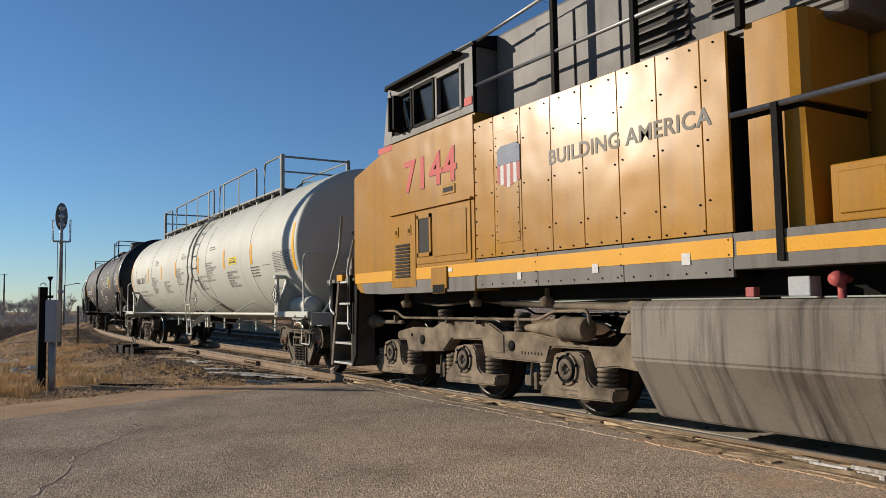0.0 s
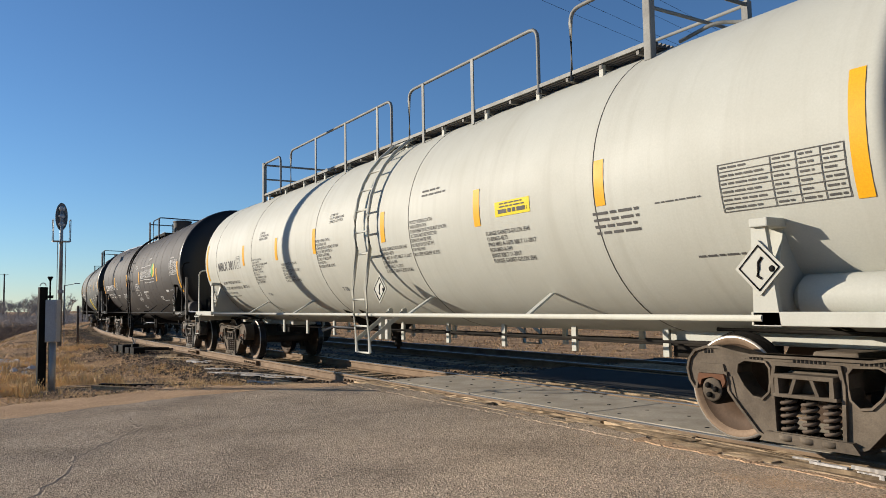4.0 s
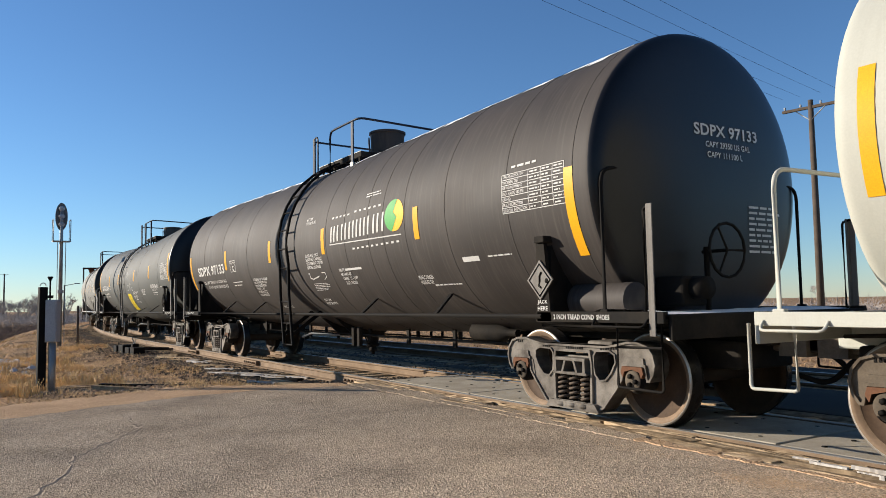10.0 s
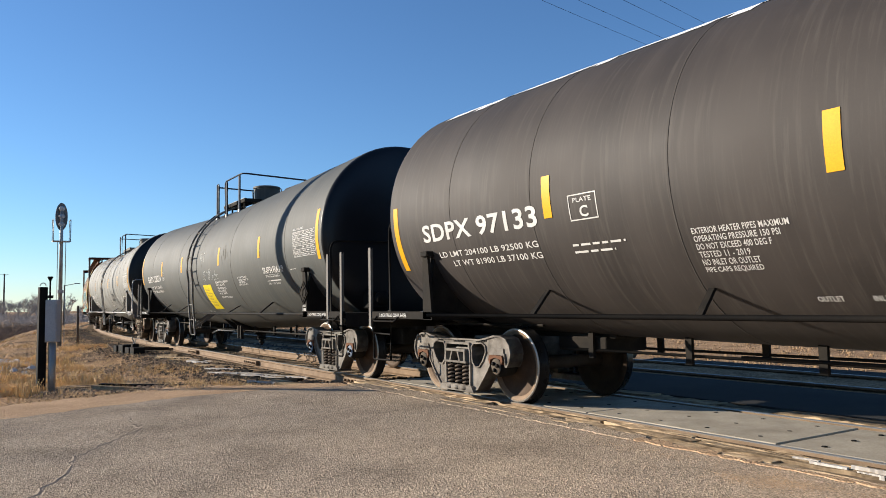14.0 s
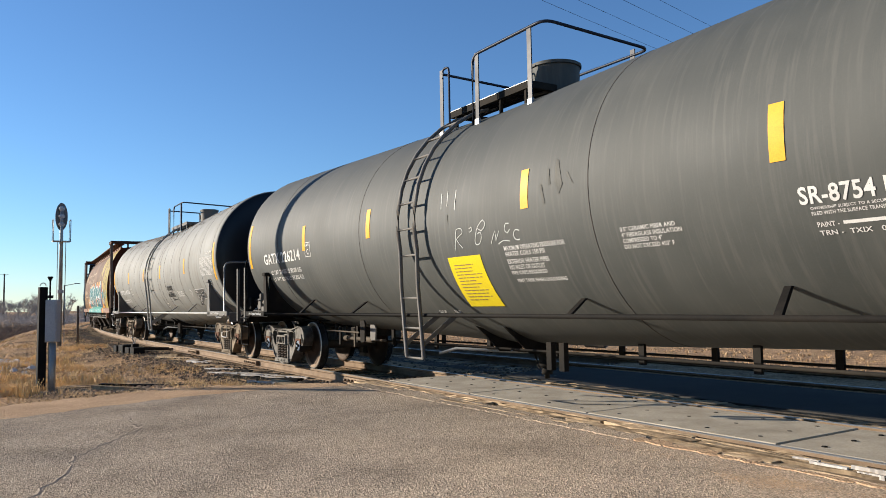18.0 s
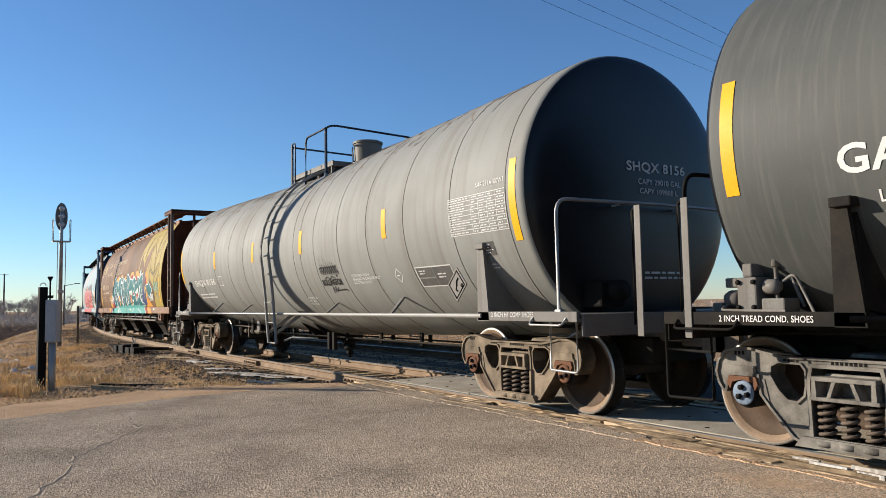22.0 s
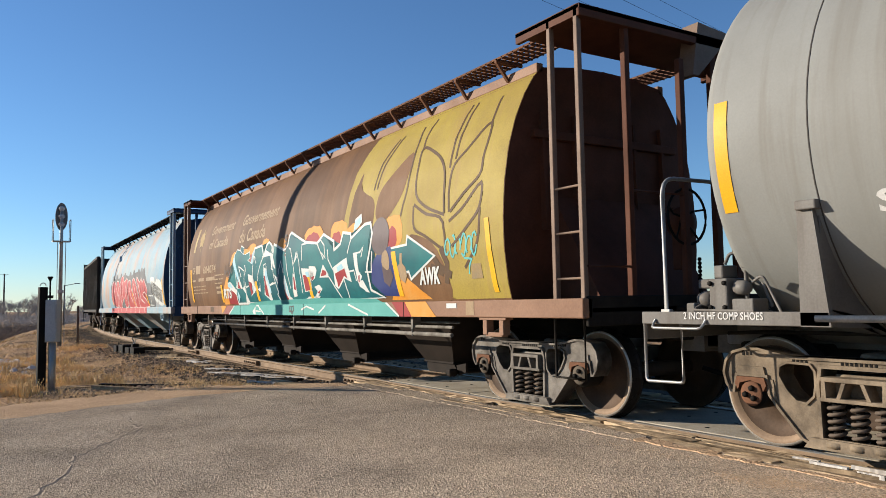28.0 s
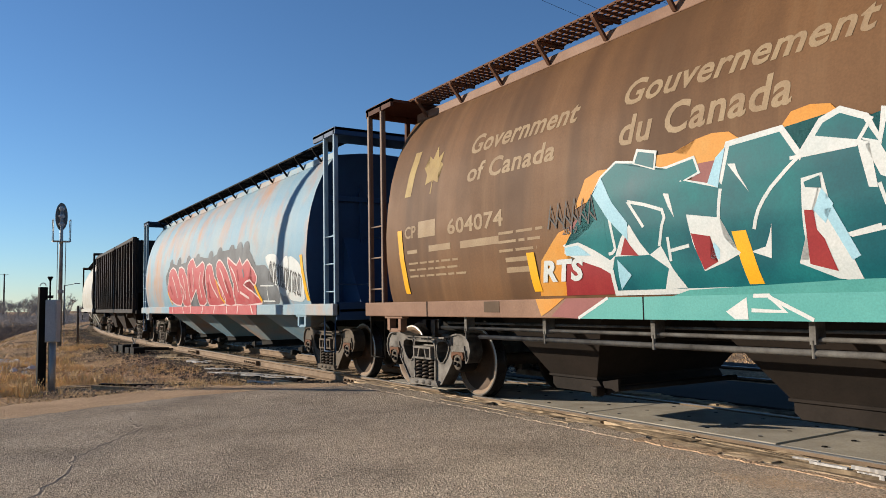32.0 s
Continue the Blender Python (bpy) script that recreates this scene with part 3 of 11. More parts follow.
def truck_meshes(wheel_r):
    d = {}
    # cast side frame: a web with raised lips round its outline and windows
    bm = bmesh.new()
    right = [(0.30, 0.80), (0.50, 0.80), (0.66, 0.825), (0.82, 0.858), (0.96, 0.855), (1.08, 0.82), (1.15, 0.74), (1.175, 0.64), (1.15, 0.54), (1.10, 0.47), (1.06, 0.47), (1.045, 0.54), (1.03, 0.615), (0.76, 0.615), (0.74, 0.47), (0.66, 0.37), (0.46, 0.15), (0.38, 0.115)]
    outer = right + [(-x, z) for x, z in right[::-1]]
    win = [(0.335, 0.69), (0.37, 0.735), (0.56, 0.742), (0.625, 0.71), (0.635, 0.64), (0.57, 0.53), (0.49, 0.455), (0.41, 0.445), (0.35, 0.50), (0.335, 0.58)]
    mid = [(-0.275, 0.19), (0.275, 0.19), (0.285, 0.60), (0.26, 0.72), (-0.26, 0.72), (-0.285, 0.60)]
    holes = [win, [(-x, z) for x, z in win], mid]
    edges = []
    for loop in [outer] + holes:
        vs = [bm.verts.new((x, -0.082, z)) for x, z in loop]
        edges += [bm.edges.new((vs[k], vs[(k + 1) % len(vs)])) for k in range(len(vs))]
    bmesh.ops.triangle_fill(bm, use_beauty=True, use_dissolve=False, edges=edges)
    rim = bmesh.ops.extrude_face_region(bm, geom=bm.faces[:])
    bmesh.ops.translate(bm, vec=(0, 0.164, 0), verts=[v for v in rim["geom"] if isinstance(v, bmesh.types.BMVert)])
    bmesh.ops.recalc_face_normals(bm, faces=bm.faces[:])
    band(bm, outer, 0.022, -0.104, 0.104)
    for loop in holes[:2]:
        band(bm, loop, -0.018, -0.100, 0.100)
    band(bm, mid, -0.030, -0.112, 0.112)
    for s in (1, -1):
        # gussets on the leg and the thickened hood over the bearing
        prism(bm, [(s * 0.70, 0.60), (s * 0.74, 0.60), (s * 0.72, 0.47), (s * 0.66, 0.42)], "y", -0.09, 0.09)
        prism(bm, [(s * 0.76, 0.625), (s * 1.03, 0.625), (s * 1.02, 0.70), (s * 0.78, 0.70)], "y", -0.10, 0.10)
    prism(bm, [(-0.42, 0.105), (0.42, 0.105), (0.36, 0.185), (-0.36, 0.185)], "y", -0.14, 0.14)
    for x in (-0.18, 0.0, 0.18):
        lathe(bm, [(0.13, 0.0001), (0.13, 0.085), (0.172, 0.085), (0.172, 0.0001)], "z", (x, -0.075, 0), 14)
    d["side_frame"] = bm
    # rows of cast marks along the top
    bm = bmesh.new()
    for x0, n in ((-0.98, 3), (-0.52, 4), (-0.12, 8), (0.42, 7)):
        for k in range(n):
            z = float(np.interp(abs(x0 + 0.036 * k), [0.5, 0.82, 1.0], [0.768, 0.815, 0.805]))
            box(bm, x0 + 0.036 * k, x0 + 0.036 * k + 0.02, -0.087, -0.080, z - 0.018, z + 0.014)
    d["cast_marks"] = bm
    bm = bmesh.new()
    pts = [(0.056 * math.cos(2 * math.pi * k / 8), 0.056 * math.sin(2 * math.pi * k / 8), 0.185 + 0.285 * k / 44) for k in range(45)]
    tube(bm, pts, 0.0155, 5)
    # A dark core stands in for the shade between the coils.
    lathe(bm, [(0.18, 0.030), (0.47, 0.030)], "z", seg=8, mi=1)
    d["spring"] = bm
    bm = bmesh.new()
    box(bm, -0.22, 0.22, -1.02, 1.02, 0.50, 0.68, 0.02)
    box(bm, -0.2, 0.2, -0.7, 0.7, 0.60, 0.82, 0.03)
    lathe(bm, [(0.8, 0.0001), (0.8, 0.2), (0.93, 0.2), (0.93, 0.0001)], "z", seg=16)
    for s in (-1, 1):
        ends = sorted((s * 0.98, s * 1.155))
        box(bm, -0.25, 0.25, *ends, 0.625, 0.66, 0.006)
        box(bm, -0.27, 0.27, *ends, 0.475, 0.505, 0.006)
        for q in (-1, 1):
            prism(bm, [(q * 0.25, 0.50), (q * 0.21, 0.50), (q * 0.215, 0.63), (q * 0.245, 0.63)], "y", *ends)
            prism(bm, [(q * 0.13, 0.505), (q * 0.10, 0.505), (q * 0.055, 0.625), (q * 0.085, 0.625)], "y", *ends)
    d["bolster"] = bm
    bm = bmesh.new()
    prism(bm, [(-0.15, 0.55), (-0.13, 0.612), (0.13, 0.612), (0.15, 0.55), (0.12, 0.50), (0.10, 0.56), (0, 0.585), (-0.10, 0.56), (-0.12, 0.50)], "y", -0.125, 0.1)
    d["bearing_adapter"] = bm
    bm = bmesh.new()
    box(bm, -0.06, 0.06, -0.62, 0.62, 0.36, 0.44, 0.01)
    prism(bm, [(-0.02, -0.62), (0.02, -0.62), (0.05, 0.0), (0.02, 0.62), (-0.02, 0.62), (-0.09, 0.0)], "z", 0.39, 0.42)
    for s in (-1, 1):
        prism(bm, [(0.02, 0.28), (-0.05, 0.30), (-0.07, 0.40), (-0.05, 0.50), (0.03, 0.54), (0.055, 0.40)], "y", *sorted((s * 0.68, s * 0.80)))
    d["brake_beam"] = bm
    bm = bmesh.new()
    R = wheel_r
    for s in (1, -1):
        # hub, dished plate, rim, tread, flange
        prof = [(0.62, 0.0001), (0.62, 0.14), (0.67, 0.15), (0.70, R - 0.09), (0.655, R - 0.065), (0.655, R + 0.02), (0.668, R + 0.028), (0.69, R + 0.012), (0.70, R), (0.796, R - 0.006), (0.806, R - 0.014), (0.808, R - 0.028), (0.806, R - 0.062), (0.775, R - 0.085), (0.735, 0.17), (0.80, 0.14), (0.82, 0.10), (0.82, 0.0001)]
        mi = [0, 0, 0, 0, 0, 5, 5, 5, 5, 1, 1, 6, 6, 0, 0, 0, 0]
        lathe(bm, [(s * a, r) for a, r in prof], "y", seg=48, mi=mi)
        # roller bearing, its seal ring and the bolted end cap
        lathe(bm, [(s * a, r) for a, r in [(0.86, 0.0001), (0.86, 0.115), (0.90, 0.130), (1.06, 0.132), (1.075, 0.120), (1.08, 0.106), (1.11, 0.104), (1.118, 0.092), (1.118, 0.0001)]], "y", seg=24, mi=[4, 4, 4, 4, 3, 3, 2, 2])
        for k in range(3):
            a = 2 * math.pi * k / 3
            lathe(bm, [(s * 1.115, 0.0001), (s * 1.115, 0.026), (s * 1.145, 0.024), (s * 1.145, 0.0001)], "y", (0.048 * math.cos(a), 0, 0.048 * math.sin(a)), 6, 3)
    lathe(bm, [(-0.9, 0.075), (-0.5, 0.085), (0.5, 0.085), (0.9, 0.075)], "y", seg=14, mi=0)
    bmesh.ops.recalc_face_normals(bm, faces=bm.faces[:])
    d["wheelset"] = bm
    return d


PROTO = {}
CAPS = {"grey_cast_steel": "cap_blue", "sand_dusted_cast_steel": "rust"}


def add_truck(car, x, mat, name="truck"):
    """A three-piece freight truck under a car at x."""
    key = mat.name
    if key not in PROTO:
        PROTO[key] = {}
        for k, bm in truck_meshes(0.473).items():
            me = bpy.data.meshes.new(k)
            bm.to_mesh(me)
            bm.free()
            mats = {"spring": [M["spring"], M["dark"]], "wheelset": [M["wheel"], M["wheel_tread"], M[CAPS.get(key, "truck")], M["dark"], M["under"], M["tread_dark"], M["wheel_rim"]], "bearing_adapter": [M["rust"]], "cast_marks": [M["dark"]], "brake_beam": [M["under"]]}.get(k, [mat])
            for q in mats:
                me.materials.append(q)
            PROTO[key][k] = me
    P = PROTO[key]
    t = new(name, P["bolster"])
    t.parent = car
    t.matrix_basis = pose(x, 0, 0)

    def sub(n, px, py, pz=0.0, rz=0):
        o = new(n, P[n])
        o.parent = t
        o.matrix_basis = pose(px, py, pz, 0, 0, rz)
        return o
    for s in (-1, 1):
        sub("side_frame", 0, s * 1.0, 0, 0 if s < 0 else 180)
        if s < 0:
            tagged(sub("cast_marks", 0, -1.0), kind="stuff")
        for sx in (-0.18, 0.0, 0.18):
            sub("spring", sx, s * 1.07)
        for sx in (-0.89, 0.89):
            sub("bearing_adapter", sx, s * 1.0)
    sub("brake_beam", -0.37, 0)
    sub("brake_beam", 0.37, 0, 0, 180)
    for sx in (-0.89, 0.89):
        w = sub("wheelset", sx, 0, 0.473)
        WHEELS.append((w, sx, 0.473))
    return t


def start_car(name, q, half, label, category):
    car = tagged(new(name), label, category, "cars of the train")
    CARS.append((car, q, half))
    return car


def add_coupler(car, x, way, mat):
    bm = bmesh.new()
    box(bm, min(x, x + way * 0.55), max(x, x + way * 0.55), -0.1, 0.1, 0.76, 0.96, 0.02)
    prism(bm, [(x + way * 0.5, -0.16), (x + way * 0.78, -0.16), (x + way * 0.80, 0.02), (x + way * 0.62, 0.05), (x + way * 0.64, 0.14), (x + way * 0.84, 0.16), (x + way * 0.8, 0.24), (x + way * 0.5, 0.2)], "z", 0.72, 1.0)
    part("coupler", bm, mat, car, "rusty knuckle coupler")
    bm = bmesh.new()
    tube(bm, bent([(x, 0.35, 0.8), (x + way * 0.35, 0.4, 0.7), (x + way * 0.6, 0.36, 0.42), (x + way * 0.9, 0.3, 0.5)], 0.15), 0.028, 8)
    part("air_hose", bm, M["dark"], car, "black rubber brake hose")


# ---- tank cars ----
def brake_rigging(car, x):
    """Brake cylinder, slack adjuster, levers and guide plates hung inboard of the trailing truck."""
    bm = bmesh.new()
    lathe(bm, [(x - 0.1, 0.0001), (x - 0.1, 0.05), (x + 0.05, 0.055), (x + 0.05, 0.035), (x + 0.75, 0.035), (x + 0.75, 0.055), (x + 1.05, 0.055), (x + 1.05, 0.02), (x + 1.5, 0.02), (x + 1.5, 0.0001)], "x", (0, -0.75, 0.66), 14)
    part("slack_adjuster", bm, M["truck"], car, "dusty slack adjuster rod", True)
    bm = bmesh.new()
    rod(bm, (x - 0.5, -0.95, 0.80), (x + 0.9, -0.95, 0.79), 0.013, 8)
    part("brake_pull_rod", bm, M["truck"], car)
    for u, w, y, z0, z1, mat in ((0.0, 0.03, -0.9, 0.54, 0.88, "under"), (0.62, 0.02, -0.9, 0.52, 0.88, "truck"), (1.05, 0.08, -0.95, 0.62, 1.0, "under"), (1.35, 0.09, -0.9, 0.66, 0.93, "loco_grey"), (-0.3, 0.03, -0.85, 0.64, 0.93, "under")):
        bm = bmesh.new()
        prism(bm, [(x + u - w, z0 + 0.04), (x + u - w * 0.6, z0), (x + u + w, z0 + 0.02), (x + u + w * 1.2, z1 - 0.06), (x + u + w * 0.7, z1), (x + u - w * 1.1, z1)], "y", y - 0.015, y + 0.015)
        part("brake_lever", bm, M[mat], car)


def hand_brake(car, x, centre):
    """Hand brake on the end platform: spoked wheel, gear case on a bracket, brace, chain and bell crank."""
    cy, cz = centre
    bm = bmesh.new()
    tube(bm, [(x, cy + 0.27 * math.cos(k * math.pi / 10), cz + 0.27 * math.sin(k * math.pi / 10)) for k in range(20)], 0.022, 6, True)
    for k in range(6):
        a = k * math.pi / 3 + 0.25
        prism(bm, [(cy + 0.05 * math.cos(a - 0.7), cz + 0.05 * math.sin(a - 0.7)), (cy + 0.26 * math.cos(a - 0.10), cz + 0.26 * math.sin(a - 0.10)), (cy + 0.26 * math.cos(a + 0.10), cz + 0.26 * math.sin(a + 0.10)), (cy + 0.05 * math.cos(a + 0.7), cz + 0.05 * math.sin(a + 0.7))], "x", x - 0.012, x + 0.012)
    lathe(bm, [(x - 0.06, 0.0001), (x - 0.06, 0.07), (x + 0.03, 0.06), (x + 0.04, 0.0001)], "x", (0, cy, cz), 14)
    part("brake_wheel", bm, M["cream_grime"], car, "dusty cream hand brake wheel")
    bm = bmesh.new()
    lathe(bm, [(x - 0.20, 0.0001), (x - 0.20, 0.17), (x - 0.10, 0.18), (x - 0.07, 0.10), (x - 0.07, 0.0001)], "x", (0, cy, cz - 0.02), 20)
    prism(bm, [(cy - 0.16, cz - 0.02), (cy + 0.16, cz - 0.02), (cy + 0.12, cz - 0.42), (cy + 0.02, cz - 0.50), (cy - 0.12, cz - 0.42)], "x", x - 0.19, x - 0.09)
    part("brake_gear_case", bm, M["cream_grime"], car)
    bm = bmesh.new()
    box(bm, x - 0.17, x - 0.14, cy - 0.50, cy - 0.10, cz - 0.30, cz + 0.10, 0.006)
    box(bm, x - 0.20, x - 0.14, cy - 0.34, cy - 0.24, 1.14, cz + 0.06, 0.01)
    part("brake_bracket", bm, M["cream"], car)
    bm = bmesh.new()
    for y0, y1, z0, z1 in ((-0.84, -0.44, cz - 0.10, cz - 0.06), (-0.84, -0.44, cz - 0.42, cz - 0.38), (-0.48, -0.44, cz - 0.42, cz - 0.06)):
        box(bm, x - 0.10, x + 0.06, cy + y0, cy + y1, z0, z1, 0.006)
    part("brake_shelf", bm, M["cream"], car)
    bm = bmesh.new()
    tube(bm, [(x - 0.02, cy - 0.86, cz - 0.38), (x - 0.02, cy - 1.24, 1.15)], 0.024, 8)
    part("brake_brace", bm, M["cream"], car)
    bm = bmesh.new()
    for k in range(13):
        lathe(bm, [(-0.010, 0.0001), (-0.010, 0.024), (0.010, 0.024), (0.010, 0.0001)], "xy"[k % 2], (x - 0.02, cy - 0.32, 1.14 + 0.044 * k), 8)
    tagged(part("brake_chain", bm, M["dark"], car), kind="stuff")
    bm = bmesh.new()
    prism(bm, [(cy - 0.14, 1.56), (cy + 0.10, 1.50), (cy + 0.42, 1.42), (cy + 0.36, 1.14), (cy + 0.04, 1.14), (cy - 0.10, 1.30)], "x", x - 0.16, x - 0.10)
    part("bell_crank", bm, M["under"], car)
    bm = bmesh.new()
    tube(bm, bent([(x + 0.20, cy - 1.26, 1.13), (x + 0.26, cy - 1.26, 1.02), (x + 0.26, cy - 0.30, 1.02), (x + 0.20, cy - 0.30, 1.13)], 0.05), 0.015, 6)
    part("end_grab_iron", bm, M["dark"], car)


def sagged(zc, dip, x):
    """Height of a tank's axis at x: the barrel falls evenly from both ends to the outlet in the middle."""
    return zc - dip * max(0.0, 7.8 - abs(x))


def tank_car(spec):
    R, zc, kf, kr, half = spec["R"], spec["zc"], spec["kf"], spec["kr"], spec["half"]
    body, frame_mat, rail_mat, truck_mat = spec["body"], spec["frame"], spec["rail"], spec["truck"]
    car = start_car("tank_car", spec["q"], half, spec["label"], "tank car")
    # shell with shallow dished heads
    hd = spec.get("head", 0.28)

    def axis(x):
        return sagged(zc, spec.get("dip", 0.0), x)

    def dish(n=16, r=R, d=hd):
        turns = [math.pi / 2 * (i / n) ** 2.2 for i in range(n + 1)]
        return [(d * math.sqrt(math.sin(a)), max(r * math.cos(a), 0.001)) for a in turns]
    bm = bmesh.new()
    fr = dish()
    prof = [(kr - a, r) for a, r in fr[::-1]] + [(x, R) for x in np.linspace(kr, kf, 15)[1:-1]] + [(kf + a, r) for a, r in fr]
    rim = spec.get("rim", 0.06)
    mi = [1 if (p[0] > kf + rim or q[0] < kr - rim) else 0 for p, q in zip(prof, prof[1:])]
    lathe(bm, prof, "x", (0, 0, zc), 72, mi)
    for v in bm.verts:
        v.co.z += axis(v.co.x) - zc
    bmesh.ops.recalc_face_normals(bm, faces=bm.faces[:])
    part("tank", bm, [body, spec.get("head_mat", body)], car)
    for x in spec["seams"]:
        bm = bmesh.new()
        lathe(bm, [(x - 0.006, R + 0.0005), (x - 0.005, R + 0.003), (x + 0.005, R + 0.003), (x + 0.006, R + 0.0005)], "x", (0, 0, axis(x)), 72)
        part("seam", bm, M["seam"], car)
    # side running pipe and its struts
    pz, py = 1.12, 1.60
    for s in (-1, 1):
        bm = bmesh.new()
        rod(bm, (-half + 0.02, s * py, pz), (half - 0.02, s * py, pz), 0.026, 10)
        pipe = part("side_pipe", bm, rail_mat, car)
        for x in spec["struts"]:
            bm = bmesh.new()
            zt = axis(x) - 1.08
            yt = math.sqrt(max(R * R - 1.08 ** 2, 0.1)) + 0.01
            prism(bm, [(x - 0.035, pz), (x + 0.035, pz), (x - 0.10, zt), (x - 0.16, zt)], "y", s * (yt - 0.02), s * (yt + 0.02))
            for v in bm.verts:
                k = (v.co.z - pz) / (zt - pz)
                v.co.y += s * (py - yt) * (1 - k)
            part("strut", bm, frame_mat, pipe)
    # stub sills, bolster webs, end platforms
    for e in (-1, 1):
        bm = bmesh.new()
        box(bm, *sorted((e * (half - 2.1), e * (half + 1.75))), -0.28, 0.28, 0.82, 1.14, 0.02)
        part("stub_sill", bm, frame_mat, car)
        # Dark box added to fill the space under the sill end with shade.
        bm = bmesh.new()
        box(bm, *sorted((e * (half + 0.62), e * (half + 1.5))), -0.42, 0.42, 0.58, 0.86, 0.03)
        part("draft_gear", bm, M["under"], car)
        bm = bmesh.new()
        box(bm, *sorted((e * (half - 2.0), e * (half - 1.15))), -0.34, 0.34, 0.66, 0.84, 0.02)
        part("sill_stop", bm, M["under"], car)
        bm = bmesh.new()
        tube(bm, bent([(e * (half - 1.2), -0.62, 0.98), (e * (half + 0.2), -0.62, 0.97), (e * (half + 0.9), -0.9, 0.98), (e * (half + 1.55), -0.5, 0.94)], 0.2), 0.02, 6)
        part("train_pipe", bm, M["under"], car)
        bm = bmesh.new()
        box(bm, *sorted((e * (half + 0.55), e * (half + 1.62))), -1.58, 1.58, 1.10, 1.14, 0.006)
        box(bm, *sorted((e * (half + 1.66), e * (half + 1.62))), -1.54, 1.54, 0.92, 1.14, 0.006)
        part("end_platform", bm, frame_mat, car)
        for s in (-1, 1):
            bm = bmesh.new()
            box(bm, *sorted((e * (half - 0.12), e * (half + 1.62))), *sorted((s * 1.54, s * 1.6)), 1.062, 1.168, 0.006)
            part("side_channel", bm, frame_mat, car)
        for s in (-1, 1):
            bm = bmesh.new()
            x = e * half
            zt = zc - 0.62
            yt = math.sqrt(R * R - 0.62 ** 2)
            prism(bm, [(s * 0.3, 1.0), (s * 1.56, 1.06), (s * 1.56, 1.2), (s * (yt - 0.02), zt), (s * 1.05, zc - 1.12), (s * 0.3, zc - R + 0.02)], "x", x - 0.05, x + 0.05)
            w = part("bolster_web", bm, frame_mat, car)
            bm = bmesh.new()
            prism(bm, [(x - 0.10, 1.06), (x + 0.13, 1.06), (x + 0.03, zt), (x - 0.09, zt)], "y", s * 1.555, s * 1.60)
            box(bm, x - 0.08, x + 0.08, *sorted((s * (yt - 0.03), s * 1.64)), zt - 0.02, zt + 0.05, 0.01)
            part("jacking_pad", bm, frame_mat, w)
            # sill step and grab iron below the platform
            s0, s1, sz = spec["step"]
            a0, a1 = e * (half + s0), e * (half + s1)
            bm = bmesh.new()
            tube(bm, bent([(a0, s * 1.585, 1.08), (a0 - e * 0.01, s * 1.585, sz), (a1, s * 1.585, sz - 0.01), (a1, s * 1.585, 1.08)], 0.03, 2), 0.0145, 6)
            if sz < 0.5:
                rod(bm, (a0, s * 1.585, 0.84), (a1, s * 1.585, 0.85), 0.013, 6)
            part("sill_step", bm, rail_mat, car)
            bm = bmesh.new()
            g0 = a0 - e * 0.27
            tube(bm, bent([(g0, s * 1.60, 1.10), (g0, s * 1.66, 1.03), (a1 - e * 0.14, s * 1.66, 1.03), (a1 - e * 0.14, s * 1.60, 1.10)], 0.05, 2), 0.013, 6)
            part("grab_iron", bm, rail_mat, car)
            # angle-iron ladder posts beside the step
            for bx in spec["bars"][0 if e > 0 else 1]:
                bm = bmesh.new()
                box(bm, bx - 0.036, bx + 0.036, *sorted((s * 1.60, s * 1.612)), 0.95, 2.13, 0.004)
                box(bm, bx - 0.036, bx - 0.026, *sorted((s * 1.54, s * 1.60)), 0.95, 2.13)
                part("ladder_post", bm, M["loco_grey"], car)
                bm = bmesh.new()
                tube(bm, bent([(bx - 0.09, s * 1.58, 1.05), (bx - 0.09, s * 1.58, 2.10), (bx, s * 1.58, 2.12)], 0.04, 3), 0.014, 6)
                part("post_grab_iron", bm, rail_mat, car)
        # hoop handrail across the whole end
        hx, hz = spec["hoops"][0 if e > 0 else 1]
        bm = bmesh.new()
        tube(bm, bent([(hx, -1.57, 1.10), (hx, -1.57, hz - 0.02), (hx, 0.0, hz), (hx, 1.57, hz - 0.02), (hx, 1.57, 1.10)], 0.16, 5), 0.019, 8)
        for y in (-0.5, 0.5):
            rod(bm, (hx, y, hz), (e * (kf if e > 0 else -kr) + e * 0.2, y, hz - 0.02), 0.012, 6)
        hoop = part("end_handrail", bm, rail_mat, car)
        for y in (-1.57, 1.57):
            bm = bmesh.new()
            box(bm, hx - 0.05, hx + 0.05, y - 0.02, y + 0.03, 1.12, 1.19, 0.008)
            part("foot_bracket", bm, rail_mat, hoop)
        add_coupler(car, e * (half + 1.62), e, M["truck"])
        add_truck(car, spec.get("trucks", (half, -half))[0 if e > 0 else 1], truck_mat)
    # diamond placard holders
    for px, s in [(x, s) for x in spec.get("placards", (half - 0.02,)) for s in (-1, 1)]:
        bm = bmesh.new()
        prism(bm, [(px - 0.21, 1.50), (px, 1.29), (px + 0.21, 1.50), (px, 1.71)], "y", s * 1.605, s * 1.62)
        pl = part("placard_holder", bm, spec.get("placard_mat", frame_mat), car, "diamond placard holder")
        bm = bmesh.new()
        ring = [Vector((px + 0.17 * math.cos(math.pi / 2 * a), s * 1.624, 1.50 + 0.17 * math.sin(math.pi / 2 * a))) for a in range(4)]
        tube(bm, ring, 0.008, 4, True)
        part("placard_frame", bm, M["dark"], pl)
        bm = bmesh.new()
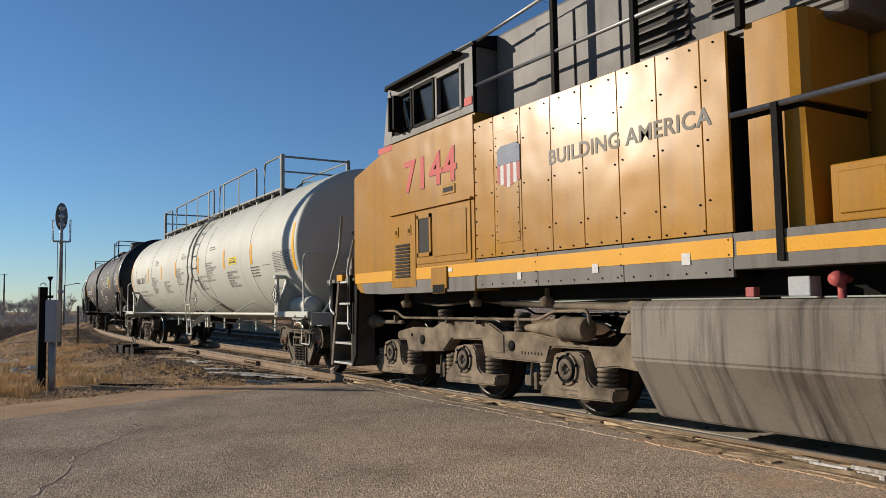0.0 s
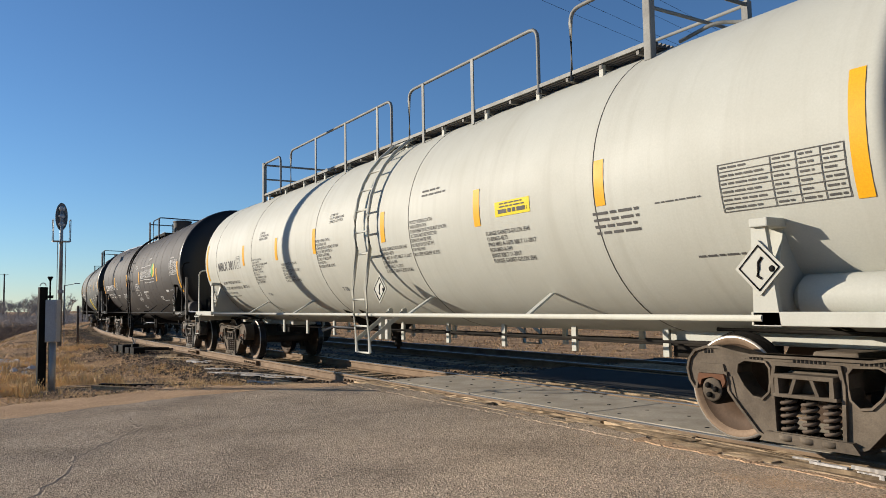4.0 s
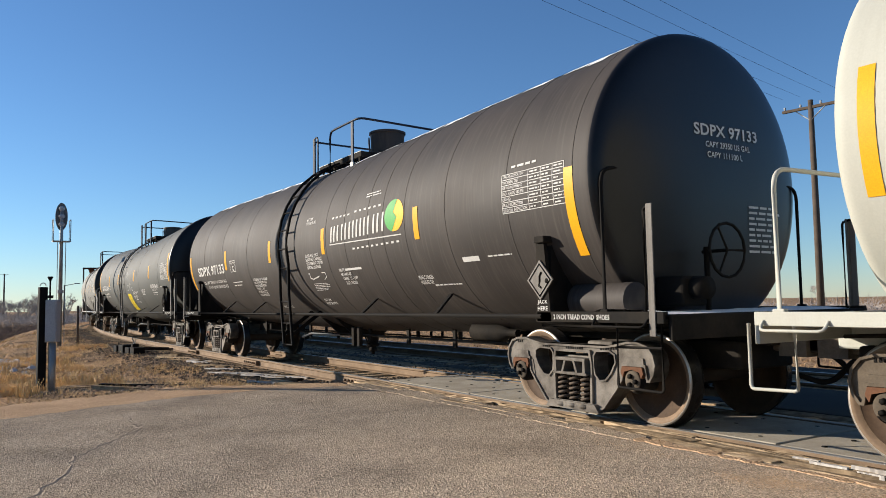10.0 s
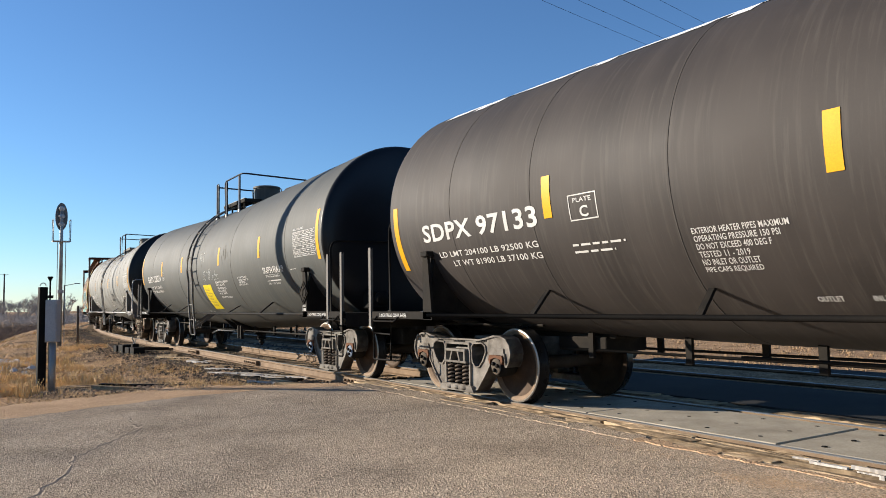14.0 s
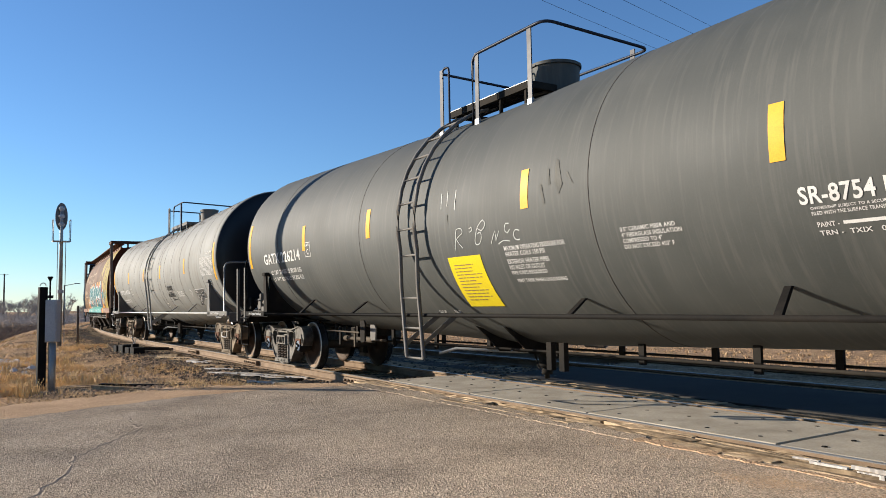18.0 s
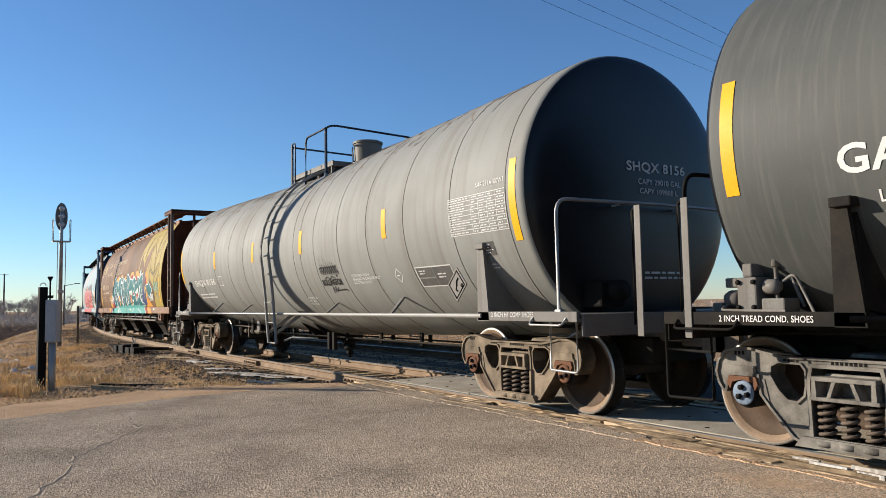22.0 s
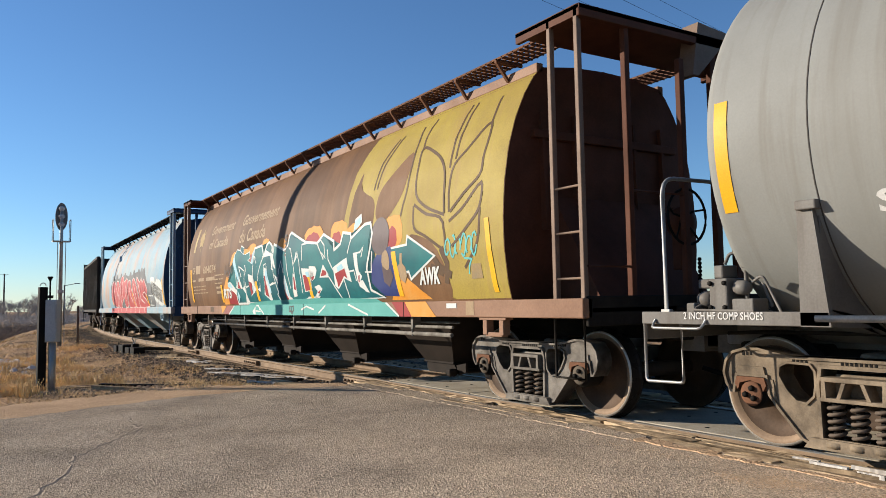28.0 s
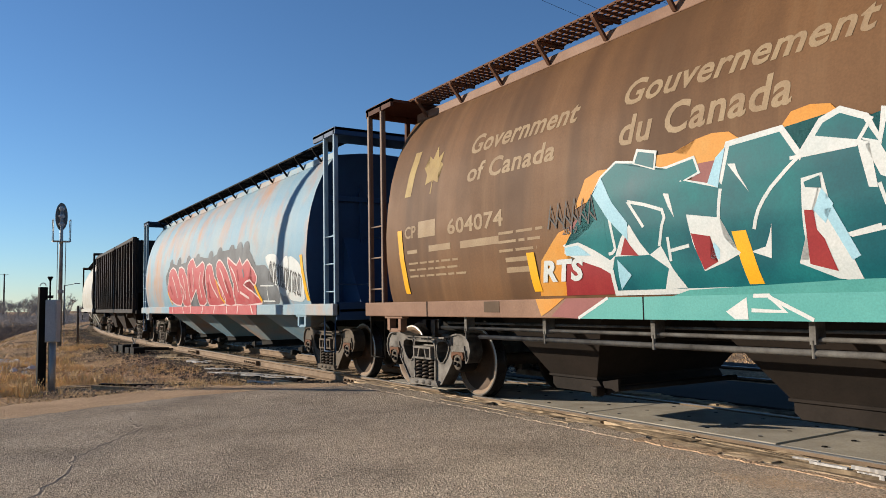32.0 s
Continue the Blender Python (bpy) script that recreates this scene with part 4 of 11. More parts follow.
        tube(bm, [(px + 0.02, s * 1.624, 1.42), (px - 0.012, s * 1.624, 1.44), (px, s * 1.624, 1.49), (px, s * 1.624, 1.54), (px + 0.03, s * 1.624, 1.58)], 0.011, 5)
        part("placard_clip", bm, M["dark"], pl)
        bm = bmesh.new()
        lathe(bm, [(s * 1.618, 0.0001), (s * 1.618, 0.026), (s * 1.623, 0.026), (s * 1.623, 0.0001)], "y", (px + 0.11, 0, 1.49), 10)
        part("placard_latch", bm, M["dark"], pl)
    # air reservoir on the leading platform, brake gear
    bm = bmesh.new()
    fx = half + 0.55
    lathe(bm, [(-0.52, 0.0001), (-0.49, 0.10), (-0.40, 0.18), (0.40, 0.18), (0.49, 0.10), (0.52, 0.0001)], "x", (fx - 0.02, -1.2, 1.27), 24)
    if spec.get("reservoir", True):
        part("air_reservoir", bm, body, car, "horizontal brake air reservoir", True)
    else:
        bm.free()
    if spec.get("hand_brake"):
        hand_brake(car, half + 1.38, spec["hand_brake"])
    else:
        bm = bmesh.new()
        box(bm, half + 0.9, half + 1.25, -0.9, -0.55, 1.2, 1.5, 0.03)
        lathe(bm, [(0, 0.0001), (0, 0.11), (0.2, 0.11), (0.2, 0.0001)], "x", (half + 1.2, -0.72, 1.38), 14)
        part("brake_valve", bm, M["dark"], car)
    if spec.get("brake_wheel", True) and not spec.get("hand_brake"):
        bm = bmesh.new()
        wx = half + 1.35
        tube(bm, [(wx, -0.35 + 0.27 * math.cos(k * math.pi / 8), 1.75 + 0.27 * math.sin(k * math.pi / 8)) for k in range(16)], 0.016, 6, True)
        for k in range(3):
            rod(bm, (wx, -0.35, 1.75), (wx, -0.35 + 0.27 * math.cos(k * 2.09), 1.75 + 0.27 * math.sin(k * 2.09)), 0.012, 5)
        rod(bm, (wx, -0.35, 1.75), (wx - 0.3, -0.35, 1.75), 0.02, 6)
        rod(bm, (wx - 0.25, -0.35, 1.1), (wx - 0.25, -0.35, 1.8), 0.03, 6)
        part("brake_wheel", bm, M["dark"], car, "hand brake wheel at the car's end")
    if spec.get("valve_stack"):
        vx0 = spec["valve_stack"]
        bm = bmesh.new()
        box(bm, vx0 - 0.08, vx0 + 0.10, -1.42, -1.16, 1.15, 1.44, 0.015)
        box(bm, vx0 - 0.04, vx0 + 0.05, -1.40, -1.20, 1.44, 1.55, 0.015)
        stack = part("control_valve", bm, M["loco_grey"], car, "grey cast brake control valve")
        bm = bmesh.new()
        lathe(bm, [(vx0 - 0.24, 0.0001), (vx0 - 0.24, 0.05), (vx0 - 0.20, 0.07), (vx0 - 0.11, 0.07), (vx0 - 0.10, 0.04)], "x", (0, -1.33, 1.27), 12)
        lathe(bm, [(vx0 + 0.25, 0.0001), (vx0 + 0.25, 0.04), (vx0 + 0.21, 0.06), (vx0 + 0.13, 0.06), (vx0 + 0.12, 0.03)], "x", (0, -1.33, 1.36), 12)
        box(bm, vx0 - 0.22, vx0 - 0.10, -1.38, -1.24, 1.36, 1.44, 0.012)
        box(bm, vx0 + 0.14, vx0 + 0.34, -1.42, -1.22, 1.15, 1.27, 0.012)
        box(bm, vx0 - 0.34, vx0 - 0.24, -1.40, -1.22, 1.15, 1.24, 0.012)
        lathe(bm, [(1.52, 0.035), (1.60, 0.035), (1.62, 0.05), (1.64, 0.0001)], "z", (vx0 + 0.20, -1.3, 0), 10)
        rod(bm, (vx0 + 0.20, -1.3, 1.24), (vx0 + 0.20, -1.3, 1.54), 0.018, 6)
        part("valve_portion", bm, M["loco_grey"], stack)
        bm = bmesh.new()
        tube(bm, bent([(vx0, -1.3, 1.56), (vx0 + 0.05, -1.3, 1.66), (vx0 + 0.22, -1.25, 1.62), (vx0 + 0.36, -1.2, 1.2)], 0.08), 0.014, 6)
        tube(bm, bent([(vx0 + 0.3, -1.36, 1.40), (vx0 + 0.42, -1.4, 1.46), (vx0 + 0.5, -1.3, 1.16)], 0.08), 0.012, 6)
        tube(bm, bent([(vx0 - 0.2, -1.38, 1.22), (vx0 - 0.2, -1.48, 1.18), (vx0 + 0.4, -1.5, 1.17)], 0.05), 0.012, 6)
        part("valve_pipe", bm, M["loco_grey"], stack)
        for k, (x, z) in enumerate(((vx0 - 0.06, 1.2), (vx0 + 0.08, 1.2), (vx0 - 0.06, 1.4), (vx0 + 0.08, 1.4))):
            bm = bmesh.new()
            lathe(bm, [(-1.44, 0.0001), (-1.44, 0.02), (-1.42, 0.02), (-1.42, 0.0001)], "y", (x, 0, z), 6)
            part("bolt", bm, M["dark"], stack)
    # side ladder over the tank's shoulder
    lx = spec["ladder"]
    for s in (-1, 1):
        def on(a, out=0.11):
            return (R + out) * math.cos(a), axis(lx) + (R + out) * math.sin(a)
        bm = bmesh.new()
        for x in (lx - 0.225, lx + 0.225):
            pts = [(x, s * 1.63, 0.55), (x, s * 1.70, 1.5)]
            for k in range(10):
                y, z = on(radians(-12 + k * 9.5))
                pts.append((x, s * y, z))
            tube(bm, pts, 0.028, 6)
        lad = part("ladder", bm, spec.get("ladder_mat", rail_mat), car)
        z = 0.55
        rung = None
        for k in range(12):
            if k < 3:
                y, z = 1.63 + 0.03 * k, 0.55 + k * 0.40
            else:
                y, z = on(radians(-14 + (k - 3) * 11.6))
            if rung is None:
                bm = bmesh.new()
                rod(bm, (lx - 0.225, 0, 0), (lx + 0.225, 0, 0), 0.016, 6)
                rung = part("rung", bm, spec.get("ladder_mat", rail_mat), lad)
                rung.matrix_basis = pose(0, s * y, z)
            else:
                again(rung, 0, s * y, z, parent=lad)
        for x in (lx - 0.225, lx + 0.225):
            bm = bmesh.new()
            prism(bm, [(s * 1.64, 0.70), (s * 1.62, 0.78), (s * 1.02, 1.22), (s * 1.0, 1.14)], "x", x - 0.006, x + 0.006)
            box(bm, x - 0.02, x + 0.02, *sorted((s * 1.0, s * 1.08)), 1.12, 1.20, 0.004)
            part("ladder_brace", bm, spec.get("ladder_mat", rail_mat), lad)
    # fittings under the belly
    bm = bmesh.new()
    vx, vb = spec.get("valve", -0.1), axis(0) - R
    lathe(bm, [(vb - 0.46, 0.0001), (vb - 0.46, 0.035), (vb - 0.40, 0.035), (vb - 0.40, 0.075), (vb - 0.34, 0.075), (vb - 0.34, 0.06), (vb - 0.30, 0.06), (vb - 0.30, 0.13), (vb - 0.25, 0.13), (vb - 0.25, 0.10), (vb - 0.12, 0.12), (vb - 0.12, 0.20), (vb - 0.07, 0.20), (vb - 0.05, 0.24), (vb + 0.06, 0.34)], "z", (vx, 0, 0), 16)
    for a in (-0.17, 0.17):
        rod(bm, (vx + a, -0.10, vb - 0.05), (vx + a * 0.5, -0.06, vb - 0.32), 0.014, 5)
    part("bottom_outlet_valve", bm, M["under"], car)
    bm = bmesh.new()
    tube(bm, [(vx - 0.05, -0.12, vb - 0.1), (vx - 0.45, -0.5, vb - 0.08), (vx - 0.8, -0.95, vb - 0.04), (vx - 1.15, -1.0, vb - 0.12)], 0.022, 6)
    part("valve_handle", bm, M["galv"], car, "pale steel valve handle")
    bm = bmesh.new()
    prism(bm, [(-0.95, vb + 0.28), (-0.18, vb + 0.02), (-0.18, vb - 0.1), (-0.55, vb - 0.08)], "x", vx + 0.3, vx + 0.33)
    again(part("skid_plate", bm, M["under"], car), -0.63)
    for bx in (vx + 1.3, vx + 1.52):
        bm = bmesh.new()
        box(bm, bx - 0.045, bx + 0.045, -1.05, -0.98, vb - 0.2, vb + 0.12, 0.006)
        part("hanger_plate", bm, body if body is M["cream"] else M["under"], car)
    bm = bmesh.new()
    for x0, x1, y, z in ((-half + 1.2, half - 1.2, -0.35, 0.80), (-half + 1.5, half - 2.2, 0.5, 0.78), (-3.0, half - 1.2, -0.62, 0.84)):
        rod(bm, (x0, y, z - 7 * spec.get("dip", 0)), (x1, y, z - 7 * spec.get("dip", 0)), 0.018, 6)
    part("brake_rod", bm, M["under"], car)
    hang = None
    for x in np.arange(-half + 1.8, half - 1.5, 1.45):
        for px, py in ((x, -0.38), (x + 0.29, 0.48)):
            if hang is None:
                bm = bmesh.new()
                box(bm, -0.04, 0.04, -0.02, 0.02, 0.66 - 4 * spec.get("dip", 0), zc - R + 0.2)
                hang = part("pipe_hanger", bm, body if body is M["cream"] else M["under"], car)
                hang.matrix_basis = pose(px, py, 0)
            else:
                again(hang, px, py)
    bm = bmesh.new()
    lathe(bm, [(-0.35, 0.0001), (-0.35, 0.14), (0.25, 0.14), (0.4, 0.06), (0.6, 0.05), (0.6, 0.0001)], "x", (half - 2.4, -0.55, 0.86), 16)
    if spec.get("cylinder"):
        part("brake_cylinder", bm, M["under"], car, smooth=True)
    else:
        bm.free()
    if spec.get("rigging"):
        brake_rigging(car, spec["rigging"])
    spec["top"](car, spec)
    # reflective strips
    for x, z0, z1, w in spec["tapes"]:
        bm = bmesh.new()
        sheet(bm, [(x - w / 2, z0), (x + w / 2, z0), (x + w / 2, z1), (x - w / 2, z1)], R, axis(x))
        part("reflective_strip", bm, M["tape"], car, "yellow reflective strip", True)
    return car


def sheet(bm, poly, R, zc, lift=0.005, step=0.12, side=-1):
    """Lays a flat polygon of (x, z) on the side of a lying cylinder."""
    tmp = bmesh.new()
    tmp.faces.new([tmp.verts.new((x, 0, z)) for x, z in poly])
    zs = [p[1] for p in poly]
    z = math.floor(min(zs) / step) * step + step
    while z < max(zs):
        bmesh.ops.bisect_plane(tmp, geom=tmp.verts[:] + tmp.edges[:] + tmp.faces[:], plane_co=(0, 0, z), plane_no=(0, 0, 1))
        z += step
    bmesh.ops.triangulate(tmp, faces=[f for f in tmp.faces if len(f.verts) > 4])
    lay(bm, tmp, R, zc, lift, side)


def lay(bm, tmp, R, zc, lift, side=-1):
    made = {}
    for v in tmp.verts:
        x, z = v.co.x, v.co.z
        h = z - zc
        made[v] = bm.verts.new((x, side * (math.sqrt(max(R * R - h * h, 0.01)) + lift), z))
    for f in tmp.faces:
        bm.faces.new([made[v] for v in f.verts])
    tmp.free()


def dome_top(car, spec):
    """A railed grating platform beside a round dome, on the tank's crown."""
    R, dx, dr, (px0, px1), (dk0, dk1, dz), top = spec["R"], spec["dome"], spec["dome_r"], spec["posts"], spec["deck"], spec["rail_top"]
    axis = sagged(spec["zc"], spec["dip"], 0)
    zt, hw = axis + R, 0.90
    bm = bmesh.new()
    lathe(bm, [(zt - 0.12, dr * 0.93), (zt + 0.06, dr * 0.93), (zt + 0.06, dr * 1.08), (zt + 0.10, dr * 1.08), (zt + 0.10, dr * 0.92), (zt + 0.48, dr * 0.95), (zt + 0.485, dr * 1.02), (zt + 0.525, dr * 1.02), (zt + 0.545, dr * 0.85), (zt + 0.555, 0.0001)], "z", (dx, 0.05, 0), 32)
    dome = part("dome", bm, spec.get("dome_mat", spec["body"]), car, smooth=True)
    for k in range(10):
        a = 0.3 + k * math.pi / 5
        bm = bmesh.new()
        lathe(bm, [(zt + 0.05, 0.016), (zt + 0.135, 0.016), (zt + 0.14, 0.0001)], "z", (dx + dr * 1.02 * math.cos(a), 0.05 + dr * 1.02 * math.sin(a), 0), 6)
        part("bolt", bm, M["under"], dome)
    bm = bmesh.new()
    tube(bm, bent([(dx - dr * 0.62, 0.05 - dr * 0.80, zt + 0.12), (dx - dr * 0.66, 0.05 - dr * 0.84, zt + 0.38), (dx - dr * 0.2, 0.05 - dr * 1.04, zt + 0.43), (dx - dr * 0.1, 0.05 - dr * 1.04, zt + 0.12)], 0.06), 0.012, 6)
    part("dome_handle", bm, spec["top_rail"], dome)
    # platform on its brackets
    bm = bmesh.new()
    box(bm, dk0, dk1, -0.66, -0.62, dz - 0.09, dz)
    box(bm, dk0, dk0 + 0.04, -0.62, 0.62, dz - 0.09, dz)
    box(bm, dk1 - 0.04, dk1, -0.62, -0.2, dz - 0.09, dz)
    pf = part("platform", bm, spec["frame"], car, "steel grating platform")
    bm = bmesh.new()
    box(bm, dk0 + 0.002, dk1 - 0.002, -0.665, -0.625, dz, dz + 0.008)
    part("platform_edge", bm, spec.get("edge_mat", M["galv"]), pf, "pale strip along the platform edge")
    slat = None
    for k in range(6):
        y = -0.605 + 0.075 * k
        if slat is None:
            bm = bmesh.new()
            box(bm, dk0 + 0.04, dk1 - 0.04, 0, 0.045, dz - 0.04, dz - 0.002)
            slat = part("grating_bar", bm, spec["frame"], pf)
            slat.matrix_basis = pose(0, y, 0)
        else:
            again(slat, 0, y, parent=pf)
    for k in range(4):
        x = dk0 + 0.12 + (dk1 - dk0 - 0.24) * k / 3
        bm = bmesh.new()
        box(bm, x - 0.02, x + 0.02, -0.64, -0.60, axis + math.sqrt(R * R - 0.41) - 0.03, dz - 0.09)
        part("platform_leg", bm, spec["frame"], pf)
    # rails: side rails that turn across the end, posts, and hoops at the ladder's gate
    zb = axis + math.sqrt(R * R - hw * hw) - 0.02
    bm = bmesh.new()
    tube(bm, bent([(px0 + 0.80, -hw, zb), (px0 + 0.80, -hw, top), (px1 + 0.30, -hw, top), (px1 + 0.30, hw, top - 0.07), (px0 + 0.5, hw, top - 0.05), (px0 + 0.5, hw, zb)], 0.16, 5), 0.021, 8)
    rail = part("handrail", bm, spec["top_rail"], car)
    for x, y in ((px0, -hw), (px1, -hw), (px1, hw), (px0, hw)) + spec.get("gate_post", ()):
        bm = bmesh.new()
        box(bm, x - 0.04, x + 0.04, y - 0.008, y + 0.008, zb, top + 0.015)
        box(bm, x - 0.04, x - 0.03, y, y + 0.05, zb, top + 0.01)
        post = part("post", bm, spec["top_rail"], rail)
        bm = bmesh.new()
        box(bm, x - 0.05, x + 0.05, y - 0.02, y + 0.02, zb - 0.02, zb + 0.10, 0.006)
        part("post_foot", bm, spec.get("edge_mat", M["galv"]), post)
    for s in (-1, 1):
        bm = bmesh.new()
        tube(bm, bent([(px0 + 0.03, s * hw, top - 0.12), (px0 + 0.03, s * hw, top + 0.02), (px0 + 0.2, s * hw, top + 0.02), (px0 + 0.2, s * hw, zb)], 0.08, 4), 0.017, 6)
        part("grab_iron", bm, spec["top_rail"], rail)
    bm = bmesh.new()
    rod(bm, (px0 + 0.03, -hw, top - 0.05), (px0 + 0.03, hw, top - 0.10), 0.02, 8)
    part("cross_rail", bm, spec["top_rail"], car)
    bm = bmesh.new()
    lathe(bm, [(zt - 0.05, 0.10), (zt + 0.14, 0.10), (zt + 0.16, 0.0001)], "z", (dx - 0.75, 0.25, 0), 14)
    part("vent_valve", bm, spec["frame"], car)


def long_top(car, spec):
    """A walkway with rails along nearly the whole crown, on the side towards the road."""
    R, zc = spec["R"], spec["zc"]
    x0, x1 = spec["deck"]
    dz = 3.90
    bm = bmesh.new()
    box(bm, x0, x1, -0.87, -0.85, dz - 0.025, dz + 0.02)
    box(bm, x0, x1, -0.33, -0.30, dz - 0.06, dz + 0.02)
    deck = part("walkway", bm, spec["walk_mat"], car, "grey steel grating walkway")
    bar = None
    for k in range(9):
        if bar is None:
            bm = bmesh.new()
            box(bm, x0, x1, -0.012, 0.012, dz - 0.035, dz + 0.012)
            bar = part("grating_bar", bm, M["loco_grey"], deck)
            bar.matrix_basis = pose(0, -0.825, 0)
        else:
            again(bar, 0, -0.825 + 0.058 * k, parent=deck)
    cross = None
    for x in np.arange(x0 + 0.3, x1, 0.55):
        if cross is None:
            bm = bmesh.new()
            box(bm, -0.02, 0.02, -0.85, -0.33, dz - 0.075, dz - 0.03)
            cross = part("cross_bar", bm, M["loco_grey"], deck)
            cross.matrix_basis = pose(x, 0, 0)
        else:
            again(cross, x, 0, parent=deck)
    leg = None
    for x in np.arange(x0 + 0.3, x1, 1.1):
        if leg is None:
            bm = bmesh.new()
            box(bm, -0.03, 0.03, -0.84, -0.80, 3.70, dz - 0.03)
            leg = part("walkway_leg", bm, spec["body"], deck)
            leg.matrix_basis = pose(x, 0, 0)
        else:
            again(leg, x, 0, parent=deck)
    top = 4.64
    for a, b, posts in spec["rails"]:
        bm = bmesh.new()
        tube(bm, bent([(a, -0.86, dz - 0.1), (a, -0.86, top), (b, -0.86, top), (b, -0.86, dz - 0.1)], 0.16, 4), 0.024, 8)
        r = part("handrail", bm, spec["walk_mat"], car)
        for x in posts:
            bm = bmesh.new()
            box(bm, x - 0.03, x + 0.03, -0.89, -0.872, 3.72, top)
            part("post", bm, spec["walk_mat"], r)
    for x in (x1 - 0.03, x0 + 0.03):
        bm = bmesh.new()
        box(bm, x - 0.05, x + 0.05, -0.89, -0.81, 3.71, top + 0.03, 0.01)
        rod(bm, (x, -0.85, top - 0.02), (x, 0.75, top - 0.02), 0.024, 8)
        rod(bm, (x, -0.85, dz + 0.38), (x, 0.75, dz + 0.38), 0.02, 8)
        box(bm, x - 0.04, x + 0.04, 0.72, 0.80, zc + R - 0.35, top + 0.02)
        part("end_rail", bm, spec["walk_mat"], car)
    bm = bmesh.new()
    tube(bm, bent([(x1 - 0.03, 0.76, top - 0.02), (x1 - 3.0, 0.76, top - 0.02), (x1 - 3.0, 0.76, zc + R - 0.3)], 0.2), 0.022, 8)
    tube(bm, bent([(x1 + 0.1, -0.55, dz + 0.02), (x1 + 0.5, -0.5, dz + 0.1), (x1 + 0.9, -0.3, dz + 0.02)], 0.1), 0.02, 6)
    part("far_handrail", bm, spec["walk_mat"], car)
    bm = bmesh.new()
    lathe(bm, [(zc + R - 0.1, 0.3), (zc + R + 0.22, 0.3), (zc + R + 0.24, 0.0001)], "z", (0.6, 0.1, 0), 20)
    part("dome", bm, spec["body"], car, smooth=True)


TANKS = {}
TANKS["cream"] = tank_car(dict(q=-22.1, half=7.72, R=1.54, zc=2.45, kf=8.51, kr=-8.55, hoops=((9.09, 2.27), (-9.14, 2.27)), bars=((), ()), step=(1.30, 1.68, 0.59), body=M["cream"], frame=M["cream"], rail=M["cream"], truck=M["truck"], trucks=(7.71, -7.75), hand_brake=(0.06, 1.99), ladder=0.88, seams=(-7.6, -4.82, -1.2, 2.16, 5.85), struts=(-4.83, -2.18, 2.2, 4.83), placards=(7.70, 1.42, -7.38), label="cream tank car with a long grey top walkway", top=long_top, deck=(-6.0, 6.05), rails=((-5.95, -4.83, ()), (-4.2, 0.45, (-2.75, -1.33, -0.03)), (1.04, 4.25, (1.51, 2.85)), (4.85, 5.98, ())), walk_mat=M["walk_grey"], tapes=((8.46, 1.95, 2.86, 0.12), (-8.44, 1.95, 2.86, 0.12), (-5.4, 2.19, 2.64, 0.13), (-3.25, 2.19, 2.64, 0.13), (-1.28, 2.19, 2.64, 0.13), (1.37, 2.19, 2.64, 0.13), (3.83, 2.19, 2.64, 0.13), (5.93, 2.19, 2.64, 0.13)), valve=-1.0))
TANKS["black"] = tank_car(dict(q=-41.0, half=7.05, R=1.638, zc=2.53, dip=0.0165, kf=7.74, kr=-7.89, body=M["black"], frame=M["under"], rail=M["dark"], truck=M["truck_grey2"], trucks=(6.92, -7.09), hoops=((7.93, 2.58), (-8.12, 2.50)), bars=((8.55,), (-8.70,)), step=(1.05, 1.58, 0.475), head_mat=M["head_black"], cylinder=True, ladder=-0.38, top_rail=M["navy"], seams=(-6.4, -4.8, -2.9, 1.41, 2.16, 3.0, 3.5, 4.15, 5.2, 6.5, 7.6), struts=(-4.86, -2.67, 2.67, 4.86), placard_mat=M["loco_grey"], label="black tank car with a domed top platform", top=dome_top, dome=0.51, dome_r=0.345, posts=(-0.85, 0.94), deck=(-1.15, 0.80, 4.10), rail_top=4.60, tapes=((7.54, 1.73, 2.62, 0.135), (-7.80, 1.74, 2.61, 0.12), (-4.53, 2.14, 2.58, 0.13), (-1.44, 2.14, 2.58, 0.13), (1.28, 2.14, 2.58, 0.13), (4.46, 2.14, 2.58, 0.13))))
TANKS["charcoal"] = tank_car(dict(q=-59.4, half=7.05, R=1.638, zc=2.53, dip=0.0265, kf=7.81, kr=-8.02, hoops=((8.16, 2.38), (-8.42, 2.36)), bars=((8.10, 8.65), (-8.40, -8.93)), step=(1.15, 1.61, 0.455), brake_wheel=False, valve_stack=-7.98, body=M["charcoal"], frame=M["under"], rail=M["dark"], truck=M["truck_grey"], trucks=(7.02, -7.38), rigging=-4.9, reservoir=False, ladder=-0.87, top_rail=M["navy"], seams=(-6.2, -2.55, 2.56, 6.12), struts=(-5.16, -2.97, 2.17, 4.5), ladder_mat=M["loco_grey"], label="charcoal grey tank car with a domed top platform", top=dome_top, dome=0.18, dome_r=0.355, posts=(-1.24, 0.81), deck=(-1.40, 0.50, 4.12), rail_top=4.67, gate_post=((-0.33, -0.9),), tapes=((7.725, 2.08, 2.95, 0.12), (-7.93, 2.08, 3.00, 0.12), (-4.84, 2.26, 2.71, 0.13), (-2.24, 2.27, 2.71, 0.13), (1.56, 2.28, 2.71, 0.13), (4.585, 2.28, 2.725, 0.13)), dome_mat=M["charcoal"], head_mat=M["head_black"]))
M["pale_ladder"] = surface("dusty_grey_ladder_paint", (0.27, 0.26, 0.235), (0.13, 0.12, 0.10), 0.6, 0, 50, 3, 0.5, 0.03)
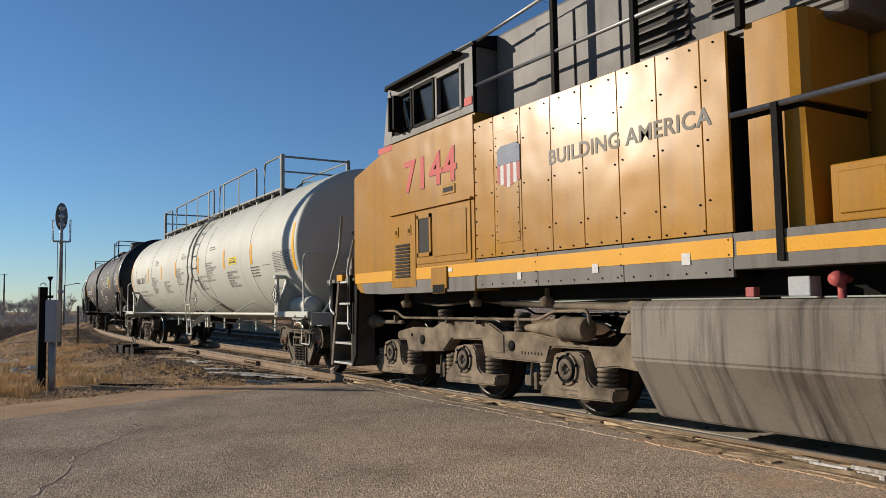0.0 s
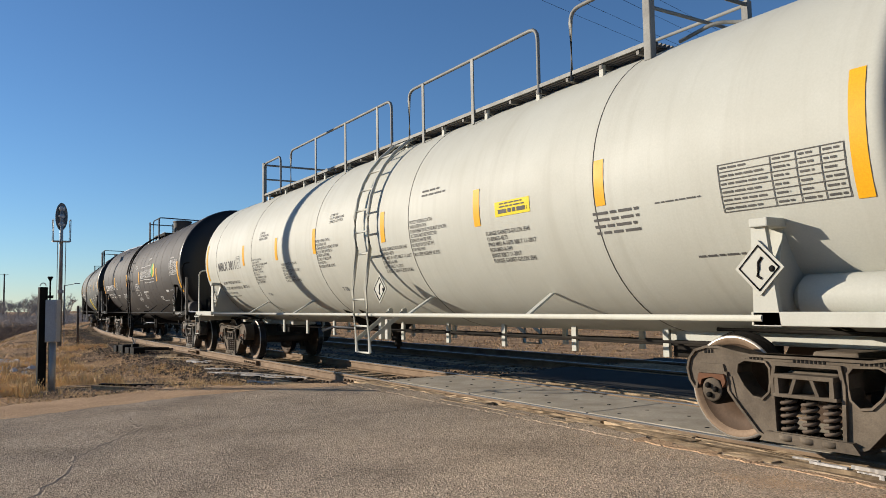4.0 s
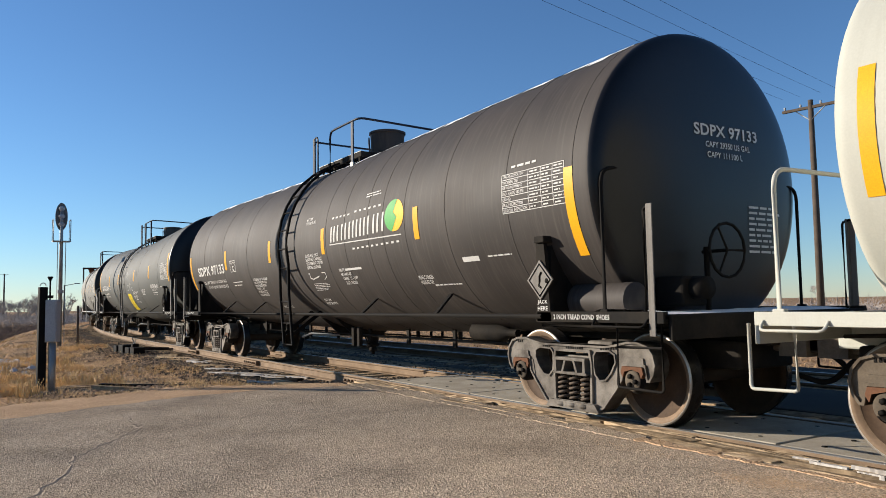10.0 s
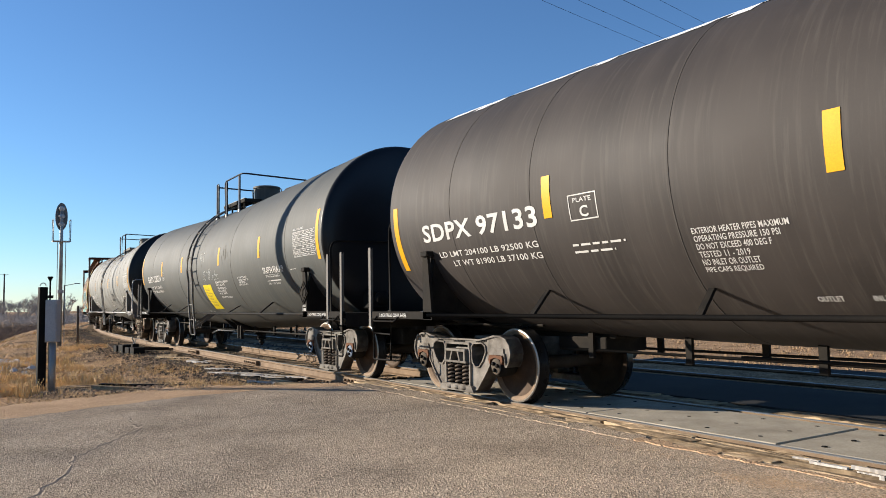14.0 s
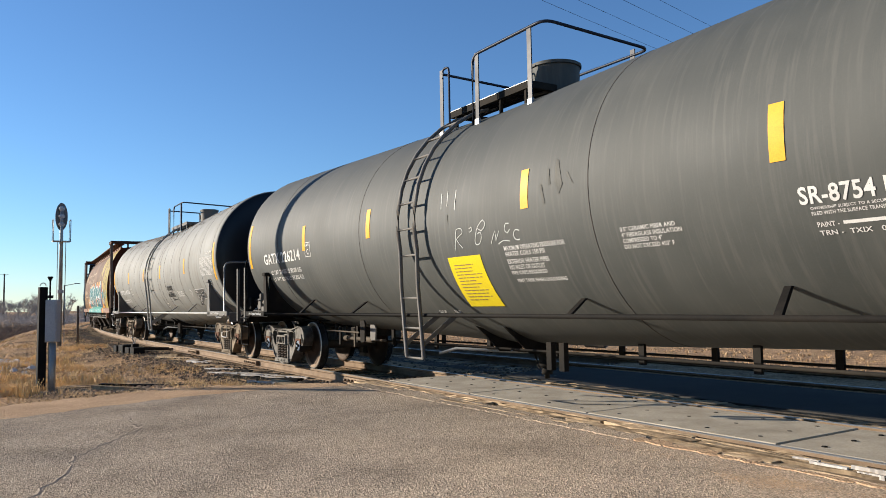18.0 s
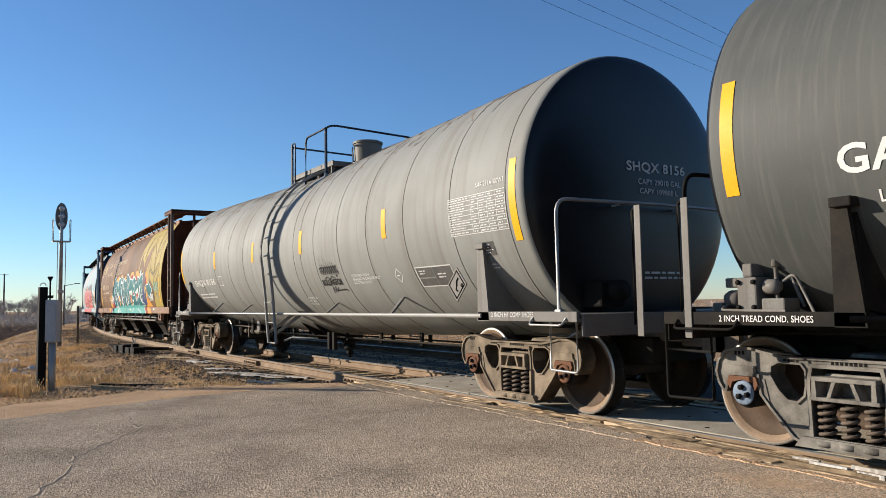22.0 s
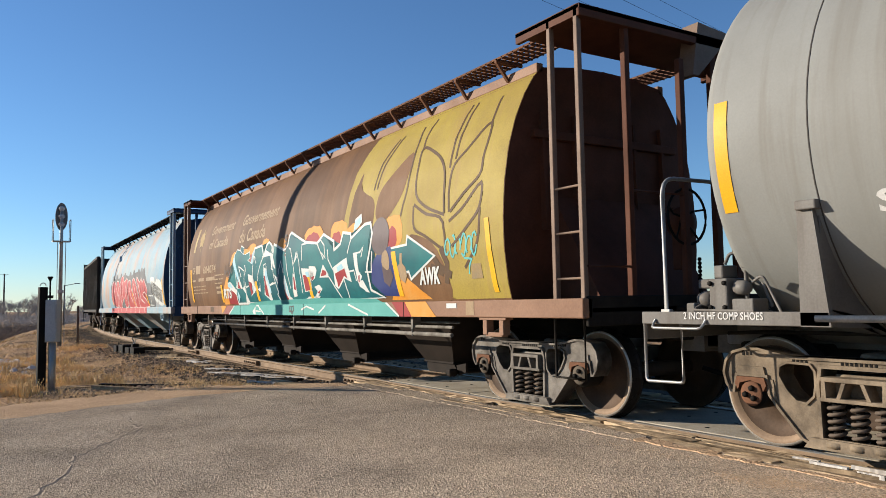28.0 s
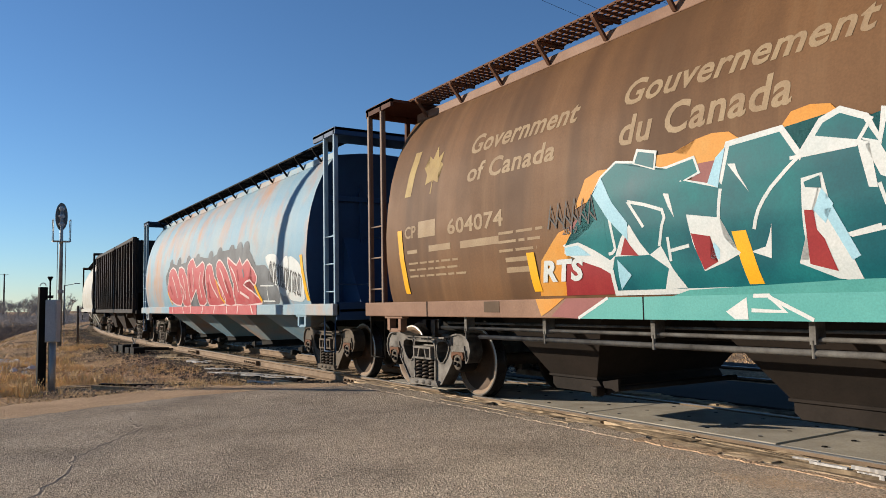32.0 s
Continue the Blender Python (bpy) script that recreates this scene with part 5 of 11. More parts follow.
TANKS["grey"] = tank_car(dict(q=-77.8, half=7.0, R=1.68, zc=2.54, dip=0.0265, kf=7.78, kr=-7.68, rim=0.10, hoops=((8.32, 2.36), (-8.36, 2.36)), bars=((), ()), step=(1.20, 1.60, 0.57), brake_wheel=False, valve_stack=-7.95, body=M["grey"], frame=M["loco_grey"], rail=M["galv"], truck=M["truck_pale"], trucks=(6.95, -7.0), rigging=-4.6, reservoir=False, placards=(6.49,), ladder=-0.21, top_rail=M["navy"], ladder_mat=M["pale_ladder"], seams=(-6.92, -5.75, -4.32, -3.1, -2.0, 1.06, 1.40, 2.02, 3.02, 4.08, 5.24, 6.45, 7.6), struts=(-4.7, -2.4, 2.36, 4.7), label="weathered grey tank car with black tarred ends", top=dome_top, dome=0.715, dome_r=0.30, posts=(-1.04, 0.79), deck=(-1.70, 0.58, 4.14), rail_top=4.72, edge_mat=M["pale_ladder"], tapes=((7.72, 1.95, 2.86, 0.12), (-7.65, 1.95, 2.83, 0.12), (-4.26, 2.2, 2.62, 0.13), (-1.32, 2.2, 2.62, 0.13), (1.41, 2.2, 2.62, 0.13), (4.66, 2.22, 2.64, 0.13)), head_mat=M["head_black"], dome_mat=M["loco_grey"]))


# ---- covered hoppers ----
HOP = [(1.50, 1.22), (1.57, 1.5), (1.615, 1.9), (1.62, 2.25), (1.59, 2.65), (1.52, 3.05), (1.41, 3.4), (1.27, 3.7), (1.12, 3.93), (1.0, 4.05)]


def hop_y(z):
    return float(np.interp(z, [p[1] for p in HOP], [p[0] for p in HOP]))


def hopper_car(spec):
    half, L, Ef, Er = spec["half"], spec["L"], spec["E"], spec.get("rear", spec["E"])
    body, fm, tm = spec["body"], spec["frame"], spec["truck"]
    car = start_car("hopper_car", spec["q"], half, spec["label"], "hopper car")
    fine = [(hop_y(z), z) for z in np.linspace(1.22, 4.05, 26)]
    sec = [(-y, z) for y, z in fine] + [(-0.5, 4.12), (0, 4.14), (0.5, 4.12)] + [(y, z) for y, z in fine[::-1]]
    bm = bmesh.new()
    rings = [[bm.verts.new((x, y, z)) for y, z in sec] for x in np.linspace(-L, L, 9)]
    n = len(sec)
    for A, B in zip(rings, rings[1:]):
        for k in range(n):
            f = bm.faces.new((A[k], A[(k + 1) % n], B[(k + 1) % n], B[k]))
            f.smooth = True
    for ring in (rings[0], rings[-1][::-1]):
        f = bm.faces.new(ring)
        f.material_index = 1
    bmesh.ops.recalc_face_normals(bm, faces=bm.faces[:])
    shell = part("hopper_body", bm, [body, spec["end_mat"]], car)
    shell.data.set_sharp_from_angle(angle=radians(50))
    for s in (-1, 1):
        bm = bmesh.new()
        box(bm, -Er, Ef, *sorted((s * 1.50, s * 1.63)), 1.10, 1.30, 0.012)
        part("side_sill", bm, spec["sill_mat"], car)
        bm = bmesh.new()
        box(bm, -L, L, *sorted((s * 0.98, s * 1.075)), 3.98, 4.10, 0.01)
        part("top_chord", bm, spec["sill_mat"], car)
        # running board brackets and grating
        bm = bmesh.new()
        for k in range(5):
            y = s * (0.86 + k * 0.09)
            box(bm, -L - 0.6, L + 0.6, *sorted((y, y + s * 0.03)), 4.26, 4.285)
        x = -L - 0.55
        while x < L + 0.6:
            box(bm, x, x + 0.025, *sorted((s * 0.86, s * 1.25)), 4.25, 4.275)
            x += 0.11
        rb = part("running_board", bm, spec["board_mat"], car, "steel grating running board")
        bm = bmesh.new()
        prism(bm, [(s * 0.86, 4.22), (s * 1.27, 4.22), (s * 1.27, 4.25), (s * 0.86, 4.25)], "x", -0.02, 0.02)
        prism(bm, [(s * 1.05, 4.0), (s * 1.09, 4.0), (s * 1.27, 4.22), (s * 1.22, 4.22)], "x", -0.02, 0.02)
        br = None
        for x in np.arange(-L + 0.3, L, 0.92):
            if br is None:
                br = part("bracket", bm, spec["board_mat"], rb)
                br.matrix_basis = pose(x, 0, 0)
            else:
                again(br, x, parent=rb)
        # pipes below the sill
        bm = bmesh.new()
        for z, y, r in ((1.02, 1.40, 0.014), (0.965, 1.50, 0.02), (0.868, 1.52, 0.027)):
            rod(bm, (-half + 1.0 + 3 * (y > 1.51) * 0.3, s * y, z), (half - 1.0, s * y, z), r, 8)
        for x in np.arange(-half + 1.6, half - 1, 1.5):
            box(bm, x, x + 0.05, *sorted((s * 1.42, s * 1.545)), 0.93, 1.1)
            rod(bm, (x + 0.025, s * 1.535, 0.83), (x + 0.025, s * 1.535, 0.96), 0.016, 6)
        if spec.get("rods"):
            part("gate_operating_rod", bm, M["truck_grey"], car)
        else:
            bm.free()
    # outlet bays
    by = spec.get("bay_y", 1.0)
    for c in (-4.1, -1.1, 1.9, 4.9):
        w = 0.92
        bm = bmesh.new()
        top = [(c - w, -1.42, 1.2), (c + w, -1.42, 1.2), (c + w, 1.42, 1.2), (c - w, 1.42, 1.2)]
        low = [(c - 0.37, -by, 0.44), (c + 0.37, -by, 0.44), (c + 0.37, by, 0.44), (c - 0.37, by, 0.44)]
        vt, vl = [bm.verts.new(p) for p in top], [bm.verts.new(p) for p in low]
        bm.faces.new(vt[::-1])
        bm.faces.new(vl)
        for k in range(4):
            bm.faces.new((vt[k], vt[(k + 1) % 4], vl[(k + 1) % 4], vl[k]))
        bmesh.ops.recalc_face_normals(bm, faces=bm.faces[:])
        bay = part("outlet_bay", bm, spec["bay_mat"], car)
        bm = bmesh.new()
        prism(bm, [(c - 0.36, 0.44), (c + 0.36, 0.44), (c + 0.42, 0.36), (c + 0.38, 0.29), (c - 0.30, 0.29), (c - 0.36, 0.34)], "y", 0.01 - by, by - 0.01)
        box(bm, c - 0.39, c + 0.39, -by - 0.02, by + 0.02, 0.43, 0.455)
        gx = c + 0.50
        rod(bm, (gx, -1.12, 0.33), (gx, 1.12, 0.33), 0.03, 8)
        box(bm, gx - 0.05, gx + 0.05, -1.18, -1.06, 0.28, 0.38, 0.02)
        prism(bm, [(gx - 0.03, 0.42), (gx + 0.2, 0.46), (gx + 0.2, 0.34), (gx + 0.02, 0.29)], "y", -1.02, -0.98)
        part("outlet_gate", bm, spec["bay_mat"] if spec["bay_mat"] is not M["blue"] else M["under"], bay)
    bm = bmesh.new()
    box(bm, -Er - 0.1, Ef + 0.1, -0.3, 0.3, 0.84, 1.2, 0.02)
    part("centre_sill", bm, M["under"], car)
    for e in (-1, 1):
        E = Ef if e > 0 else Er
        # end slope sheet, end posts, ladders, roof walkway
        bm = bmesh.new()
        prism(bm, [(e * L, 1.25), (e * (L + 0.75), 1.25), (e * (L + 0.75), 1.32), (e * (L + 0.03), 2.5)], "y", -0.9, 0.9)
        part("slope_sheet", bm, spec["end_mat"], car)
        bm = bmesh.new()
        box(bm, *sorted((e * (E - 0.04), e * E)), -1.56, 1.56, 1.02, 1.32, 0.01)
        box(bm, *sorted((e * L, e * E)), -1.5, 1.5, 1.16, 1.2)
        part("end_sill", bm, fm, car)
        for s in (-1, 1):
            bm = bmesh.new()
            for x in (e * (E - 0.05), e * (E - 0.47)):
                box(bm, x - 0.028, x + 0.028, *sorted((s * 1.545, s * 1.58)), 1.28, 4.24, 0.008)
                box(bm, x - 0.024, x - 0.010, *sorted((s * 1.49, s * 1.545)), 1.28, 4.2)
            lad = part("side_ladder", bm, spec.get("ladder_mat", spec["post_mat"]), car)
            rung = None
            for k in range(spec.get("rungs", 7)):
                z = 1.50 + k * 0.465
                if rung is None:
                    bm = bmesh.new()
                    rod(bm, (e * (E - 0.05), s * 1.56, 0), (e * (E - 0.47), s * 1.56, 0), 0.013, 6)
                    rung = part("rung", bm, spec.get("ladder_mat", spec["post_mat"]), lad)
                    rung.matrix_basis = pose(0, 0, z)
                else:
                    again(rung, 0, 0, z, parent=lad)
            bm = bmesh.new()
            box(bm, *sorted((e * (E - 0.09), e * (E - 0.02))), *sorted((s * 0.85, s * 0.92)), 1.3, 4.2, 0.008)
            part("end_post", bm, spec["end_mat"], car)
            bm = bmesh.new()
            a0, a1 = e * (E - 0.5), e * (E - 0.06)
            tube(bm, [(a0, s * 1.56, 1.12), (a0, s * 1.56, 0.5), (a1, s * 1.56, 0.5), (a1, s * 1.56, 1.12)], 0.016, 6)
            part("sill_step", bm, fm, car)
        bm = bmesh.new()
        inner = L + 0.25 if e > 0 else L - 0.1
        box(bm, *sorted((e * inner, e * (E + 0.02))), -1.58, 1.58, 4.22, 4.26)
        box(bm, *sorted((e * (E - 0.06), e * (E + 0.02))), -1.58, 1.58, 4.14, 4.27, 0.01)
        for s in (-1, 1):
            box(bm, *sorted((e * inner, e * (E - 0.02))), *sorted((s * 1.53, s * 1.58)), 4.15, 4.27)
        part("end_walkway", bm, spec["post_mat"], car)
        bm = bmesh.new()
        for z in np.arange(1.6, 4.1, 0.42):
            rod(bm, (e * (E - 0.02), 0.9, z), (e * (E - 0.02), 1.45, z), 0.013, 6)
        part("end_ladder", bm, spec["post_mat"], car)
        add_coupler(car, e * (E - 0.1), e, M["truck"])
        add_truck(car, spec.get("trucks", (half, -half))[0 if e > 0 else 1], tm)
    E = Ef
    # flared gusset under the walkway and ribs on the leading end sheet
    bm = bmesh.new()
    prism(bm, [(0.10, 3.78), (0.20, 3.78), (0.80, 4.34), (0.22, 4.40)], "x", E - 0.20, E + 0.02)
    part("walkway_gusset", bm, spec.get("ladder_mat", spec["post_mat"]), car)
    for y in (-1.05, -0.55, 0.45, 0.95):
        bm = bmesh.new()
        prism(bm, [(L, 2.1), (L + 0.10, 2.1), (L + 0.05, 3.5), (L, 3.5)], "y", y - 0.02, y + 0.02)
        part("end_rib", bm, spec["end_mat"], car)
    bm = bmesh.new()
    box(bm, L - 0.01, L + 0.07, -1.2, 1.2, 3.18, 3.28, 0.01)
    part("end_band", bm, spec["end_mat"], car)
    # hatches along the crown
    for x in np.linspace(-L + 1.2, L - 1.2, 5):
        bm = bmesh.new()
        box(bm, x - 0.9, x + 0.9, -0.32, 0.32, 4.1, 4.2, 0.03)
        part("roof_hatch", bm, spec["end_mat"], car)
    # brake wheel, its gear case, chain and the inner posts on the leading end
    bx = E - 0.06
    bm = bmesh.new()
    tube(bm, [(bx, 0.31 * math.cos(k * math.pi / 12), 2.18 + 0.31 * math.sin(k * math.pi / 12)) for k in range(24)], 0.015, 6, True)
    for k in range(5):
        a = k * 1.2566 + 0.3
        tube(bm, [(bx - 0.07, 0.04 * math.cos(a), 2.18 + 0.04 * math.sin(a)), (bx - 0.05, 0.17 * math.cos(a + 0.12), 2.18 + 0.17 * math.sin(a + 0.12)), (bx, 0.31 * math.cos(a), 2.18 + 0.31 * math.sin(a))], 0.012, 5)
    part("brake_wheel", bm, M["dark"], car, "black hand brake wheel at the car's end")
    bm = bmesh.new()
    lathe(bm, [(bx - 0.26, 0.0001), (bx - 0.26, 0.17), (bx - 0.12, 0.19), (bx - 0.09, 0.12), (bx - 0.05, 0.05), (bx - 0.05, 0.0001)], "x", (0, 0.12, 2.14), 20)
    box(bm, bx - 0.25, bx - 0.12, 0.02, 0.22, 1.6, 2.1, 0.02)
    part("brake_gear_case", bm, spec["end_mat"], car)
    bm = bmesh.new()
    for k in range(9):
        lathe(bm, [(-0.012, 0.0001), (-0.012, 0.022), (0.012, 0.022), (0.012, 0.0001)], "xy"[k % 2], (bx - 0.1, 0.3, 1.36 + 0.045 * k), 8)
    part("brake_chain", bm, M["dark"], car)
    for y, w in ((-0.04, 0.04), (0.50, 0.05), (0.83, 0.05), (1.38, 0.045)):
        bm = bmesh.new()
        box(bm, E - 0.09, E - 0.02, y - w, y + w, 1.3, 4.2 if y > 0 else 3.95, 0.008)
        part("end_post", bm, spec["end_mat"], car)
    bm = bmesh.new()
    for y0, y1, z in ((0.5, 1.42, 2.32), (0.83, 1.42, 2.18), (-0.9, 0.0, 2.42), (0.83, 1.42, 2.75), (-1.5, -0.9, 1.62)):
        rod(bm, (E - 0.05, y0, z), (E - 0.05, y1, z), 0.014, 6)
    part("end_grab_iron", bm, spec["end_mat"], car)
    # bolster pads, sill bracket and stencils over the trucks
    for x in (spec.get("trucks", (half, -half))):
        bm = bmesh.new()
        for u in (-0.16, 0.16):
            box(bm, x + u - 0.04, x + u + 0.04, -1.60, -1.5, 0.90, 1.10, 0.006)
        box(bm, x - 0.26, x + 0.26, -1.61, -1.5, 1.07, 1.105, 0.006)
        box(bm, x - 0.16, x + 0.16, -1.59, -1.5, 0.88, 0.93, 0.006)
        part("jacking_bracket", bm, spec["sill_mat"], car)
    return car


HOPPERS = {}
M["brown_sill"] = surface("pinkish_brown_sill_paint", (0.23, 0.13, 0.08), (0.13, 0.07, 0.045), 0.6, 0, 50, 1.4, 0.6, 0.05)
# Bay colour is lowered to carry the shade under the car.
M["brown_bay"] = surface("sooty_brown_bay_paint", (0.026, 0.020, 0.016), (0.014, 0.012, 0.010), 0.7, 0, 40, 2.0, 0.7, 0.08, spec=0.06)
# Ladder post brown is lightened to hold sunlight on the posts.
M["brown_post"] = surface("dusty_brown_post_paint", (0.21, 0.145, 0.105), (0.11, 0.075, 0.055), 0.6, 0, 50, 2.0, 0.6, 0.05)
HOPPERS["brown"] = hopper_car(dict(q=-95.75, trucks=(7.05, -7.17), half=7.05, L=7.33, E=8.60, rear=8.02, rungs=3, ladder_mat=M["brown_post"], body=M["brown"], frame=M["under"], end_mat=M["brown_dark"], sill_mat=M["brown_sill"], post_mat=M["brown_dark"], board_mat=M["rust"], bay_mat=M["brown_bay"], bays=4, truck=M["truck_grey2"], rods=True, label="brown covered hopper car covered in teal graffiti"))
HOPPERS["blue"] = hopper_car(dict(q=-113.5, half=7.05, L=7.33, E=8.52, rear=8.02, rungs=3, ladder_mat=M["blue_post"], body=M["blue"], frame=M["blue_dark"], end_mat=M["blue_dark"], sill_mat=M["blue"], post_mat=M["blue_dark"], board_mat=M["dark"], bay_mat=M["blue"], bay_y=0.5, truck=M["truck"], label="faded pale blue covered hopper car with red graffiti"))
HOPPERS["pale"] = hopper_car(dict(q=-145.7, half=7.05, L=7.33, E=8.35, body=M["pale"], frame=M["under"], end_mat=M["pale"], sill_mat=M["pale"], post_mat=M["under"], board_mat=M["dark"], bay_mat=M["pale"], truck=M["truck"], label="pale grey covered hopper car"))


def open_hopper():
    half, L = 4.6, 6.1
    car = start_car("open_hopper_car", -129.4, half, "rusty black open-topped hopper car with upright ribs", "hopper car")
    for s in (-1, 1):
        bm = bmesh.new()
        box(bm, -L, L, *sorted((s * 1.46, s * 1.50)), 1.15, 3.9)
        box(bm, -L, L, *sorted((s * 1.46, s * 1.60)), 3.82, 3.95, 0.01)
        box(bm, -L, L, *sorted((s * 1.46, s * 1.60)), 1.10, 1.25, 0.01)
        side = part("side_wall", bm, M["coal"], car)
        rib = None
        for x in np.linspace(-L + 0.05, L - 0.05, 17):
            if rib is None:
                bm = bmesh.new()
                box(bm, -0.05, 0.05, *sorted((s * 1.50, s * 1.60)), 1.25, 3.82)
                rib = part("rib", bm, M["coal"], side)
                rib.matrix_basis = pose(x, 0, 0)
            else:
                again(rib, x, parent=side)
    for e in (-1, 1):
        bm = bmesh.new()
        box(bm, *sorted((e * (L - 0.9), e * (L - 0.86))), -1.46, 1.46, 1.9, 3.9)
        prism(bm, [(e * (L - 0.9), 1.9), (e * (L - 0.86), 1.86), (e * (L - 2.6), 0.9), (e * (L - 2.64), 0.94)], "y", -1.46, 1.46)
        part("end_wall", bm, M["coal"], car)
        bm = bmesh.new()
        box(bm, *sorted((e * (L - 2.4), e * (L + 0.3))), -1.5, 1.5, 1.08, 1.2)
        for s in (-1, 1):
            box(bm, *sorted((e * L - 0.04, e * L + 0.04)), *sorted((s * 1.40, s * 1.48)), 1.2, 3.9)
        part("end_frame", bm, M["under"], car)
        add_coupler(car, e * (L + 0.1), e, M["truck"])
        add_truck(car, e * half, M["truck"])
    for i in range(3):
        c = -3.0 + 3.0 * i
        bm = bmesh.new()
        vt = [bm.verts.new(p) for p in ((c - 1.45, -1.3, 1.2), (c + 1.45, -1.3, 1.2), (c + 1.45, 1.3, 1.2), (c - 1.45, 1.3, 1.2))]
        vl = [bm.verts.new(p) for p in ((c - 0.4, -1.0, 0.4), (c + 0.4, -1.0, 0.4), (c + 0.4, 1.0, 0.4), (c - 0.4, 1.0, 0.4))]
        bm.faces.new(vt[::-1])
        bm.faces.new(vl)
        for k in range(4):
            bm.faces.new((vt[k], vt[(k + 1) % 4], vl[(k + 1) % 4], vl[k]))
        bmesh.ops.recalc_face_normals(bm, faces=bm.faces[:])
        part("outlet_bay", bm, M["coal"], car)
    bm = bmesh.new()
    box(bm, -L - 0.2, L + 0.2, -0.3, 0.3, 0.84, 1.15)
    part("centre_sill", bm, M["under"], car)
    return car


open_hopper()


# ---- locomotive ----
M["louvre"] = surface("dark_louvre", (0.03, 0.028, 0.025), (0.05, 0.045, 0.04), 0.7, 0, 40, 3, 0.5, 0.05)
M["pink"] = surface("sun_faded_red", (0.32, 0.07, 0.065), (0.36, 0.14, 0.115), 0.5, 0, 60, 4, 0.5, 0.05)


def wavy(m, scale, dist):
    """Sheet metal that is not quite flat."""
    nt = m.node_tree
    b = nt.nodes["Principled BSDF"]
    bn = nt.nodes.new("ShaderNodeBump")
    bn.inputs["Strength"].default_value = 1.0
    bn.inputs["Distance"].default_value = dist
    nt.links.new(grain(nt, scale, 2), bn.inputs["Height"])
    nt.links.new(bn.outputs["Normal"], b.inputs["Normal"])


wavy(M["yellow"], 0.9, 0.024)


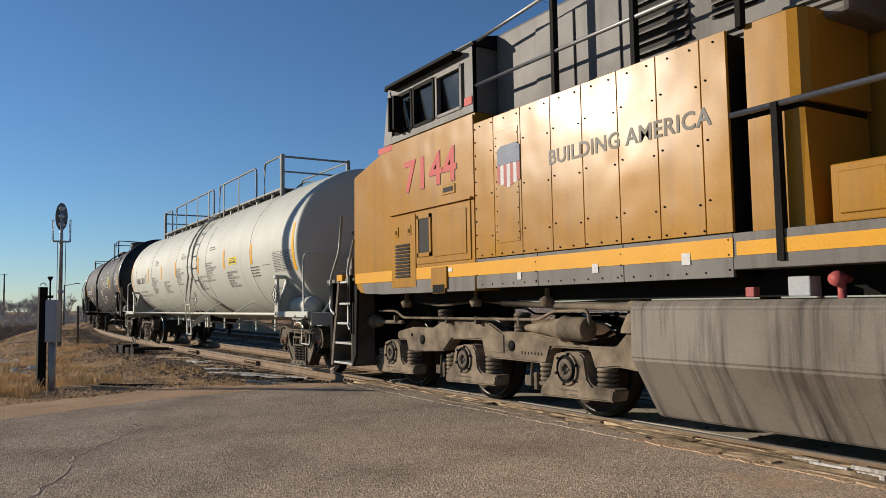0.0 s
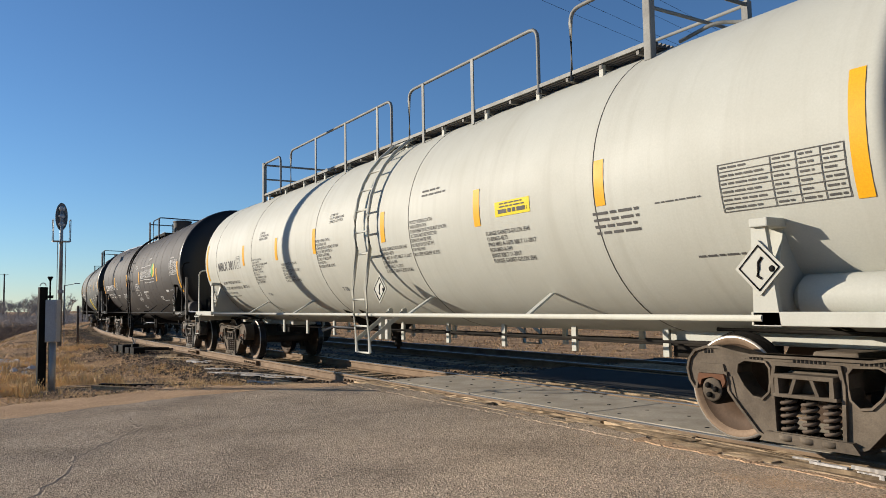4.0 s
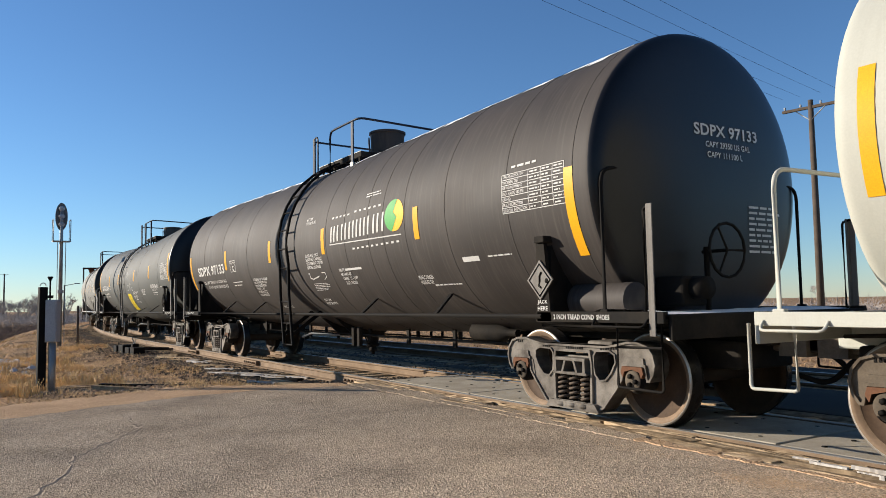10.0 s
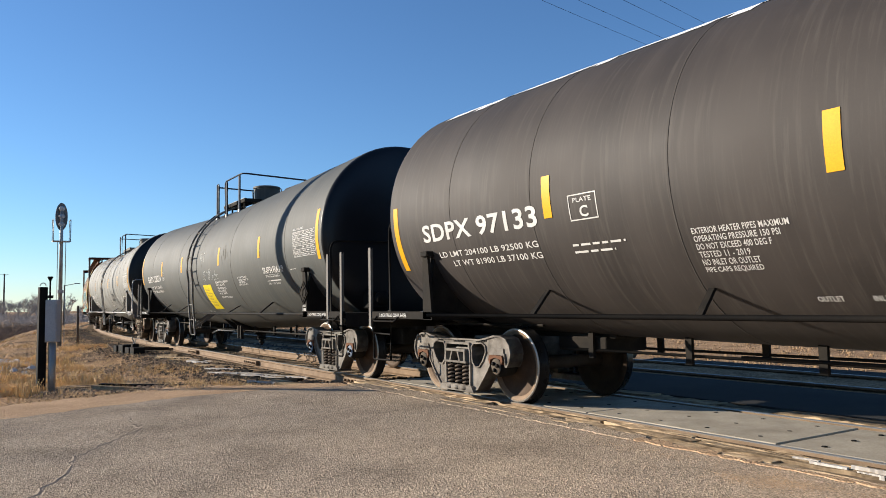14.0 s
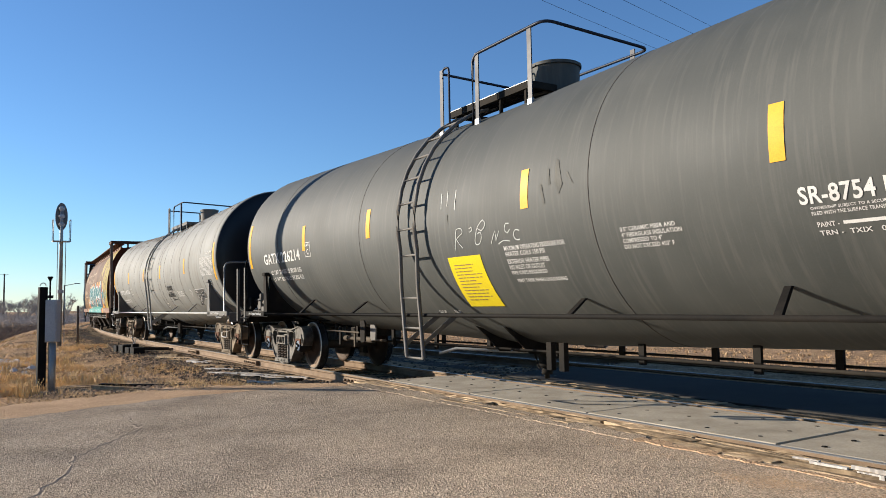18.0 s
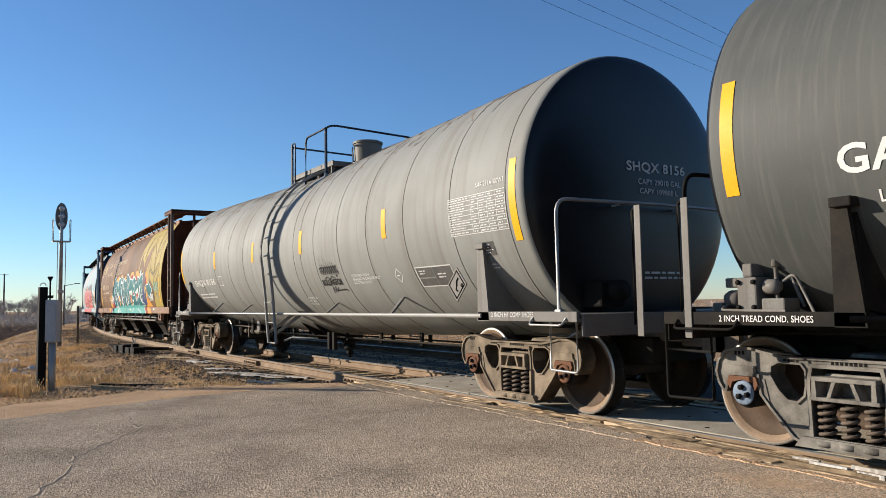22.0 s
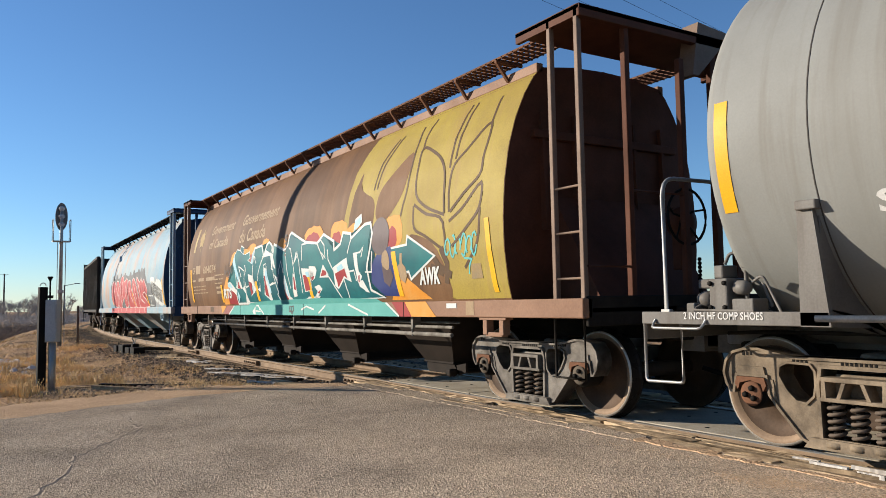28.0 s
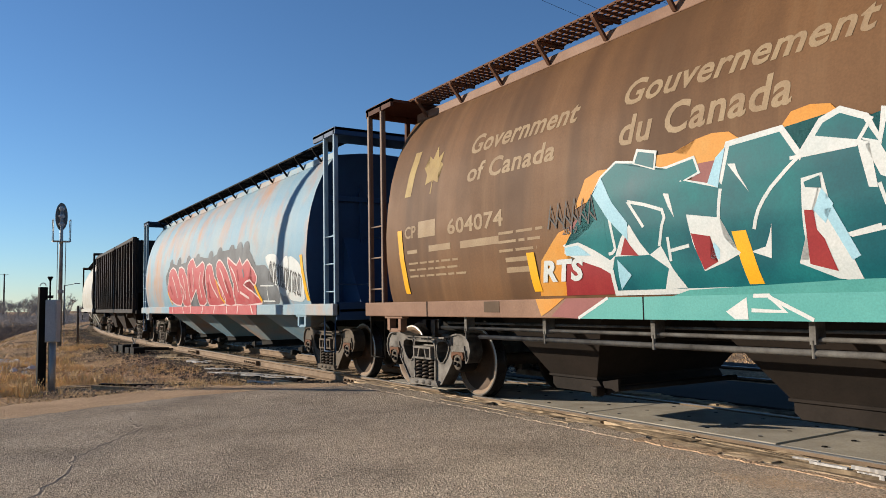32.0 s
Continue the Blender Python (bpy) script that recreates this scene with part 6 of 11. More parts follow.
def add_loco_truck(car, tx):
    mat = M["truck_pale"]
    bm = bmesh.new()
    box(bm, -2.6, 2.6, -0.5, 0.5, 0.62, 0.95, 0.04)
    t = part("truck", bm, M["dark"], car, "three-axle truck dusted with sand")
    t.matrix_basis = pose(tx, 0, 0)
    for s in (-1, 1):
        bm = bmesh.new()
        up = [(-1.91, 0.86), (-1.47, 0.93), (-0.89, 0.93), (-0.66, 1.02), (-0.5, 1.045), (0.32, 1.05), (0.50, 1.02), (0.74, 0.915), (1.35, 0.92), (1.77, 0.86), (2.25, 0.80), (2.66, 0.80), (2.86, 0.98), (3.14, 0.98), (3.14, 0.56)]
        dn = [(2.70, 0.60), (2.36, 0.56), (2.28, 0.76), (1.66, 0.76), (1.58, 0.57), (0.80, 0.58), (0.38, 0.58), (0.32, 0.80), (-0.38, 0.79), (-0.60, 0.62), (-0.97, 0.60), (-1.58, 0.57), (-1.64, 0.74), (-1.91, 0.74)]
        prism(bm, up + dn, "y", s * 0.98, s * 1.18)
        bmesh.ops.bevel(bm, geom=[e for e in bm.edges if e.is_manifold and e.calc_face_angle(0) > 0.5], offset=0.02, segments=2, affect="EDGES")
        part("side_frame", bm, mat, t)
        # raised pad with cast figures
        bm = bmesh.new()
        box(bm, 0.52, 0.80, *sorted((s * 1.17, s * 1.192)), 0.66, 0.88, 0.008)
        part("cast_pad", bm, mat, t)
        bm = bmesh.new()
        for k in range(7):
            box(bm, 1.12 + 0.06 * k, 1.15 + 0.06 * k, *sorted((s * 1.178, s * 1.19)), 0.665, 0.695)
        tagged(part("cast_figures", bm, mat, t), kind="stuff")
        # Holes are flat dark discs; their inner shade is in the colour.
        for x, z, r in ((-1.16, 0.76, 0.07), (0.95, 0.75, 0.066), (-1.46, 0.82, 0.025)):
            bm = bmesh.new()
            lathe(bm, [(s * 1.181, 0.0001), (s * 1.181, r), (s * 1.186, r), (s * 1.186, 0.0001)], "y", (x, 0, z), 18)
            part("frame_hole", bm, M["dark"], t)
        for ax in (-2.0, 0.0, 2.0):
            bm = bmesh.new()
            prism(bm, [(ax - 0.21, 0.70), (ax, 0.735), (ax + 0.20, 0.73), (ax + 0.27, 0.68), (ax + 0.31, 0.46), (ax + 0.38, 0.395), (ax + 0.70, 0.38), (ax + 0.67, 0.255), (ax - 0.48, 0.22), (ax - 0.45, 0.33), (ax - 0.30, 0.45)], "y", s * 1.02, s * 1.24)
            bmesh.ops.bevel(bm, geom=[e for e in bm.edges if e.is_manifold and e.calc_face_angle(0) > 0.5], offset=0.018, segments=2, affect="EDGES")
            part("journal_box", bm, mat, t)
            bm = bmesh.new()
            lathe(bm, [(s * 1.235, 0.0001), (s * 1.235, 0.175), (s * 1.258, 0.175), (s * 1.258, 0.152), (s * 1.242, 0.148), (s * 1.242, 0.118), (s * 1.266, 0.112), (s * 1.27, 0.06), (s * 1.262, 0.055), (s * 1.262, 0.0001)], "y", (ax, 0, 0.545), 28, [0, 0, 0, 2, 2, 2, 1, 1, 2])
            for k in range(6):
                a = math.pi / 3 * k + 0.3
                lathe(bm, [(s * 1.24, 0.0001), (s * 1.24, 0.016), (s * 1.27, 0.016), (s * 1.27, 0.0001)], "y", (ax + 0.165 * math.cos(a), 0, 0.545 + 0.165 * math.sin(a)), 6, 2)
            for k in range(3):
                a = 2.094 * k
                lathe(bm, [(s * 1.262, 0.0001), (s * 1.262, 0.02), (s * 1.276, 0.018), (s * 1.276, 0.0001)], "y", (ax + 0.05 * math.cos(a), 0, 0.545 + 0.05 * math.sin(a)), 6, 1)
            part("bearing_cover", bm, [mat, M["truck"], M["dark"]], t)
            bm = bmesh.new()
            for k in range(9):
                box(bm, ax - 0.14 + 0.034 * k, ax - 0.12 + 0.034 * k, *sorted((s * 1.238, s * 1.243)), 0.315, 0.33)
            for k in range(4):
                box(bm, ax + 0.02 + 0.036 * k, ax + 0.042 + 0.036 * k, *sorted((s * 1.238, s * 1.243)), 0.265, 0.285)
            tagged(part("cast_marks", bm, M["truck"], t), kind="stuff")
            for off in (-0.45, 0.47):
                bm = bmesh.new()
                for k in range(4):
                    tube(bm, [(ax + off + 0.088 * math.cos(q * math.pi / 8), s * 1.10 + 0.088 * math.sin(q * math.pi / 8), 0.405 + 0.052 * k) for q in range(16)], 0.025, 6, True)
                lathe(bm, [(0.36, 0.05), (0.60, 0.05)], "z", (ax + off, s * 1.10, 0), 10)
                part("coil_spring", bm, mat, t)
            bm = bmesh.new()
            rod(bm, (ax - 0.86, s * 1.08, 0.36), (ax - 0.50, s * 1.10, 0.33), 0.03, 8)
            box(bm, ax - 0.84, ax - 0.72, *sorted((s * 1.02, s * 1.16)), 0.30, 0.42, 0.01)
            box(bm, ax - 0.70, ax - 0.64, *sorted((s * 1.0, s * 1.14)), 0.26, 0.46, 0.01)
            rod(bm, (ax - 0.78, s * 1.12, 0.30), (ax - 0.74, s * 1.12, 0.56), 0.016, 6)
            part("brake_link", bm, M["truck"], t)
        # brake cylinders with their push rods
        bm = bmesh.new()
        lathe(bm, [(-2.88, 0.0001), (-2.88, 0.10), (-2.85, 0.112), (-2.60, 0.112), (-2.56, 0.07), (-2.48, 0.06), (-2.44, 0.085), (-2.40, 0.05), (-2.36, 0.03), (-1.70, 0.03), (-1.70, 0.0001)], "x", (0, s * 1.2, 1.0), 20)
        part("brake_cylinder", bm, mat, t, smooth=True)
        bm = bmesh.new()
        lathe(bm, [(2.33, 0.0001), (2.33, 0.118), (2.30, 0.13), (2.02, 0.13), (2.0, 0.142), (1.97, 0.142), (1.95, 0.125), (1.72, 0.085), (1.42, 0.05), (1.30, 0.035), (1.30, 0.0001)], "x", (0, s * 1.22, 0.975), 24)
        part("brake_cylinder", bm, mat, t, smooth=True)
        bm = bmesh.new()
        tube(bm, bent([(-2.38, s * 1.24, 1.17), (-1.82, s * 1.24, 1.17), (-1.60, s * 1.24, 1.07), (1.56, s * 1.24, 1.07), (1.80, s * 1.24, 1.165), (2.36, s * 1.24, 1.17), (2.37, s * 1.24, 1.01)], 0.08), 0.019, 6)
        part("brake_pipe", bm, mat, t)
        for x in (-1.86, -0.4, 0.3, 1.18):
            bm = bmesh.new()
            box(bm, x - 0.02, x + 0.02, *sorted((s * 1.18, s * 1.26)), 1.0, 1.10, 0.006)
            part("pipe_clip", bm, M["truck"], t)
        bm = bmesh.new()
        lathe(bm, [(0.95, 0.0001), (0.95, 0.2), (1.0, 0.19), (1.15, 0.12), (1.3, 0.11), (1.3, 0.0001)], "z", (2.9, s * 1.05, 0), 18)
        part("traction_mount", bm, mat, t, smooth=True)
        for mx, mz in ((-0.72, 0.96), (1.02, 0.92)):
            bm = bmesh.new()
            for k in range(5):
                lathe(bm, [(mz + 0.045 * k, 0.0001), (mz + 0.045 * k, 0.105), (mz + 0.028 + 0.045 * k, 0.105), (mz + 0.045 + 0.045 * k, 0.085), (mz + 0.045 + 0.045 * k, 0.0001)], "z", (mx, s * 1.06, 0), 16)
            part("rubber_mount", bm, M["truck"], t)
    bm = bmesh.new()
    R = 0.545
    for s in (1, -1):
        prof = [(0.62, 0.0001), (0.62, 0.16), (0.70, R - 0.1), (0.655, R - 0.07), (0.655, R + 0.02), (0.69, R + 0.012), (0.70, R), (0.80, R - 0.006), (0.806, R - 0.07), (0.765, R - 0.09), (0.735, 0.2), (0.82, 0.15), (0.82, 0.0001)]
        lathe(bm, [(s * a, r) for a, r in prof], "y", seg=40, mi=[0, 0, 0, 0, 1, 1, 1, 1, 0, 0, 0, 0])
    lathe(bm, [(-1.0, 0.09), (1.0, 0.09)], "y", seg=14)
    bmesh.ops.recalc_face_normals(bm, faces=bm.faces[:])
    me = None
    for ax in (-2.0, 0.0, 2.0):
        if me is None:
            w = part("wheelset", bm, [M["wheel"], M["tread_dark"]], t)
            me = w.data
        else:
            w = new("wheelset", me)
            w.parent = t
        w.matrix_basis = pose(ax, 0, R)
        WHEELS.append((w, ax, R))


def rivets(car, pts, y, r=0.011, mat=None):
    bm = bmesh.new()
    for x, z in pts:
        lathe(bm, [(y + 0.002, r), (y - 0.008, r * 0.7), (y - 0.010, 0.0001)], "y", (x, 0, z), 6)
    return tagged(part("bolts", bm, mat or M["dark"], car), kind="stuff")


def locomotive():
    half = 6.4
    car = start_car("locomotive", -2.05, half, "yellow and grey diesel locomotive, grimy, cab end towards the cars", "locomotive")
    W = 1.56
    # nose and cab, full width
    bm = bmesh.new()
    prism(bm, [(-8.86, 1.62), (-8.6, 1.46), (-7.9, 1.42), (-5.45, 1.42), (-5.45, 3.60), (-7.57, 3.60), (-8.83, 3.30)], "y", -W, W)
    bmesh.ops.bevel(bm, geom=[e for e in bm.edges if abs(e.verts[0].co.y - e.verts[1].co.y) < 0.01 and e.verts[0].co.z > 1.5 and e.verts[1].co.z > 1.5], offset=0.035, segments=2, affect="EDGES")
    part("nose", bm, M["yellow"], car)
    # cab shell: slanted windscreen, side posts, roof
    zb, zt = 3.60, 4.48
    for s in (-1, 1):
        y0, y1 = sorted((s * (W - 0.07), s * (W - 0.01)))
        for word, pts in (("cab_post", [(-7.80, zb), (-7.55, zb), (-7.50, 4.25), (-7.62, zt)]), ("cab_post", [(-5.62, zb), (-5.44, zb), (-5.44, zt), (-5.62, zt)]), ("window_ledge", [(-7.55, zb), (-5.62, zb), (-5.62, 3.70), (-7.55, 3.70)]), ("roof_edge", [(-7.55, 4.26), (-5.62, 4.26), (-5.62, zt), (-7.62, zt)])):
            bm = bmesh.new()
            prism(bm, pts, "y", y0, y1)
            part(word, bm, M["loco_grey"], car)
    bm = bmesh.new()
    box(bm, -5.50, -5.44, -W + 0.02, W - 0.02, zb, zt)
    part("cab_back_wall", bm, M["loco_grey"], car)
    bm = bmesh.new()
    prism(bm, [(-7.78, zb), (-7.72, zb), (-7.56, zt), (-7.62, zt)], "y", -W + 0.1, W - 0.1)
    part("windscreen", bm, M["glass"], car)
    bm = bmesh.new()
    prism(bm, [(-W + 0.0, 4.46), (-1.36, 4.56), (-0.9, 4.66), (0.9, 4.66), (1.36, 4.56), (W, 4.46), (W, 4.42), (-W, 4.42)], "x", -7.74, -5.40)
    part("cab_roof", bm, M["dark"], car)
    for s in (-1, 1):
        for x0, x1 in ((-7.40, -6.95), (-6.88, -6.36), (-6.28, -5.70)):
            bm = bmesh.new()
            prism(bm, [(s * (W - 0.12), 3.70), (s * (W - 0.135), 3.70), (s * (W - 0.065), 4.26), (s * (W - 0.05), 4.26)], "x", x0, x1)
            wnd = part("side_window", bm, M["glass"], car)
            bm = bmesh.new()
            for a, b, c, d in ((x0, x1, 3.69, 3.73), (x0, x1, 4.22, 4.27), (x0 - 0.02, x0 + 0.02, 3.7, 4.26), (x1 - 0.02, x1 + 0.02, 3.7, 4.26)):
                box(bm, a, b, *sorted((s * (W - 0.06), s * (W + 0.004))), c, d)
            part("window_frame", bm, M["dark"] if x0 < -6.8 else M["loco_grey"], wnd)
        bm = bmesh.new()
        prism(bm, [(-7.46, 4.36), (-5.66, 4.36), (-5.66, 4.40), (-7.46, 4.40)], "y", s * (W - 0.02), s * (W + 0.14))
        box(bm, -7.34, -7.30, *sorted((s * W, s * (W + 0.16))), 3.72, 4.2)
        box(bm, -7.2, -7.16, *sorted((s * W, s * (W + 0.16))), 3.72, 4.2)
        part("window_awning", bm, M["dark"], car)
        # red nose band
        bm = bmesh.new()
        box(bm, -7.95, -7.52, *sorted((s * W, s * (W + 0.004))), 3.50, 3.585)
        part("red_band", bm, M["red"], car)
        bm = bmesh.new()
        box(bm, -5.62, -5.455, *sorted((s * (W - 0.012), s * (W + 0.001))), 3.70, 3.80)
        part("red_band", bm, M["red"], car)
    # equipment cabinet: panels with open joints over a dark core
    bm = bmesh.new()
    box(bm, -5.43, -1.83, -W + 0.03, W - 0.03, 1.44, 3.42)
    part("cabinet_core", bm, M["dark"], car)
    joints = [-5.43, -5.03, -4.52, -4.01, -3.53, -3.04, -2.56, -2.08, -1.82]
    for s in (-1, 1):
        for a, b in zip(joints, joints[1:]):
            bm = bmesh.new()
            box(bm, a + 0.004, b - 0.004, *sorted((s * (W - 0.03), s * W)), 1.80, 3.44, 0.004)
            part("panel", bm, M["yellow"], car)
        for a, b in ((-5.43, -4.27), (-4.27, -3.02), (-3.02, -1.83)):
            bm = bmesh.new()
            box(bm, a + 0.004, b - 0.004, *sorted((s * (W - 0.03), s * (W + 0.004))), 1.44, 1.79, 0.004)
            part("sill_panel", bm, M["loco_grey"], car)
    bm = bmesh.new()
    box(bm, -4.99, -4.56, -W - 0.006, -W + 0.02, 1.95, 3.24, 0.004)
    part("access_door", bm, M["yellow"], car)
    pts = []
    for x in joints[1:-1]:
        for z in (2.05, 2.55, 3.05):
            pts += [(x - 0.05, z), (x + 0.05, z + 0.03)]
    pts += [(x, 3.38) for x in np.arange(-5.3, -1.9, 0.24)] + [(x, 1.83) for x in np.arange(-5.3, -1.9, 0.2)] + [(x, 1.485) for x in np.arange(-5.3, -1.9, 0.2)]
    pts += [(-5.40, z) for z in np.arange(1.6, 3.5, 0.16)] + [(-4.97, z) for z in np.arange(1.98, 3.3, 0.17)] + [(-4.58, z) for z in np.arange(1.98, 3.3, 0.17)]
    pts += [(-1.87, z) for z in np.arange(1.5, 1.8, 0.12)] + [(-4.3, z) for z in (1.5, 1.6, 1.7)] + [(-3.05, z) for z in (1.5, 1.6, 1.7)]
    rivets(car, pts, -W - 0.002)
    # golden stripe
    bm = bmesh.new()
    box(bm, -8.78, -1.83, -W - 0.008, -W - 0.0045, 1.60, 1.755)
    box(bm, -1.80, 10.3, -W - 0.004, -W - 0.0005, 1.61, 1.72)
    box(bm, -8.78, 10.3, W + 0.005, W + 0.008, 1.60, 1.755)
    part("stripe", bm, M["stripe"], car, "golden stripe along the sill")
    bm = bmesh.new()
    prism(bm, [(-8.56, 1.595), (-8.45, 1.44), (-7.85, 1.42), (-5.46, 1.42), (-5.46, 1.595)], "y", -W - 0.007, -W - 0.0035)
    part("grey_skirt", bm, M["loco_grey"], car)
    # upper hood, set back, with grilles
    bm = bmesh.new()
    box(bm, -5.43, -1.0, -1.20, 1.20, 3.40, 4.60, 0.04)
    part("upper_hood", bm, M["loco_grey"], car)
    for x0, x1, z0, z1 in ((-3.1, -2.45, 3.62, 4.35), (-2.2, -1.75, 3.72, 4.35)):
        bm = bmesh.new()
        box(bm, x0, x1, -1.215, -1.205, z0, z1)
        g = part("grille", bm, M["louvre"], car)
        for z in np.arange(z0 + 0.04, z1, 0.1):
            bm = bmesh.new()
            prism(bm, [(-1.215, z), (-1.26, z - 0.03), (-1.26, z - 0.02), (-1.215, z + 0.015)], "x", x0, x1)
            part("slat", bm, M["loco_grey"], g)
    for x0, x1 in ((-4.62, -4.36), (-4.32, -3.98), (-3.94, -3.3)):
        bm = bmesh.new()
        box(bm, x0, x1, -1.222, -1.202, 3.56, 4.42, 0.006)
        part("hood_door", bm, M["loco_grey"], car)
    bm = bmesh.new()
    box(bm, -5.42, -1.0, -1.24, -1.2, 3.50, 3.52)
    part("hood_ledge", bm, M["loco_grey"], car)
    bm = bmesh.new()
    box(bm, -5.42, -1.0, -1.24, -1.2, 3.56, 3.58)
    part("hood_ledge", bm, M["loco_grey"], car)
    # handrail on the cabinet's ledge
    bm = bmesh.new()
    rod(bm, (-5.5, -W + 0.06, 3.93), (-0.2, -W + 0.06, 3.88), 0.022, 8)
    rod(bm, (-5.5, -W + 0.06, 4.47), (-3.6, -W + 0.06, 4.60), 0.02, 8)
    hr = part("ledge_handrail", bm, M["galv"], car)
    for x, zt2 in ((-3.98, 4.55), (-2.85, 4.1), (-1.72, 4.1)):
        bm = bmesh.new()
        box(bm, x - 0.025, x + 0.025, -W + 0.03, -W + 0.10, 3.44, zt2)
        part("post", bm, M["dark"], hr)
    # hood behind the cabinet: rounded blower housing, recess, long hood
    bm = bmesh.new()
    prism(bm, [(-1.71, -0.6), (-1.71, -1.47), (-1.34, -1.47), (-1.26, -1.45), (-1.21, -1.39), (-1.20, -1.30), (-1.20, -0.6)], "z", 2.74, 3.46)
    part("blower_housing", bm, M["yellow"], car)
    bm = bmesh.new()
    prism(bm, [(-1.71, -0.6), (-1.71, -1.47), (-1.27, -1.47), (-1.235, -1.455), (-1.235, -0.6)], "z", 1.79, 2.69)
    for v in bm.verts:
        if v.co.x > -1.25 and v.co.z < 2.0:
            v.co.x += 0.035
    part("blower_door", bm, M["yellow"], car, "yellow sheet door with a bent edge")
    bm = bmesh.new()
    box(bm, -1.69, -1.24, -1.44, -0.6, 2.68, 2.75)
    part("blower_joint", bm, M["dark"], car)
    bm = bmesh.new()
    box(bm, -1.80, 10.0, -0.5, 0.5, 1.76, 4.5, 0.05)
    part("engine_hood", bm, M["yellow"], car)
    bm = bmesh.new()
    box(bm, -0.95, 10.0, -1.0, 1.0, 3.72, 4.55, 0.05)
    part("radiator_hood", bm, M["yellow"], car)
    for x, z in ((-1.02, 3.0), (-1.02, 2.2)):
        bm = bmesh.new()
        tube(bm, [(x, -0.52, z), (x, -0.60, z), (x + 0.01, -0.60, z - 0.12), (x + 0.02, -0.53, z - 0.15)], 0.012, 6)
        part("grab_handle", bm, M["galv"], car)
    bm = bmesh.new()
    box(bm, -1.0, 10.0, -1.0, 1.0, 3.66, 3.70)
    part("red_trim", bm, M["red"], car)
    # tool box on the walkway with a square hatch
    bm = bmesh.new()
    box(bm, -1.06, 0.9, -1.47, -1.0, 1.80, 2.22, 0.012)
    tb = part("walkway_locker", bm, M["yellow"], car)
    bm = bmesh.new()
    box(bm, -1.0, -0.66, -1.482, -1.470, 1.86, 2.16, 0.008)
    part("hatch", bm, M["yellow"], tb)
    bm = bmesh.new()
    box(bm, -1.84, 10.4, -W, W, 1.50, 1.79, 0.006)
    part("walkway", bm, M["loco_grey"], car)
    # walkway handrail
    bm = bmesh.new()
    tube(bm, bent([(-1.98, -W + 0.03, 2.74), (10.2, -W + 0.03, 2.76)], 0.1), 0.024, 10)
    wr = part("walkway_handrail", bm, M["galv"], car)
    for x in np.arange(-1.41, 10.3, 1.9):
        bm = bmesh.new()
        prism(bm, [(x - 0.03, 1.55), (x + 0.03, 1.55), (x + 0.025, 2.75), (x - 0.025, 2.75)], "y", -W - 0.02, -W + 0.05)
        part("post", bm, M["dark"], wr)
    # underframe and fuel tank
    bm = bmesh.new()
    box(bm, -7.8, 10.3, -1.2, 1.2, 1.28, 1.50)
    part("underframe", bm, M["dark"], car)
    bm = bmesh.new()
    prism(bm, [(-1.50, 1.26), (1.50, 1.26), (1.56, 1.20), (1.56, 0.74), (1.22, 0.19), (-1.22, 0.19), (-1.56, 0.74), (-1.56, 1.20)], "x", -2.98, 3.2)
    bmesh.ops.bevel(bm, geom=bm.edges[:], offset=0.02, segments=2, affect="EDGES")
    part("fuel_tank", bm, M["fuel"], car, "grey fuel tank with dark fuel streaks")
    bm = bmesh.new()
    box(bm, -1.45, -1.27, -1.45, -1.3, 1.28, 1.43, 0.01)
    part("gauge_box", bm, M["cabinet"], car)
    bm = bmesh.new()
    lathe(bm, [(-1.50, 0.0001), (-1.50, 0.045), (-1.45, 0.06), (-1.36, 0.035), (-1.3, 0.03)], "y", (-1.06, 0, 1.40), 14)
    rod(bm, (-1.06, -1.4, 1.26), (-1.06, -1.4, 1.40), 0.03, 8)
    part("filler_cap", bm, M["pink"], car, "faded red fuel filler cap")
    bm = bmesh.new()
    box(bm, -1.80, -1.72, -1.48, -1.40, 1.28, 1.36, 0.008)
    part("emergency_button", bm, M["pink"], car)
    # cab side doors, louvres, vents on the near side
    bm = bmesh.new()
    box(bm, -7.55, -6.86, -W - 0.014, -W + 0.01, 1.50, 2.50, 0.006)
    door = part("nose_door", bm, M["yellow"], car)
    for k in range(10):
        z = 1.66 + 0.048 * k
        bm = bmesh.new()
        prism(bm, [(-W - 0.014, z), (-W - 0.034, z - 0.018), (-W - 0.034, z - 0.012), (-W - 0.014, z + 0.014)], "x", -7.42, -7.02)
        part("louvre", bm, M["louvre"], door)
    for x in (-7.38, -7.02):
        bm = bmesh.new()
        box(bm, x - 0.05, x + 0.05, -W - 0.024, -W - 0.012, 2.22, 2.36, 0.006)
        box(bm, x - 0.02, x + 0.02, -W - 0.034, -W - 0.022, 2.25, 2.31, 0.006, 1)
        part("latch", bm, [M["yellow"], M["dark"]], door)
    bm = bmesh.new()
    box(bm, -6.84, -5.52, -W - 0.014, -W + 0.01, 1.80, 2.52, 0.006)
    d2 = part("electrical_door", bm, M["yellow"], car)
    bm = bmesh.new()
    box(bm, -6.76, -6.46, -W - 0.022, -W - 0.012, 1.94, 2.42)
    part("mesh_grille", bm, M["louvre"], d2)
    bm = bmesh.new()
    for a, b, c, d in ((-6.79, -6.43, 1.90, 1.95), (-6.79, -6.43, 2.41, 2.46), (-6.79, -6.75, 1.9, 2.46), (-6.47, -6.43, 1.9, 2.46)):
        box(bm, a, b, -W - 0.032, -W - 0.012, c, d)
    part("grille_frame", bm, M["yellow"], d2)
    bm = bmesh.new()
